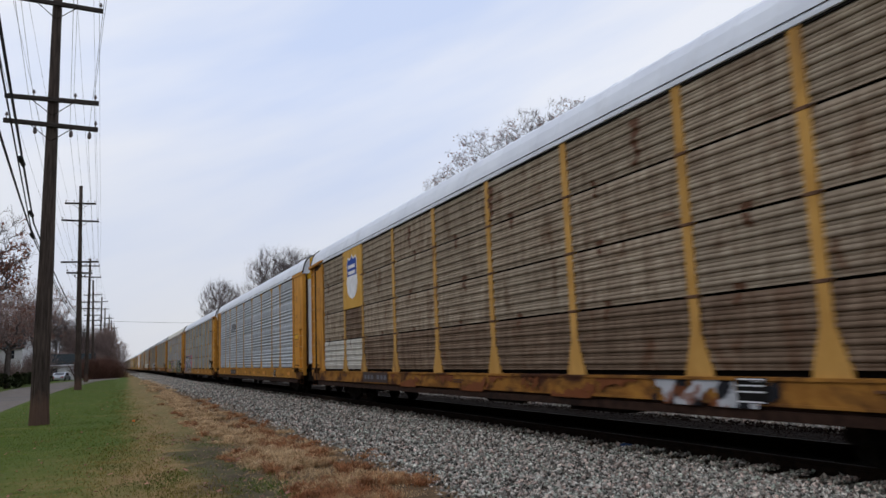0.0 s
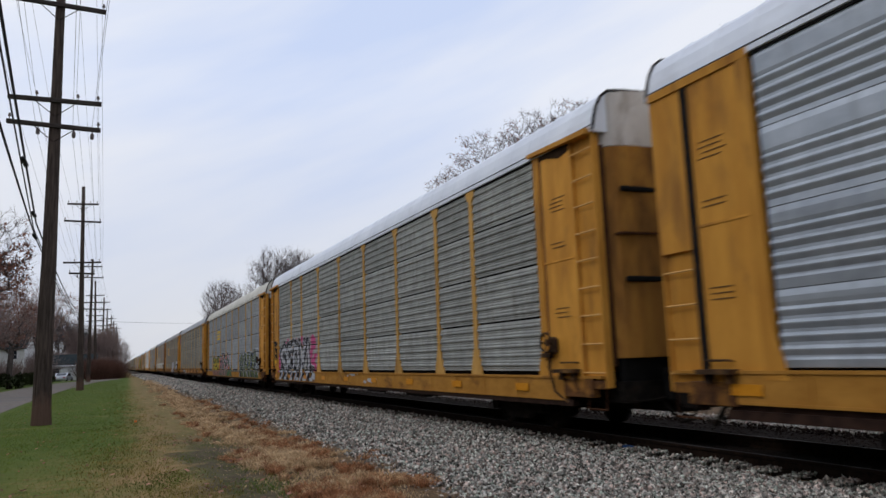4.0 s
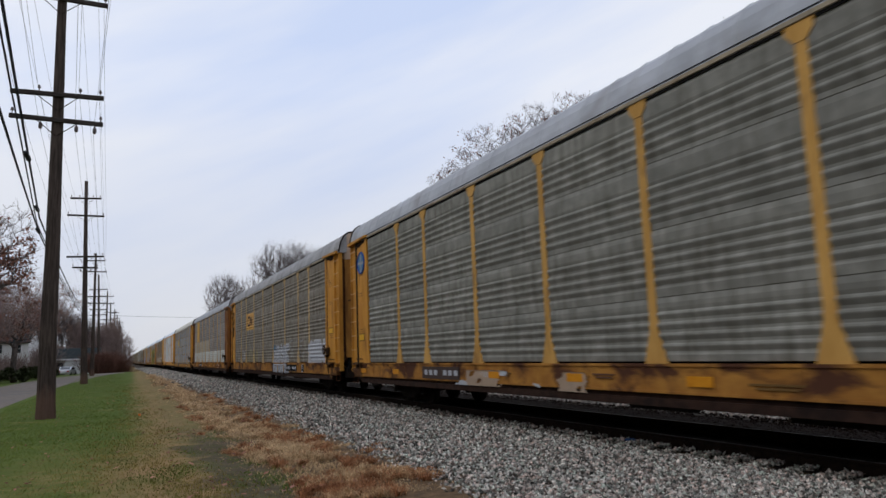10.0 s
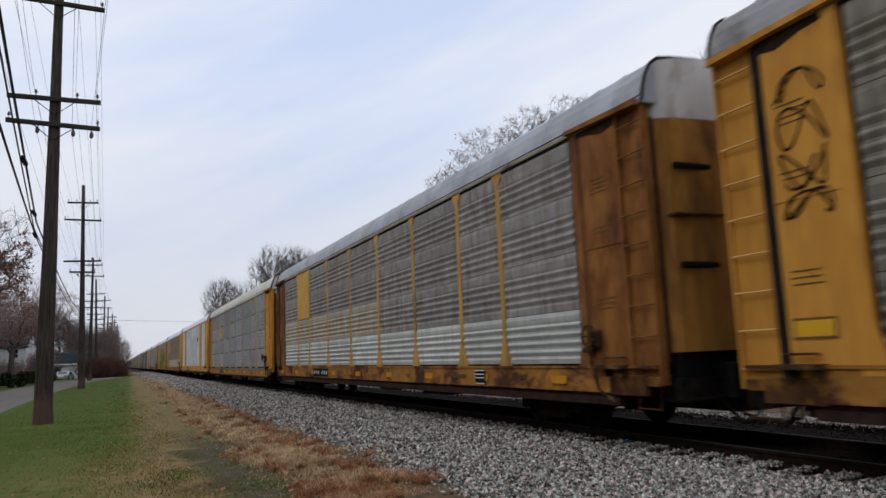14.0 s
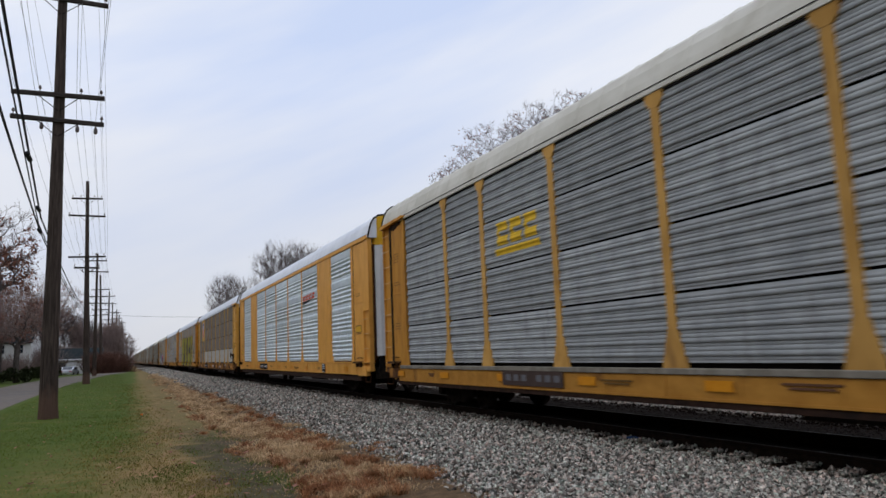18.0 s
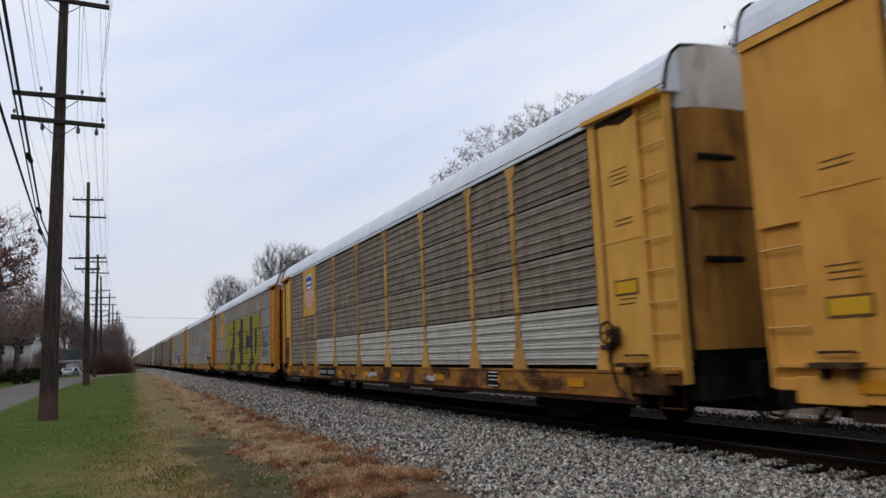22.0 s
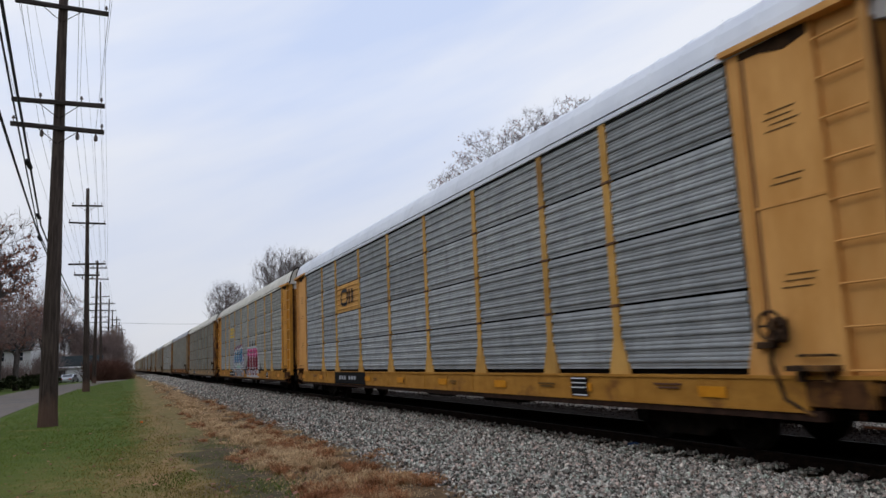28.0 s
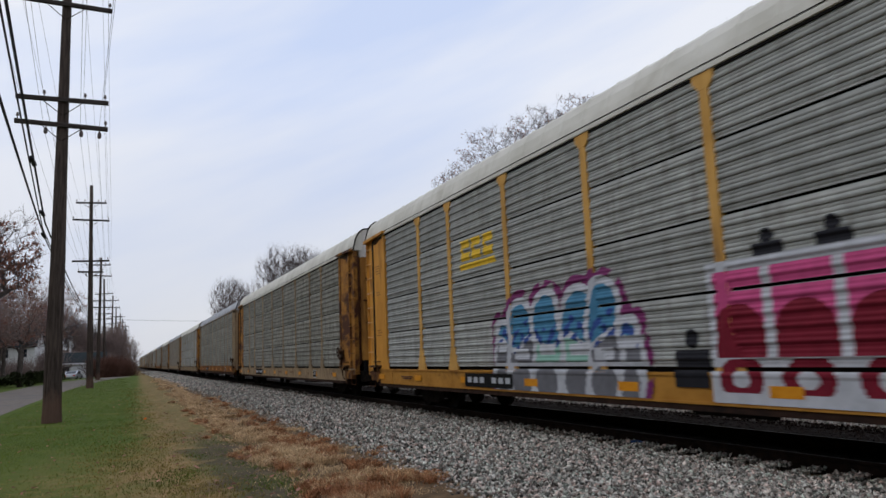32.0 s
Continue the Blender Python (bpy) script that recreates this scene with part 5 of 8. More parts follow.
def paint_blue(U, Z):
    """Six tall lobes side by side, white-edged, blue above and grey below."""
    out = np.zeros(U.shape, int)
    lobes = ((0.45, 0.30, 2.02), (4.5, 0.30, 1.85), (1.22, 0.46, 2.38), (2.12, 0.46, 2.48), (3.15, 0.50, 2.46), (3.86, 0.42, 2.52))

    def inside(c, w, top, grow):
        h = (top - 0.3) / 2 + grow
        v = np.clip(np.abs(Z - (top + 0.3) / 2) / h, 0, 1)
        return np.abs(U - c + 0.05 * np.sin(Z * 6 + c)) < (w + grow) * (1 - v ** 5) ** 0.5
    for c, w, top in lobes:
        out[inside(c, w, top, 0.22) & (speckle(U, Z, 4, c) > -0.35)] = 6
    for c, w, top in lobes:
        out[inside(c, w, top, 0.08)] = 1
        core = inside(c, w, top, -0.06)
        mid = 1.62 + 0.12 * np.sin(U * 5)
        out[core & (Z > mid)] = 2
        out[core & (Z > mid - 0.15) & (Z < mid + 0.3) & (speckle(U, Z, 7, c) > 0.1)] = 3
        out[core & (Z < mid - 0.12) & (Z > 1.2)] = 4 if 1.5 < c < 3.5 else 5
        out[core & (np.abs(Z - 1.42 - 0.1 * np.sin(c * 3)) < 0.10) & (np.abs(U - c) < w * 0.55)] = 1
        out[core & (Z < 1.14) & (np.hypot((U - c) / w, (Z - 0.86) / 0.34) < 0.85)] = 5
    return out


spray(12, 18.65, 13.55, 0.67, 2.75, paint_blue, (SPRAY_WHITE, SPRAY_SKY, SPRAY_BLUE, SPRAY_MINT, SPRAY_GREY, SPRAY_PLUM),
      ("white sprayed graffiti outline", "dull blue sprayed graffiti", "dark blue sprayed graffiti shading", "mint sprayed graffiti", "grey sprayed graffiti shading",
       "plum sprayed graffiti halo"))


def paint_pink(U, Z):
    w = 4.25
    edge = 2.46 - 1.3 * np.clip((U - 3.0) / 1.25, 0, 1) ** 2.4
    body = (U > 0.0) & (U < w) & (Z < edge)
    out = np.where(body, 1, 0)
    k = (U * 1.02) % 1.0
    inner = (U > 0.12) & (U < 3.7) & (Z < edge - 0.12) & (Z > 0.8)
    cols = inner & (np.abs(k - 0.5) < 0.42)
    arch = 1.55 + 0.36 * np.sqrt(np.clip(1 - ((k - 0.5) / 0.42) ** 2, 0, 1))
    out = np.where(cols, np.where(Z > arch, 2, 3), out)
    hook = (Z < 1.22) & (np.hypot((k - 0.5) * 0.95, (Z - 0.98) * 1.2) < 0.34)
    out = np.where(cols & (Z < 1.24), 1, out)
    out = np.where(cols & hook & (np.abs(np.hypot((k - 0.5) * 0.95, (Z - 0.98) * 1.2) - 0.24) < 0.10), 3, out)
    return out


spray(12, 12.45, 8.1, 0.67, 2.5, paint_pink, (SPRAY_WHITE, SPRAY_PINK, SPRAY_WINE), ("white sprayed graffiti outline", "hot pink sprayed graffiti", "wine red sprayed graffiti"))
for y in (11.4, 10.5, 9.6):
    spray(12, y + 0.26, y - 0.26, 2.46, 2.85, lambda U, Z: np.where((np.hypot(U - 0.26, Z - 2.68) < 0.10) | ((Z < 2.62) & (np.abs(U - 0.26) < 0.22)), 1, 0), (INK,),
          "black sprayed knob")
spray(12, 8.0, 7.3, 0.9, 1.6, lambda U, Z: np.where((np.hypot(U - 0.2, Z - 1.35) < 0.14) | ((Z < 1.25) & (U < 0.45)), 1, 0), (INK,), "black sprayed blot")
spray(12, 13.3, 12.5, 0.85, 1.7, lambda U, Z: np.where((np.hypot(U - 0.5, Z - 1.5) < 0.13) | ((Z < 1.35) & (U > 0.15)), 1, 0), (INK,), "black sprayed blot")
spray(2, 14.0, 9.0, 0.67, 1.0, lambda U, Z: np.where(speckle(U * 0.3, Z * 2.4, 2.7, 1) + 0.2 * np.sin(U * 9 + Z * 22) > 0.6, 1, 0), (SPRAY_WHITE,), "white paint smear on the sill")
spray(9, 21.0, 8.0, 0.67, 1.0, lambda U, Z: np.where((speckle(U * 0.3, Z * 2.4, 2.6, 1) + 0.2 * np.sin(U * 9 + Z * 24) > 0.55) & (Z < 0.9), 1, np.where((speckle(U * 0.35, Z * 2, 3.4, 3) + 0.2 * np.sin(U * 11) > 0.55) & (Z < 0.93), 2, 0)), (SPRAY_WHITE, INK),
      ("white paint smear on the sill", "black paint smear on the sill"))
spray(4, 19.0, 14.0, 0.67, 1.0, lambda U, Z: np.where(speckle(U * 0.3, Z * 2.4, 2.5, 2) + 0.2 * np.sin(U * 8 + Z * 23) > 0.6, 1, 0), (SPRAY_WHITE,), "white paint smear on the sill")
spray(4, 18.4, 12.6, 0.67, 1.0, lambda U, Z: np.where(((U < 1.5 + 0.12 * np.sin(Z * 19)) | (np.abs(U - 4.1) < 0.42 + 0.05 * np.sin(Z * 23))) & (speckle(U, Z * 2, 4.2, 3) > -0.5), 1, 0), (CHALK,), "pale pinkish worn paint on the sill", "worn_paint")
rust_rg = random.Random(12)
RUST_SPOTS = [(2.75 * k + 0.9 + rust_rg.uniform(-0.3, 0.3), z, rust_rg.uniform(0.06, 0.11), rust_rg.uniform(0.10, 0.30)) for k in range(9) for z in ROWS_Z[1:4] if rust_rg.random() < 0.8]
RUST_SPOTS += [(u, 4.75, 0.10, rust_rg.uniform(0.3, 0.6)) for u in (3.1, 9.0, 13.6, 18.2)]


def paint_rust(U, Z):
    """Rust that has bled from the bolts down over the ribs."""
    out = np.zeros(U.shape, int)
    for u, z, w, h in RUST_SPOTS:
        fade = np.clip((z + 0.08 - Z) / h, 0, 1)
        out = np.where((np.abs(U - u + 0.03 * np.sin(Z * 17)) < w * (1 - 0.55 * fade) + 0.02 * np.sin(Z * 41 + u)) & (Z < z + 0.12) & (Z > z - h), 1, out)
    return out


spray(0, 25.6, 2.0, 1.09, 5.0, paint_rust, (RUST_AND_SHADE_BROWN,), "dark rust that has run down from the bolts", "rust_stain")
spray(0, 18.2, 6.0, 0.67, 1.0, lambda U, Z: np.where(speckle(U * 0.4, Z * 1.6, 2.6, 2.2) + 0.35 * speckle(U, Z, 9, 1) > 0.28, 1, 0), (RUST_WASH,), "orange-brown rust on the sill", "rust_stain")
spray(0, 9.0, 4.0, 0.67, 1.0, lambda U, Z: np.where((speckle(U, Z, 4, 2) > -0.2) & (U > 1.7) & (U < 3.6), 1, 0), (SPRAY_WHITE,), "white paint scrawl on the sill")
spray(0, 9.0, 4.0, 0.67, 1.0, lambda U, Z: np.where((speckle(U, Z, 5, 5) > 0.3) & (U > 1.5) & (U < 3.8), 1, 0), (INK,), "black paint scrawl on the sill")


def paint_scuff(U, Z):
    d = np.minimum(stroke(U, Z, [(0.12, 4.80), (0.4, 4.72), (0.75, 4.50), (1.1, 4.18)]), stroke(U, Z, [(0.06, 3.58), (0.72, 3.36)]))
    return np.where((d < 0.035) & (np.sin(Z * 101) > -0.2), 1, 0)


spray(7, 25.28, 23.9, 3.2, 4.95, paint_scuff, (SPRAY_DIM,), "pale scuffed paint mark", "scuff_mark")


# plain-shape company marks
def paint_blocks(U, Z):
    out = np.zeros(U.shape, int)
    for k in range(3):
        a = 0.08 + k * 0.56
        out[(U > a) & (U < a + 0.45) & (Z > 3.50) & (Z < 3.96)] = 1
        out[(U > a + 0.14) & (U < a + 0.45) & (Z > 3.68) & (Z < 3.78)] = 0
    out[(Z > 3.30) & (Z < 3.42) & (U > 0.0)] = 1
    return out


for k in (3, 7, 12):
    spray(k, 20.1, 18.35, 3.26, 4.0, paint_blocks, (LOGO_YELLOW,), "plain yellow company mark", "company_mark")


def paint_loop(U, Z):
    ring = np.abs(np.maximum(np.abs(U - 0.58) - 0.18, 0) ** 2 + np.maximum(np.abs(Z - 3.58) - 0.06, 0) ** 2 - 0.036) < 0.022
    bars = (np.abs(Z - 3.58) < 0.24) & ((np.abs(U - 1.20) < 0.085) | (np.abs(U - 1.55) < 0.085))
    return np.where(ring | bars, 1, 0)


for k in (5, 11):
    spray(k, 20.2, 18.2, 3.2, 3.95, paint_loop, (INK,), "plain black company mark", "company_mark")


def paint_swoosh(U, Z):
    z = Z - 3.62 - 0.02 * U
    k = (U - z * 0.5) % 0.52
    letters = (z > 0.04) & (z < 0.26) & (k > 0.06) & (k < 0.46) & ~((k > 0.18) & (k < 0.46) & (np.abs(z - 0.15) < 0.03)) & (U < 2.2)
    wedge = (z < 0.02) & (z > -0.10 + 0.06 * U) & (U < 2.2)
    return np.where(letters, 1, np.where(wedge, 2, 0))


spray(8, 9.1, 6.6, 3.45, 4.0, paint_swoosh, (LOGO_RED, INK), ("plain orange-red company mark", "black swoosh under the mark"), "company_mark")
spray(1, 19.95, 17.95, 3.3, 4.1, lambda U, Z: np.where((speckle(U, Z, 6, 1) > -0.05) & (np.abs(Z - 3.7) < 0.30 - 0.1 * np.abs(U - 1)), 1, 0), (SPRAY_GREY,),
      "worn dark company mark", "company_mark")


def shield(index, stripes):
    car = BY_INDEX[index]
    y0, y1 = POSTS[7] + 0.02, POSTS[8] - 0.02
    plate = part("emblem_plate", boxes((-1.615, -1.592, y0, y1, 3.08, 5.04), bevel=0.004), PLATE_YELLOW, car, "yellow emblem plate")
    yc = (y0 + y1) / 2
    out = [(-0.55, 4.60), (-0.42, 4.78), (-0.18, 4.70), (0.0, 4.84), (0.18, 4.70), (0.42, 4.78), (0.55, 4.60), (0.50, 4.25), (0.58, 3.90), (0.48, 3.58), (0.25, 3.44), (0.0, 3.38),
           (-0.25, 3.44), (-0.48, 3.58), (-0.58, 3.90), (-0.50, 4.25)]
    part("shield", prism([(yc + a, b) for a, b in out], -1.622, -1.612), EMBLEM_WHITE, plate, "white shield")
    top = [(-0.50, 4.58), (-0.40, 4.72), (-0.17, 4.65), (0.0, 4.78), (0.17, 4.65), (0.40, 4.72), (0.50, 4.58), (0.47, 4.30), (0.50, 4.14), (-0.50, 4.14), (-0.47, 4.30)]
    part("shield_chief", prism([(yc + a, b) for a, b in top], -1.627, -1.621), LOGO_BLUE, plate, "dark blue shield top")
    for z in (4.44, 4.24):
        part("lettering_bar", boxes((-1.631, -1.626, yc - 0.36, yc + 0.36, z - 0.055, z + 0.055)), EMBLEM_WHITE, plate)
    if stripes:
        for k in range(7):
            a = -0.50 + k * 0.150
            part("stripe", boxes((-1.627, -1.621, yc + a, yc + a + 0.080, 3.50 - 0.10 * math.cos(a * 4), 4.135)), FADED_RED, plate)


shield(0, False)
shield(9, True)
for k, m in ((6, PLATE_YELLOW), (10, PLATE_YELLOW)):
    y0, y1 = POSTS[7] + 0.02, POSTS[8] - 0.02
    pl = part("emblem_plate", boxes((-1.615, -1.592, y0, y1, 3.08, 5.0), bevel=0.004), m, BY_INDEX[k], "orange-yellow emblem plate")
    if k == 10:
        part("emblem", boxes((-1.621, -1.612, y0 + 0.7, y1 - 0.7, 4.1, 4.6)), LOGO_BLUE, pl, "small blue emblem")
bm = bmesh.new()
tube(bm, [(-1.612, 25.95, 4.32), (-1.59, 25.95, 4.32)], 0.36, 28)
disc = part("emblem_disc", bm, LOGO_SKY, BY_INDEX[4], "round blue emblem")
ring = bmesh.new()
tube(ring, [(-1.612, 25.95 + 0.33 * math.cos(a), 4.32 + 0.33 * math.sin(a)) for a in (2 * math.pi * k / 32 for k in range(33))], 0.030, 5, False)
part("disc_ring", ring, LOGO_BLUE, disc, "dark blue emblem rim")
part("disc_cross", boxes((-1.618, -1.611, 25.65, 26.25, 4.28, 4.36), (-1.618, -1.611, 25.91, 25.99, 4.02, 4.27), (-1.618, -1.611, 25.91, 25.99, 4.37, 4.62)), SPRAY_DIM, disc)

# reflectors, number boards, stencils, end-door slots
WORN_BOARD = flat("worn_dark_brown_paint", (0.055, 0.038, 0.032))
REFLECTOR = shared(("reflector",), lambda: boxes((-1.640, -1.634, -0.24, 0.24, 0.76, 0.90)))
BOARD = shared(("number_board",), lambda: boxes((-1.641, -1.634, -1.1, 1.1, 0.69, 0.98)))
LONG_BOARD = shared(("long_number_board",), lambda: boxes((-1.641, -1.634, -3.2, 0.35, 0.64, 1.03)))
MARK = shared(("mark",), lambda: boxes((-1.646, -1.640, -0.09, 0.09, 0.78, 0.90)))
CONSOL = shared(("consolidated_stencil",), lambda: boxes((-1.641, -1.634, -0.24, 0.24, 0.68, 0.99)))
CON_LINE = shared(("pale_line",), lambda: boxes((-1.645, -1.640, -0.20, 0.20, -0.009, 0.009)))
LINE = shared(("stencil_line",), lambda: boxes((-1.602, -1.594, -0.20, 0.20, -0.008, 0.008)))
LABEL = shared(("warning_label",), lambda: boxes((-1.604, -1.594, -0.28, 0.28, -0.12, 0.12)))
LABEL_FACE = shared(("label_face",), lambda: boxes((-1.608, -1.603, -0.25, 0.25, -0.09, 0.09)))
SLOT = shared(("door_slot",), lambda: boxes((-0.30, 0.40, -0.29, -0.20, -0.045, 0.045), bevel=0.02))
# dark strip laid on for the shaded recess beside the ladder bay
SLIT = shared(("recess",), lambda: boxes((-1.612, -1.590, -0.065, 0.065, 1.0, 4.99)))
# brown strip laid on for the shadowed channel beside the jamb
NARROW_SLIT = shared(("narrow_recess_shade",), lambda: prism([(-0.02, 1.35), (0.03, 1.05), (0.10, 1.05), (0.02, 1.42), (0.02, 4.98), (-0.02, 4.98)], -1.600, -1.590))
LABEL_HEIGHTS = {(1, 0): 2.45, (2, 1): 1.48, (4, 0): 2.62, (4, 1): 1.95, (5, 0): 2.3, (5, 1): 1.55, (8, 0): 2.2, (8, 1): 1.75, (9, 0): 2.3, (10, 0): 2.5, (10, 1): 2.45}
for index, car in AUTORACKS:
    if index > 14:
        continue
    rg = random.Random(index * 31 + 5)
    up = 0.05 if index in (0, 10) else 0.08 if (SPECS.get(index) or FAR_LOOKS[(index * 7 + 3) % 4])["style"] == "wide" else 0.0
    for k in range(9):
        if index in (0, 3, 5) or index == 10 and 3 < k < 8:
            continue
        put("reflector", REFLECTOR, ORANGE_REFLECTOR, car, (0, 2.6 + 2.9 * k, up))
    looks = SPECS.get(index) or FAR_LOOKS[(index * 7 + 3) % 4]
    if index not in (2, 3):
        board = put("number_board", LONG_BOARD if index == 11 else BOARD, WORN_BOARD if index in (0, 1, 4, 7) else BLACK, car, (0, {0: 19.55, 4: 19.85, 5: 7.8, 8: 18.3, 10: 16.5, 11: 20.55}.get(index, 18.9), up), label="black number board on the sill")
        for a in (-0.85, -0.55, -0.25, 0.3, 0.6, 0.9):
            put("mark", MARK, SPRAY_GREY if index in (0, 1, 7) else SPRAY_WHITE, board, (0, -a - (1.2 if index == 11 else 0.0), 0))
        con = put("consolidated_stencil", CONSOL, BLACK, car, (0, 5.6, up), label="black stencil panel with pale lines")
        for z in (0.97, 0.895, 0.82, 0.70):
            put("pale_line", CON_LINE, EMBLEM_WHITE, con, (0, rg.uniform(-0.03, 0.03), z))
        for k in range(7):
            w = rg.choice((0, 1, 2))
            put("stencil_bar", shared(("stencil_bar", w), lambda: boxes((-1.634, -1.624, -0.16 - 0.12 * w, 0.16 + 0.12 * w, -0.014, 0.014), (-1.634, -1.624, -0.12 - 0.1 * w, 0.10 + 0.1 * w, -0.062, -0.034))),
                STENCIL if k % 3 else RUST_AND_SHADE_BROWN, car, (0, 3.4 + 3.3 * k + rg.uniform(-0.8, 0.8), 0.86 + up + rg.uniform(-0.06, 0.06)))
    for end in (0, 1):
        yc = 1.12 if end == 0 else BODY - 1.12
        for grp, (z, n) in enumerate(((4.15, 4), (3.35, 2), (2.2, 3))):
            if index in (8,) and grp == 0:
                continue
            for k in range(n):
                put("stencil_line", LINE, STENCIL, car, (0, yc + rg.uniform(-0.06, 0.06), z - 0.075 * k))
        if (index, end) in LABEL_HEIGHTS:
            lab = put("warning_label", LABEL, STENCIL, car, (0, yc, LABEL_HEIGHTS[index, end]))
            put("label_face", LABEL_FACE, YELLOW_BRIGHT, lab)
        if end == 0:
            put("recess", NARROW_SLIT, RUST_AND_SHADE_BROWN, car, (0, 1.60, 0))
        if end == 1 and index not in (8, 11):
            put("recess", SLIT, DARK_STEEL, car, (0, BODY - 0.70, 0))
        for z in looks.get("slots", (2.57, 4.05)):
            put("door_slot", SLOT, BLACK, car, (-0.93, 0.045 if end == 0 else BODY + 0.03 + 0.44, z))
hatch = part("hatch", boxes((-1.604, -1.592, 25.50, 26.30, 1.10, 2.28), bevel=0.004), YELLOW_RUST, BY_INDEX[9], "rust-stained small access hatch")
part("hatch_rim", boxes((-1.612, -1.592, 25.46, 26.34, 2.28, 2.33), (-1.612, -1.592, 26.30, 26.34, 1.10, 2.28)), EDGE_BROWN, hatch)
part("hatch_plate", boxes((-1.612, -1.603, 25.70, 26.08, 1.28, 1.46)), SILL_END, hatch)
# loops of dark paint scrawled on an end sheet
for k, (zc, amp, turns, ph) in enumerate(((4.35, 0.16, 2.5, 0.0), (3.85, 0.24, 3.0, 1.0), (3.35, 0.22, 2.5, 2.2), (2.95, 0.14, 3.5, 0.6))):
    bm = bmesh.new()
    tube(bm, [(-1.598, BODY - 1.25 + 0.30 * math.sin(turns * a * 0.5 + ph) + 0.06 * math.cos(3 * a), zc + amp * math.cos(turns * a + ph)) for a in
              (i * 2 * math.pi / 60 for i in range(61))], 0.017, 4, False)
    part("sprayed_scrawl", bm, SHADE_SCRAWL_BROWN, BY_INDEX[5], "dark sprayed scrawl")
for row, (z, kinds) in enumerate(((2.28, "sea"), (1.98, "fnc"), (1.68, "ene"))):
    bm = bmesh.new()
    for j, kind in enumerate(kinds):
        for line in SHAPES[kind]:
            tube(bm, [(-1.600, 26.28 - 0.05 * row - 0.24 * (j + p), z + 0.20 * (q - 0.3) + 0.04 * math.sin(5 * p + j)) for p, q in line], 0.024, 5, False)
    part("sprayed_tag", bm, INK, BY_INDEX[2], "black sprayed tag")

# ---- track and ground ----


def hill(x, y):
    """Height of the ground: flat lawn, a shallow dip beside the ballast."""
    return -0.06 * math.exp(-((x - 2.7) / 0.8) ** 2)


def ground_mat():
    m, n, l, b = nodes_of("lawn_and_soil")
    tc = n.new("ShaderNodeTexCoord")
    sp = n.new("ShaderNodeSeparateXYZ")
    l.new(tc.outputs["Object"], sp.inputs[0])
    wob = noise_out(n, l, 0.8, 6, 0.65, distort=0.6)
    off = n.new("ShaderNodeMath")
    off.operation = "MULTIPLY_ADD"
    off.inputs[1].default_value, off.inputs[2].default_value = 2.1, -1.05
    l.new(wob, off.inputs[0])
    xs = n.new("ShaderNodeMath")
    # every strip drifts towards the track with distance
    drift = n.new("ShaderNodeMapRange")
    drift.inputs["From Min"].default_value, drift.inputs["From Max"].default_value = 22.0, 122.0
    drift.inputs["To Max"].default_value = -1.6
    l.new(sp.outputs["Y"], drift.inputs["Value"])
    dx = n.new("ShaderNodeMath")
    l.new(sp.outputs["X"], dx.inputs[0])
    l.new(drift.outputs[0], dx.inputs[1])
    l.new(dx.outputs[0], xs.inputs[0])
    l.new(off.outputs[0], xs.inputs[1])
    g = noise_out(n, l, 5, 6, 0.65)
    green = ramp(n, l, g, [(0.3, (0.046, 0.072, 0.010)), (0.7, (0.080, 0.108, 0.017))])
    patch = noise_out(n, l, 0.55, 5, 0.6, distort=0.5)
    pf = n.new("ShaderNodeMapRange")
    pf.inputs["From Min"].default_value, pf.inputs["From Max"].default_value = 0.58, 0.72
    l.new(patch, pf.inputs["Value"])
    green = mix_rgb(n, l, pf.outputs[0], green, (0.15, 0.130, 0.042))
    # the lawn thins and yellows towards the bare strip's end
    dry = n.new("ShaderNodeMapRange")
    dry.inputs["From Min"].default_value, dry.inputs["From Max"].default_value = 18.0, 13.5
    dry.inputs["To Max"].default_value = 0.7
    l.new(sp.outputs["Y"], dry.inputs["Value"])
    west = n.new("ShaderNodeMapRange")
    west.inputs["From Min"].default_value, west.inputs["From Max"].default_value = -1.6, 0.1
    west.inputs["To Min"].default_value = 0.25
    l.new(xs.outputs[0], west.inputs["Value"])
    dry_w = n.new("ShaderNodeMath")
    dry_w.operation = "MULTIPLY"
    l.new(dry.outputs[0], dry_w.inputs[0])
    l.new(west.outputs[0], dry_w.inputs[1])
    dry_n = n.new("ShaderNodeMath")
    dry_n.operation = "MULTIPLY"
    l.new(dry_w.outputs[0], dry_n.inputs[0])
    thin = n.new("ShaderNodeMapRange")
    thin.inputs["From Min"].default_value, thin.inputs["From Max"].default_value = 0.28, 0.50
    l.new(noise_out(n, l, 1.1, 5, 0.6), thin.inputs["Value"])
    l.new(thin.outputs[0], dry_n.inputs[1])
    straw_lawn = ramp(n, l, noise_out(n, l, 1.7, 6, 0.7, distort=1.2), [(0.36, (0.105, 0.100, 0.022)), (0.50, (0.165, 0.130, 0.040)), (0.62, (0.26, 0.165, 0.078))])
    green = mix_rgb(n, l, dry_n.outputs[0], green, straw_lawn)
    tan = ramp(n, l, g, [(0.3, (0.172, 0.106, 0.046)), (0.7, (0.300, 0.192, 0.088))])
    tuft = n.new("ShaderNodeMapRange")
    tuft.inputs["From Min"].default_value, tuft.inputs["From Max"].default_value = 0.44, 0.60
    tuft.inputs["To Max"].default_value = 0.6
    l.new(noise_out(n, l, 1.5, 6, 0.7, (1, 0.5, 1), distort=1.0), tuft.inputs["Value"])
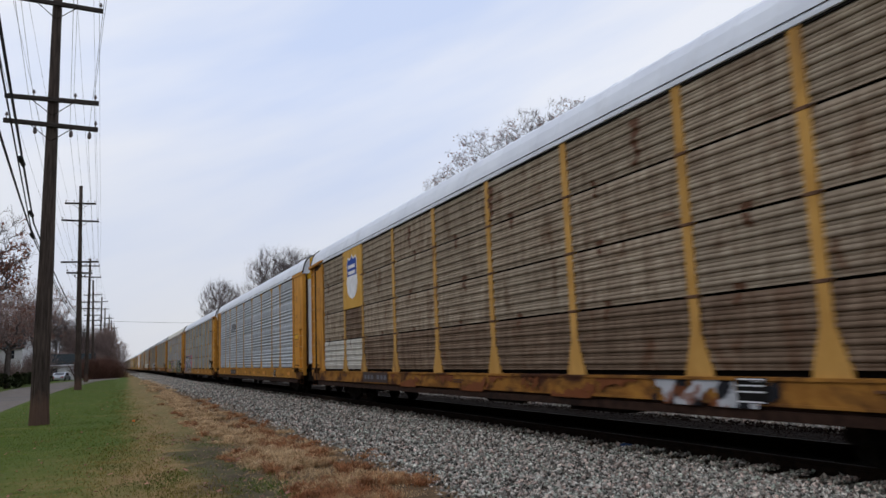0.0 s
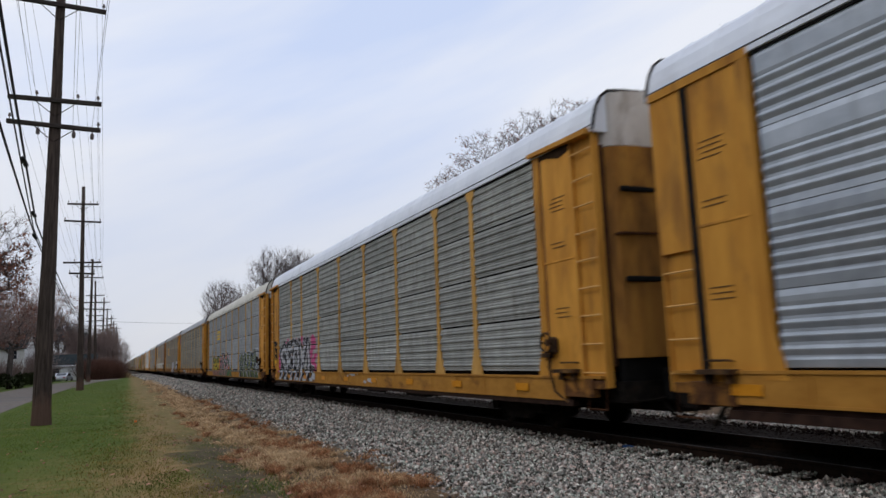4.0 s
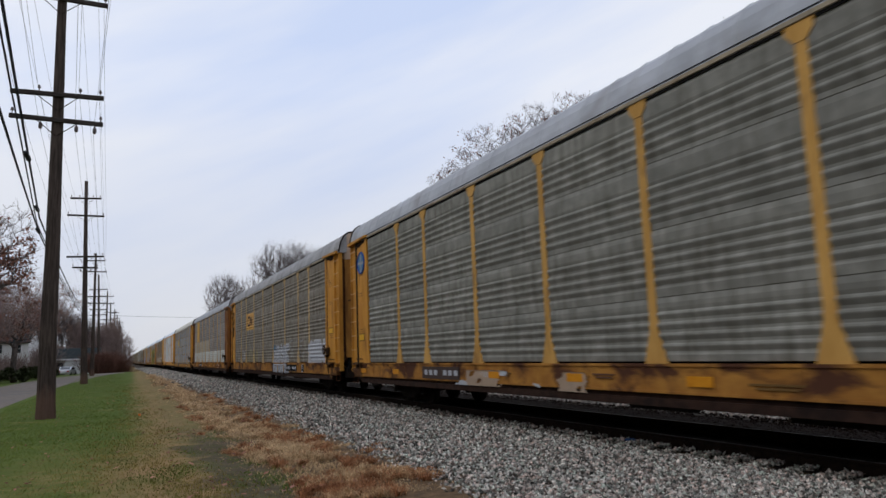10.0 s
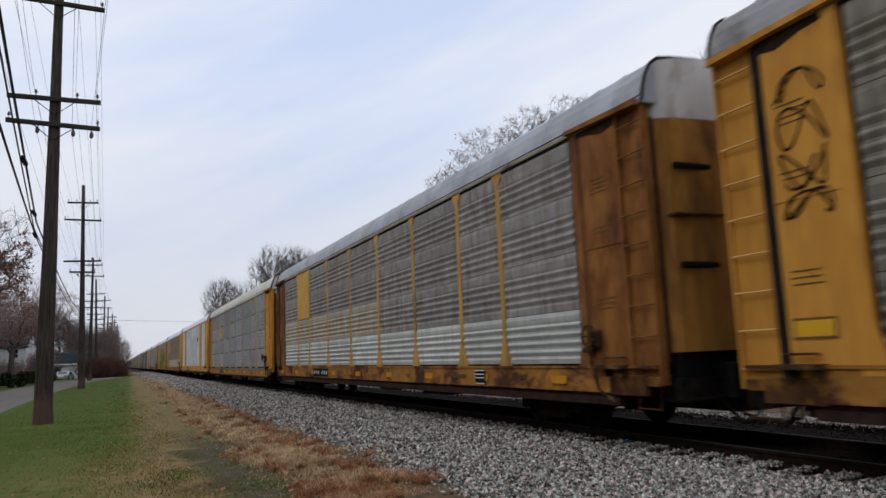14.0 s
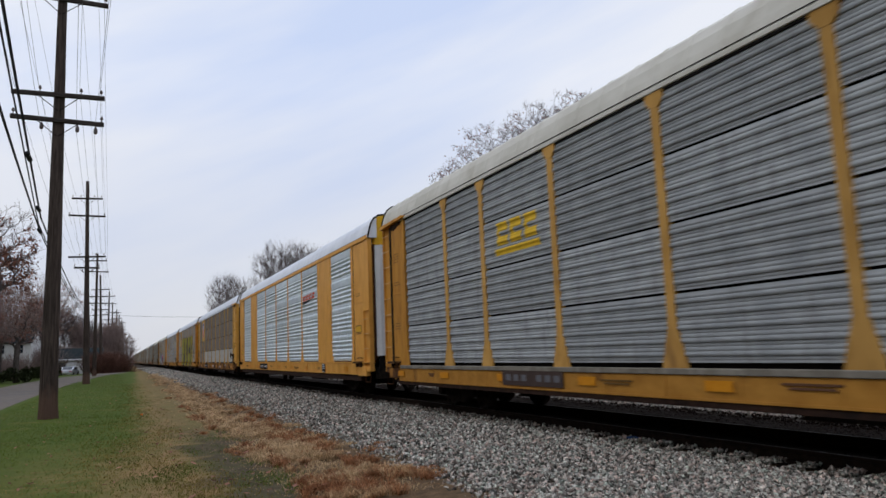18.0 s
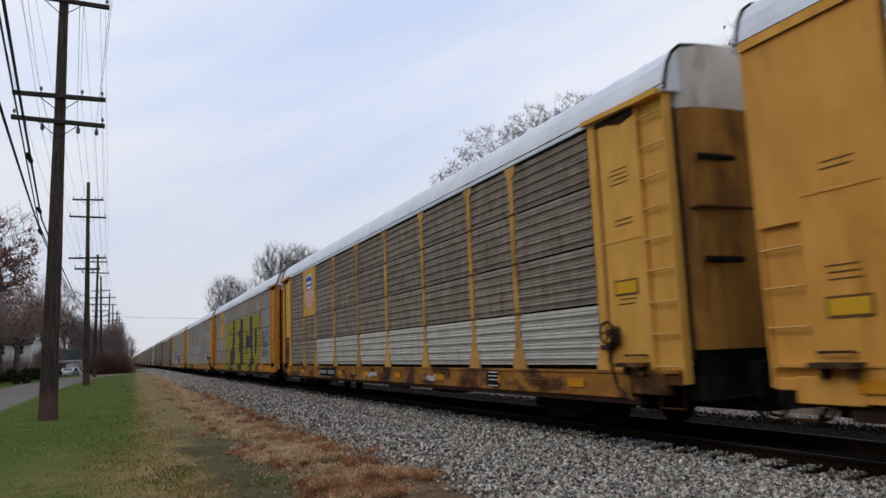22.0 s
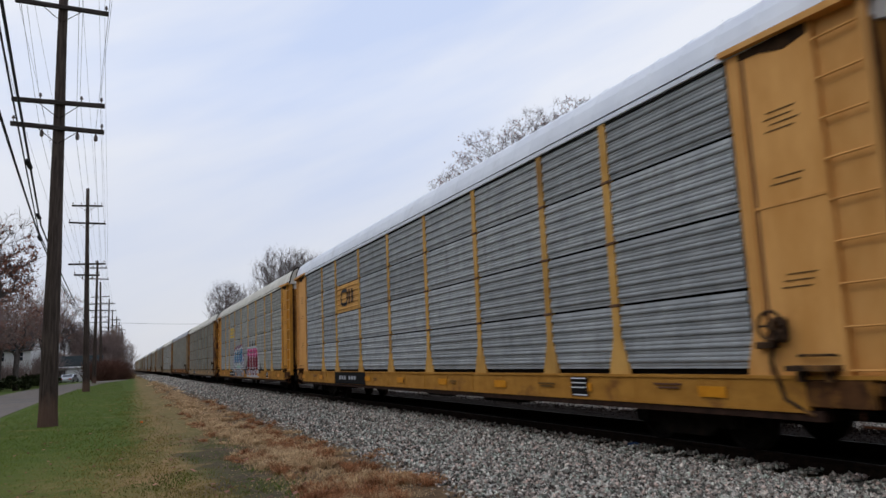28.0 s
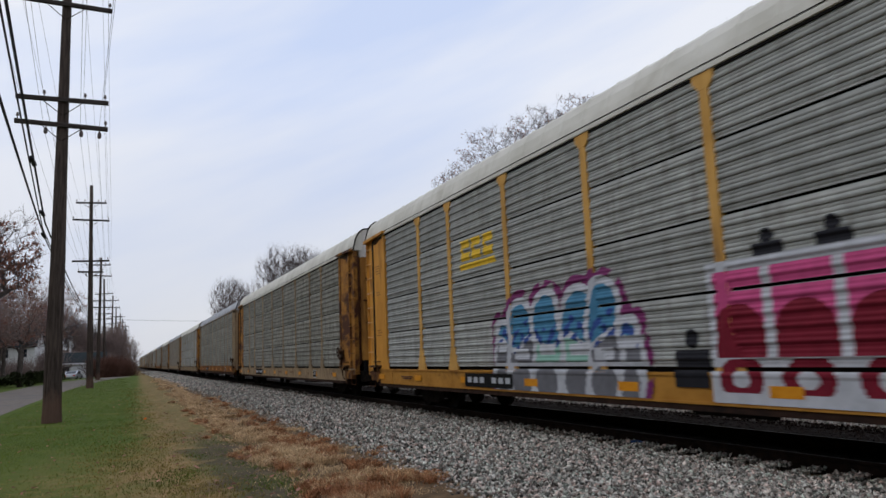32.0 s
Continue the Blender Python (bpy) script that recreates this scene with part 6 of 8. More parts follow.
    tan = mix_rgb(n, l, tuft.outputs[0], tan, (0.098, 0.104, 0.028))
    soil = ramp(n, l, g, [(0.3, (0.040, 0.030, 0.019)), (0.7, (0.110, 0.082, 0.050))])
    soil = mix_rgb(n, l, tuft.outputs[0], soil, (0.066, 0.078, 0.020))
    grit = n.new("ShaderNodeMapRange")
    grit.inputs["From Min"].default_value, grit.inputs["From Max"].default_value = 0.60, 0.68
    l.new(noise_out(n, l, 7, 5, 0.7), grit.inputs["Value"])
    soil = mix_rgb(n, l, grit.outputs[0], soil, (0.17, 0.125, 0.078))
    straw = ramp(n, l, g, [(0.3, (0.052, 0.034, 0.020)), (0.7, (0.17, 0.108, 0.058))])

    def step(a, c):
        f = n.new("ShaderNodeMapRange")
        f.inputs["From Min"].default_value, f.inputs["From Max"].default_value = a, c
        l.new(xs.outputs[0], f.inputs["Value"])
        return f.outputs[0]
    bare = n.new("ShaderNodeMapRange")
    bare.inputs["From Min"].default_value, bare.inputs["From Max"].default_value = 17.0, 10.0
    bare.inputs["To Max"].default_value = 0.65
    l.new(sp.outputs["Y"], bare.inputs["Value"])
    xn = n.new("ShaderNodeMath")
    l.new(xs.outputs[0], xn.inputs[0])
    l.new(bare.outputs[0], xn.inputs[1])
    edge = n.new("ShaderNodeMapRange")
    edge.inputs["From Min"].default_value, edge.inputs["From Max"].default_value = 0.10, 0.95
    l.new(xn.outputs[0], edge.inputs["Value"])
    col = mix_rgb(n, l, edge.outputs[0], green, tan)
    near = n.new("ShaderNodeMapRange")
    near.inputs["From Min"].default_value, near.inputs["From Max"].default_value = 20.0, 15.0
    l.new(sp.outputs["Y"], near.inputs["Value"])
    weedy = n.new("ShaderNodeMapRange")
    weedy.inputs["From Min"].default_value, weedy.inputs["From Max"].default_value = 260.0, 24.0
    weedy.inputs["To Max"].default_value = 0.38
    l.new(sp.outputs["Y"], weedy.inputs["Value"])
    wm = n.new("ShaderNodeMath")
    wm.operation = "MULTIPLY"
    l.new(weedy.outputs[0], wm.inputs[0])
    l.new(step(0.55, 1.25), wm.inputs[1])
    col = mix_rgb(n, l, wm.outputs[0], col, ramp(n, l, g, [(0.3, (0.060, 0.060, 0.020)), (0.7, (0.125, 0.112, 0.042))]))
    mul = n.new("ShaderNodeMath")
    mul.operation = "MULTIPLY"
    l.new(near.outputs[0], mul.inputs[0])
    l.new(step(1.0, 1.35), mul.inputs[1])
    col = mix_rgb(n, l, mul.outputs[0], col, soil)
    col = mix_rgb(n, l, step(1.95, 2.5), col, straw)
    col = mix_rgb(n, l, step(14.5, 16.5), col, green)
    l.new(col, b.inputs["Base Color"])
    b.inputs["Roughness"].default_value, b.inputs["Specular IOR Level"].default_value = 0.95, 0.1
    bump(n, l, b, noise_out(n, l, 22, 6, 0.7), 0.5, 0.03)
    return m


def ground_mesh():
    xs = [-2500, -600, -150, -60, -30, -16, -10, -6, -4, -2] + [-1 + 0.25 * i for i in range(25)] + [5.5, 6, 8, 12, 16, 24, 40, 80, 200, 700, 2500]
    ys = [-800, -200, -60, -20, 0] + [2 + i for i in range(60)] + [65, 72, 80, 90, 105, 125, 150, 190, 250, 350, 600, 1200, 3000]
    vs = [(x, y, hill(x, y) + (0.02 * noise.noise(Vector((x * 1.3, y * 1.3, 0))) if -2 < x < 5 and 0 < y < 62 else 0.0)) for y in ys for x in xs]
    w = len(xs)
    fs = [(j * w + i, j * w + i + 1, (j + 1) * w + i + 1, (j + 1) * w + i) for j in range(len(ys) - 1) for i in range(w - 1)]
    return mesh_of("ground", vs, fs, ground_mat())


ground = tagged(new("ground", ground_mesh()), "green lawn worn to tan dirt and dry grass beside a railway", "ground", kind="structure")


def ballast_mesh():
    prof = [(3.2, -0.12), (3.7, -0.03), (4.6, 0.02), (6.2, 0.035), (7.05, 0.025), (7.4, -0.03), (9.9, -0.03), (11.3, -0.02), (11.7, 0.03), (12.5, 0.03), (14.4, -0.12)]
    ys = [-420, -120, -40, -10] + [i * 0.5 for i in range(0, 90)] + [46, 50, 56, 64, 75, 90, 110, 140, 180, 240, 320, 450, 700, 1200]
    vs = []
    for y in ys:
        for k, (x, z) in enumerate(prof):
            j = 0.25 * noise.noise(Vector((k, y * 0.35, 3))) if k < 2 else 0.0
            vs.append((x + j, y, z + (0.02 * noise.noise(Vector((x * 2, y * 2, 7))) if 0 < k < 10 else 0)))
    w = len(prof)
    fs = [(j * w + i, j * w + i + 1, (j + 1) * w + i + 1, (j + 1) * w + i) for j in range(len(ys) - 1) for i in range(w - 1)]
    return mesh_of("ballast_bed", vs, fs, BALLAST)


# reaches past the sleepers: the train's shade is painted in with the oil
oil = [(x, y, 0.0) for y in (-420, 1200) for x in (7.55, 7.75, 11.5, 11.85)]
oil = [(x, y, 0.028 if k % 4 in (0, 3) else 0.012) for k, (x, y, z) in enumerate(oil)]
tagged(new("oiled_bed", mesh_of("oiled_bed", oil, [(0, 1, 5, 4), (1, 2, 6, 5), (2, 3, 7, 6)], OILED_SHADED_BED)), "ballast under the train, black with oil and painted-in shade", "ballast", kind="structure")
tagged(new("ballast_bed", ballast_mesh()), "grey crushed stone ballast bed under the railway track", "ballast", kind="structure")


def rail_mesh():
    prof = [(-0.075, 0.0), (0.075, 0.0), (0.075, 0.012), (0.012, 0.035), (0.010, 0.130), (0.036, 0.142), (0.037, 0.172), (0.028, 0.180), (-0.028, 0.180),
            (-0.037, 0.172), (-0.036, 0.142), (-0.010, 0.130), (-0.012, 0.035), (-0.075, 0.012)]
    ys = (-420, -120, -20, 20, 80, 200, 500, 1200)
    vs = [(x, y, z) for y in ys for x, z in prof]
    w = len(prof)
    fs = [(j * w + i, j * w + (i + 1) % w, (j + 1) * w + (i + 1) % w, (j + 1) * w + i) for j in range(len(ys) - 1) for i in range(w)]
    return mesh_of("rail", vs, fs, RUSTY_RAIL)


RAIL = rail_mesh()
for sx in (-0.755, 0.755):
    r = new("rail", RAIL)
    r.location = (TRACK_X + sx, 0, RAIL_Z - 0.18)
    tagged(r, "rusty steel rail spiked to wooden sleepers", "rail", "rails of the track")
    head = mesh_of("running_surface", [(-0.022, -420, 0.1805), (0.022, -420, 0.1805), (0.022, 1200, 0.1805), (-0.022, 1200, 0.1805), (-0.022, -420, 0.1835),
                                       (0.022, -420, 0.1835), (0.022, 1200, 0.1835), (-0.022, 1200, 0.1835)],
                   [(0, 1, 5, 4), (1, 2, 6, 5), (2, 3, 7, 6), (3, 0, 4, 7), (4, 5, 6, 7)], RAIL_HEAD)
    part("running_surface", head, RAIL_HEAD, r, "worn steel running surface")

TIE = bpy.data.meshes.new("sleeper")
_bm = boxes((-1.3, 1.3, -0.115, 0.115, -0.17, 0.0), bevel=0.012)
_bm.to_mesh(TIE)
_bm.free()
TIE.materials.append(TIE_WOOD)
rng = random.Random(5)
for i in range(150):
    t = new("sleeper", TIE)
    t.matrix_basis = pose(TRACK_X + rng.uniform(-0.05, 0.05), -8 + i * 0.53, RAIL_Z - 0.178 + rng.uniform(-0.006, 0.003), 0, 0, rng.uniform(-0.8, 0.8))
    tagged(t, "dark creosoted wooden railway sleeper set in ballast", "sleeper", "sleepers of the track")
far_ties = [(x, y, z) for k in range(600) for x in (TRACK_X - 1.3, TRACK_X + 1.3) for y in (71.5 + k * 0.53 - 0.115, 71.5 + k * 0.53 + 0.115) for z in (-0.17, 0.005)]
far_faces = [tuple(8 * k + i for i in f) for k in range(600) for f in ((0, 1, 3, 2), (4, 6, 7, 5), (0, 4, 5, 1), (2, 3, 7, 6), (1, 5, 7, 3))]
tagged(new("far_sleepers", mesh_of("far_sleepers", far_ties, far_faces, TIE_WOOD)), "row of dark wooden sleepers far down the track", "sleepers", kind="stuff")

NEAR_EDGE = ((-4.2, -80), (-4.2, 50), (-3.7, 70), (-2.5, 95), (-0.8, 114), (1.0, 121))
FAR_EDGE = ((-8.7, -80), (-8.8, 60), (-8.5, 82), (-6.8, 106), (-3.1, 123.5), (0.5, 128))
vs = [(x, y, z) for e in (NEAR_EDGE, FAR_EDGE) for x, y in e for z in (-0.10, 0.012)]
fs = []
for i in range(5):
    a, b, c, d = 2 * i, 2 * i + 2, 12 + 2 * i, 14 + 2 * i
    fs += [(a + 1, b + 1, d + 1, c + 1), (a, b, b + 1, a + 1), (c, c + 1, d + 1, d)]
road = tagged(new("road", mesh_of("road", vs, fs, ASPHALT)), "worn grey asphalt road beside the lawn", "road", kind="structure")

# ---- utility poles and wires ----
POLE_PLACES = ((0.3, -16.0, 0.0), (-2.03, 25.6, 0.15), (-2.55, 65.3, -1.0), (-3.2, 105, 0.2), (-3.0, 131, -1.5), (-2.6, 162, 0.3), (-2.1, 192, -0.4),
               (-1.5, 217, 0.3), (-0.9, 242, 0.0), (-0.3, 270, 0.4), (0.2, 300, -0.3))
ARMS = ((15.0, 2.3), (13.55, 2.75), (10.25, 2.68), (9.40, 2.68))


def crossarm_bm(length):
    return boxes((-length / 2, length / 2, -0.06, 0.06, -0.07, 0.07), bevel=0.012)


def insulator_bm():
    bm = bmesh.new()
    tube(bm, [(0, 0, 0.06), (0, 0, 0.16), (0, 0, 0.17), (0, 0, 0.21), (0, 0, 0.22), (0, 0, 0.27)], [0.014, 0.014, 0.05, 0.05, 0.035, 0.03], 8)
    return bm


def hanger_bm():
    bm = bmesh.new()
    tube(bm, [(0, 0, -0.06), (0, 0, -0.16)], 0.02, 6)
    tube(bm, [(0, 0, -0.14), (0, 0, -0.20), (0.0, 0, -0.30), (0, 0, -0.34)], [0.045, 0.06, 0.06, 0.03], 8)
    return bm


def utility_pole(x, y, lean, arms, top):
    p = new("utility_pole")
    tagged(p, "tall weathered wooden utility pole with crossarms on the lawn", "utility pole", "utility poles along the road")
    bm = bmesh.new()
    hs = (-0.3, 0.0, 0.5, 2.5, 5.0, 7.5, 10.0, 12.5, top)
    rs = (0.30, 0.29, 0.265, 0.24, 0.215, 0.19, 0.165, 0.145, 0.13)
    rg = random.Random(int(y * 7))
    tube(bm, [(0.012 * rg.uniform(-1, 1), 0.012 * rg.uniform(-1, 1), h) for h in hs], list(rs), 16)
    for f in bm.faces:
        f.smooth = True
    part("shaft", bm, POLE_WOOD, p)
    for k, (z, ln) in enumerate(arms):
        arm = part("crossarm", crossarm_bm(ln), ARM_WOOD, p)
        r = 0.165 if z < 12 else 0.14
        arm.matrix_basis = pose(0.0, -r - 0.05, z, 0, 1.2 if k % 2 else -0.8, 0)
        brace = bmesh.new()
        for s in (-1, 1):
            tube(brace, [(s * 0.62, -0.07, -0.05), (s * 0.02, 0.0, -0.52)], 0.014, 4)
        part("brace", brace, DARK_STEEL, arm)
        for off in (-0.46, -0.2, 0.24, 0.46) if k in (0, 2) else (-0.47, 0.47):
            if k == 2 and off == -0.46:
                continue
            ins = part("insulator", insulator_bm(), PORCELAIN, arm)
            ins.location = (off * ln, 0, 0)
        if k == 3:
            for off in (-0.17, 0.21, 0.41):
                h = part("hanging_insulator", hanger_bm(), PORCELAIN, arm)
                h.location = (off * ln, 0, 0)
    p.matrix_basis = pose(x, y, 0, 0, lean, 0)
    return p


for i, (x, y, lean) in enumerate(POLE_PLACES):
    if i in (0, 1):
        utility_pole(x, y, lean, ARMS, 15.6)
    elif i == 2:
        utility_pole(x, y, lean, ((15.1, 2.3), (13.65, 2.75), (10.25, 2.75), (9.35, 1.9)), 16.6)
    else:
        utility_pole(x, y, lean, ARMS if i % 2 else ARMS[1:], 16.0)

# small dark transformer can and cable splices
WIRE_SETS = [(-1.24, 10.47, 0.0045), (-0.55, 10.47, 0.0045), (0.62, 10.47, 0.0045), (1.22, 10.47, 0.0045), (-1.28, 13.75, 0.005), (1.28, 13.75, 0.005),
             (-0.45, 9.1, 0.0045), (0.55, 9.1, 0.0045), (1.08, 9.08, 0.0045), (-1.1, 15.2, 0.005), (0.5, 15.2, 0.005), (1.05, 15.2, 0.005),
             (-0.36, 6.20, 0.024), (-0.42, 6.02, 0.016), (-0.34, 5.70, 0.020)]


def span_bm(a, b, sag, r, n=14):
    bm = bmesh.new()
    pts = []
    for i in range(n + 1):
        t = i / n
        p = Vector(a).lerp(Vector(b), t)
        pts.append(p - Vector((0, 0, 4 * sag * t * (1 - t))))
    tube(bm, pts, r, 4, False)
    return bm


for k, (dx, z, r) in enumerate(WIRE_SETS):
    cable = new("overhead_wire")
    tagged(cable, "thick black overhead telephone cable" if r > 0.012 else "thin black overhead power wire strung between poles", "overhead wire",
           "overhead wires on the poles")
    for i in range(7):
        (xa, ya, la), (xb, yb, lb) = POLE_PLACES[i], POLE_PLACES[i + 1]
        sag = 0.55 if r < 0.012 else 0.30
        za = z if i or r < 0.012 else (8.0 if z > 6 else 4.7)
        part("span", span_bm((xa + dx, ya - 0.2, za), (xb + dx, yb - 0.2, z), sag, r if i < 2 else r * 1.3), WIRE, cable)
for y, z, dx in ((17.5, 6.02, -0.33), (23.4, 6.12, -0.36), (24.6, 5.70, -0.36)):
    bm = bmesh.new()
    tube(bm, [(0, -0.35, 0), (0, -0.28, 0), (0, 0.28, 0), (0, 0.35, 0)], [0.02, 0.055, 0.055, 0.02], 8)
    s = tagged(part("cable_splice", bm, WIRE, None), "black splice case hanging on the telephone cable", "splice case", "splice cases on the cable")
    s.location = (-2.03 + dx + 0.054 * (25.6 - y), y, z + 0.02 * (25.6 - y) - 0.06)

far_pole = utility_pole(44.0, 150.0, 0.0, ARMS[1:2], 12.0)
tagged(far_pole, "distant wooden pole holding a wire across the track", "utility pole")
cross = tagged(new("crossing_wire"), "black wire strung across the railway far down the line", "overhead wire")
part("span", span_bm((-3.0, 131, 9.4), (44.0, 150, 11.0), 0.9, 0.02, 20), WIRE, cross)

# ---- house, garage, parked car ----


def clapboards(y, x0, x1, z0, z1, step=0.2):
    bm = bmesh.new()
    z = z0
    while z < z1 - 0.02:
        zt = min(z + step, z1)
        box(bm, x0, x1, y - 0.03, y, z, zt - 0.012)
        z += step
    return bm


GARAGE_WHITE = rough_mat("bright_white_enamel", (0.80, 0.80, 0.79), (0.86, 0.86, 0.85), 2, 0.5, bump_s=0.05)


def garage():
    g = new("garage")
    tagged(g, "low white garage with a dark shingle roof", "garage")
    part("wall", boxes((-2.6, 4.0, 0.0, 6.0, 0.0, 2.65)), HOUSE_WHITE, g)
    part("siding", clapboards(0.0, -2.6, 4.0, 0.25, 2.6), HOUSE_WHITE, g)
    part("roof", prism([(-0.5, 2.55), (6.5, 2.55), (6.5, 2.70), (3.0, 4.5), (-0.5, 2.70)], -3.0, 4.4), SHINGLE, g)
    part("fascia", boxes((-3.02, 4.42, -0.56, -0.5, 2.52, 2.74)), GARAGE_WHITE, g, "white fascia board")
    d = part("garage_door", boxes((-0.9, 3.3, -0.06, -0.03, 0.3, 2.3)), GARAGE_WHITE, g, "white sectional garage door")
    for k in range(4):
        part("door_panel", boxes((-0.82, 3.22, -0.075, -0.06, 0.34 + k * 0.46, 0.74 + k * 0.46)), GARAGE_WHITE, d)
    # dark panel put in for the shaded left part of the front
    part("shaded_opening", boxes((-2.5, -1.1, -0.05, -0.031, 0.3, 2.2)), PANE, g, "dark panel for the shaded left of the wall")
    return g


garage().matrix_basis = pose(-7.1, 132, -0.3, 0, 0, 2)


def house(w, dpt, h, ridge, label):
    g = new("house")
    tagged(g, label, "house")
    part("wall", boxes((-w / 2, w / 2, 0.0, dpt, 0.0, h)), HOUSE_WHITE, g)
    part("siding", clapboards(0.0, -w / 2, w / 2, 0.4, h), HOUSE_WHITE, g)
    part("gable", prism([(0.0, h), (dpt, h), (dpt / 2, ridge)], -w / 2, w / 2), HOUSE_WHITE, g)
    bm = prism([(-0.4, h - 0.15), (dpt / 2, ridge + 0.12), (dpt + 0.4, h - 0.15), (dpt + 0.4, h), (dpt / 2, ridge + 0.3), (-0.4, h)], -w / 2 - 0.3, w / 2 + 0.3)
    part("roof", bm, SHINGLE, g)
    part("foundation", boxes((-w / 2 - 0.02, w / 2 + 0.02, -0.04, dpt, -0.1, 0.4)), ASPHALT, g)
    for x in (-w * 0.28, w * 0.05, w * 0.33):
        for z in (1.0, 3.6):
            if z + 1.3 < h:
                win = part("window", boxes((x - 0.5, x + 0.5, -0.05, -0.031, z, z + 1.25)), PANE, g, "dark glass window")
                part("window_frame", boxes((x - 0.58, x - 0.5, -0.07, -0.03, z - 0.08, z + 1.33), (x + 0.5, x + 0.58, -0.07, -0.03, z - 0.08, z + 1.33),
                                           (x - 0.5, x + 0.5, -0.07, -0.03, z + 1.25, z + 1.33), (x - 0.5, x + 0.5, -0.07, -0.03, z - 0.08, z),
                                           (x - 0.5, x + 0.5, -0.065, -0.03, z + 0.6, z + 0.65)), HOUSE_WHITE, win)
    return g


house(9, 7, 5.2, 8.2, "two-storey white clapboard house behind bare trees").matrix_basis = pose(-17.2, 128, 0, 0, 0, -6)
house(8, 7, 5.4, 8.0, "white clapboard house beside the road").matrix_basis = pose(-17.5, 84, 0, 0, 0, 4)

CAR_PAINT = rough_mat("silver_car_paint", (0.42, 0.43, 0.45), (0.50, 0.51, 0.53), 2, 0.3, metal=0.5, bump_s=0, spec=0.5)
TYRE = rough_mat("black_rubber", (0.012, 0.012, 0.012), (0.022, 0.022, 0.022), 8, 0.9, bump_s=0.2)
LAMP_RED = rough_mat("red_lamp_plastic", (0.25, 0.015, 0.012), (0.32, 0.02, 0.015), 5, 0.3, bump_s=0)


def parked_car():
    c = new("parked_car")
    tagged(c, "silver parked saloon car in front of the garage", "car")
    side = [(-2.2, 0.35), (2.2, 0.35), (2.25, 0.65), (2.1, 0.85), (1.15, 0.95), (0.45, 1.42), (-0.85, 1.45), (-1.55, 1.02), (-2.15, 0.95), (-2.25, 0.6)]
    bm = prism(side, -0.86, 0.86)
    bmesh.ops.bevel(bm, geom=bm.edges[:], offset=0.07, segments=2, affect="EDGES", profile=0.6)
    body = part("body", bm, CAR_PAINT, c)
    for s in (-1, 1):
        part("side_window", prism([(0.95, 0.98), (0.40, 1.34), (-0.80, 1.37), (-1.35, 1.03)], s * 0.872, s * 0.85), PANE, body)
    part("windscreen", boxes((-0.68, 0.68, -0.02, 0.02, -0.28, 0.28)), PANE, body).matrix_basis = pose(0, 0.83, 1.2, 55, 0, 0)
    part("rear_window", boxes((-0.66, 0.66, -0.02, 0.02, -0.3, 0.3)), PANE, body).matrix_basis = pose(0, -1.23, 1.25, -58, 0, 0)
    for s in (-1, 1):
        part("tail_light", boxes((s * 0.62 - 0.18, s * 0.62 + 0.18, -2.27, -2.2, 0.68, 0.86)), LAMP_RED, c)
        part("headlight", boxes((s * 0.62 - 0.18, s * 0.62 + 0.18, 2.16, 2.25, 0.66, 0.82)), PORCELAIN, c)
    for x in (-0.82, 0.82):
        for y in (-1.35, 1.4):
            bm = bmesh.new()
            tube(bm, [(x - 0.1, y, 0.32), (x + 0.1, y, 0.32)], 0.32, 18)
            wheel = part("wheel", bm, TYRE, c)
            bm = bmesh.new()
            tube(bm, [(x - 0.11, y, 0.32), (x + 0.11, y, 0.32)], 0.19, 12)
            part("rim", bm, BRIGHT_STEEL, wheel)
    return c


parked_car().matrix_basis = pose(-7.25, 126, -0.2, 0, 0, -10)

# ---- trees and shrubs ----


def ring_tube(V, F, pts, radii, sides):
    """Adds a thin tapered tube to the lists V (corners) and F (triangles)."""
    base = len(V)
    n = len(pts)
    for i in range(n):
        d = pts[min(i + 1, n - 1)] - pts[max(i - 1, 0)]
        d = d / (np.linalg.norm(d) + 1e-9)
        a = np.cross(d, (0.31, 0.17, 0.93) if abs(d[2]) < 0.9 else (1.0, 0.0, 0.0))
        a /= np.linalg.norm(a) + 1e-9
        b = np.cross(d, a)
        for k in range(sides):
            t = 2 * math.pi * k / sides
            V.append(pts[i] + radii[i] * (math.cos(t) * a + math.sin(t) * b))
    for i in range(n - 1):
        for k in range(sides):
            p, q = base + i * sides + k, base + i * sides + (k + 1) % sides
            F.append((p, q, q + sides))
            F.append((p, q + sides, p + sides))


def leaf_mesh(rg, tips, per, size, where=None):
    V, F = [], []
    for t in tips:
        if where and not where(t):
            continue
        for _ in range(per):
            if rg.random() < 0.35:
                continue
            c = t + np.array([rg.gauss(0, 0.16), rg.gauss(0, 0.16), rg.gauss(-0.05, 0.14)])
            a = np.array([rg.gauss(0, 1), rg.gauss(0, 1), rg.gauss(0, 1)])
            a /= np.linalg.norm(a) + 1e-9
            b = np.cross(a, (0.2, 0.4, 0.9))
            b /= np.linalg.norm(b) + 1e-9
            s = size * rg.uniform(0.6, 1.3)
            n = len(V)
            V += [c - a * s, c + b * s * 0.45 + (0, 0, 0.1 * s), c + a * s, c - b * s * 0.45]
            F += [(n, n + 1, n + 2), (n, n + 2, n + 3)]
    return V, F


def out_way(p, c):
    """The way from a crown's foot outwards."""
    d = p - c
    return d / (np.linalg.norm(d) + 1e-9)


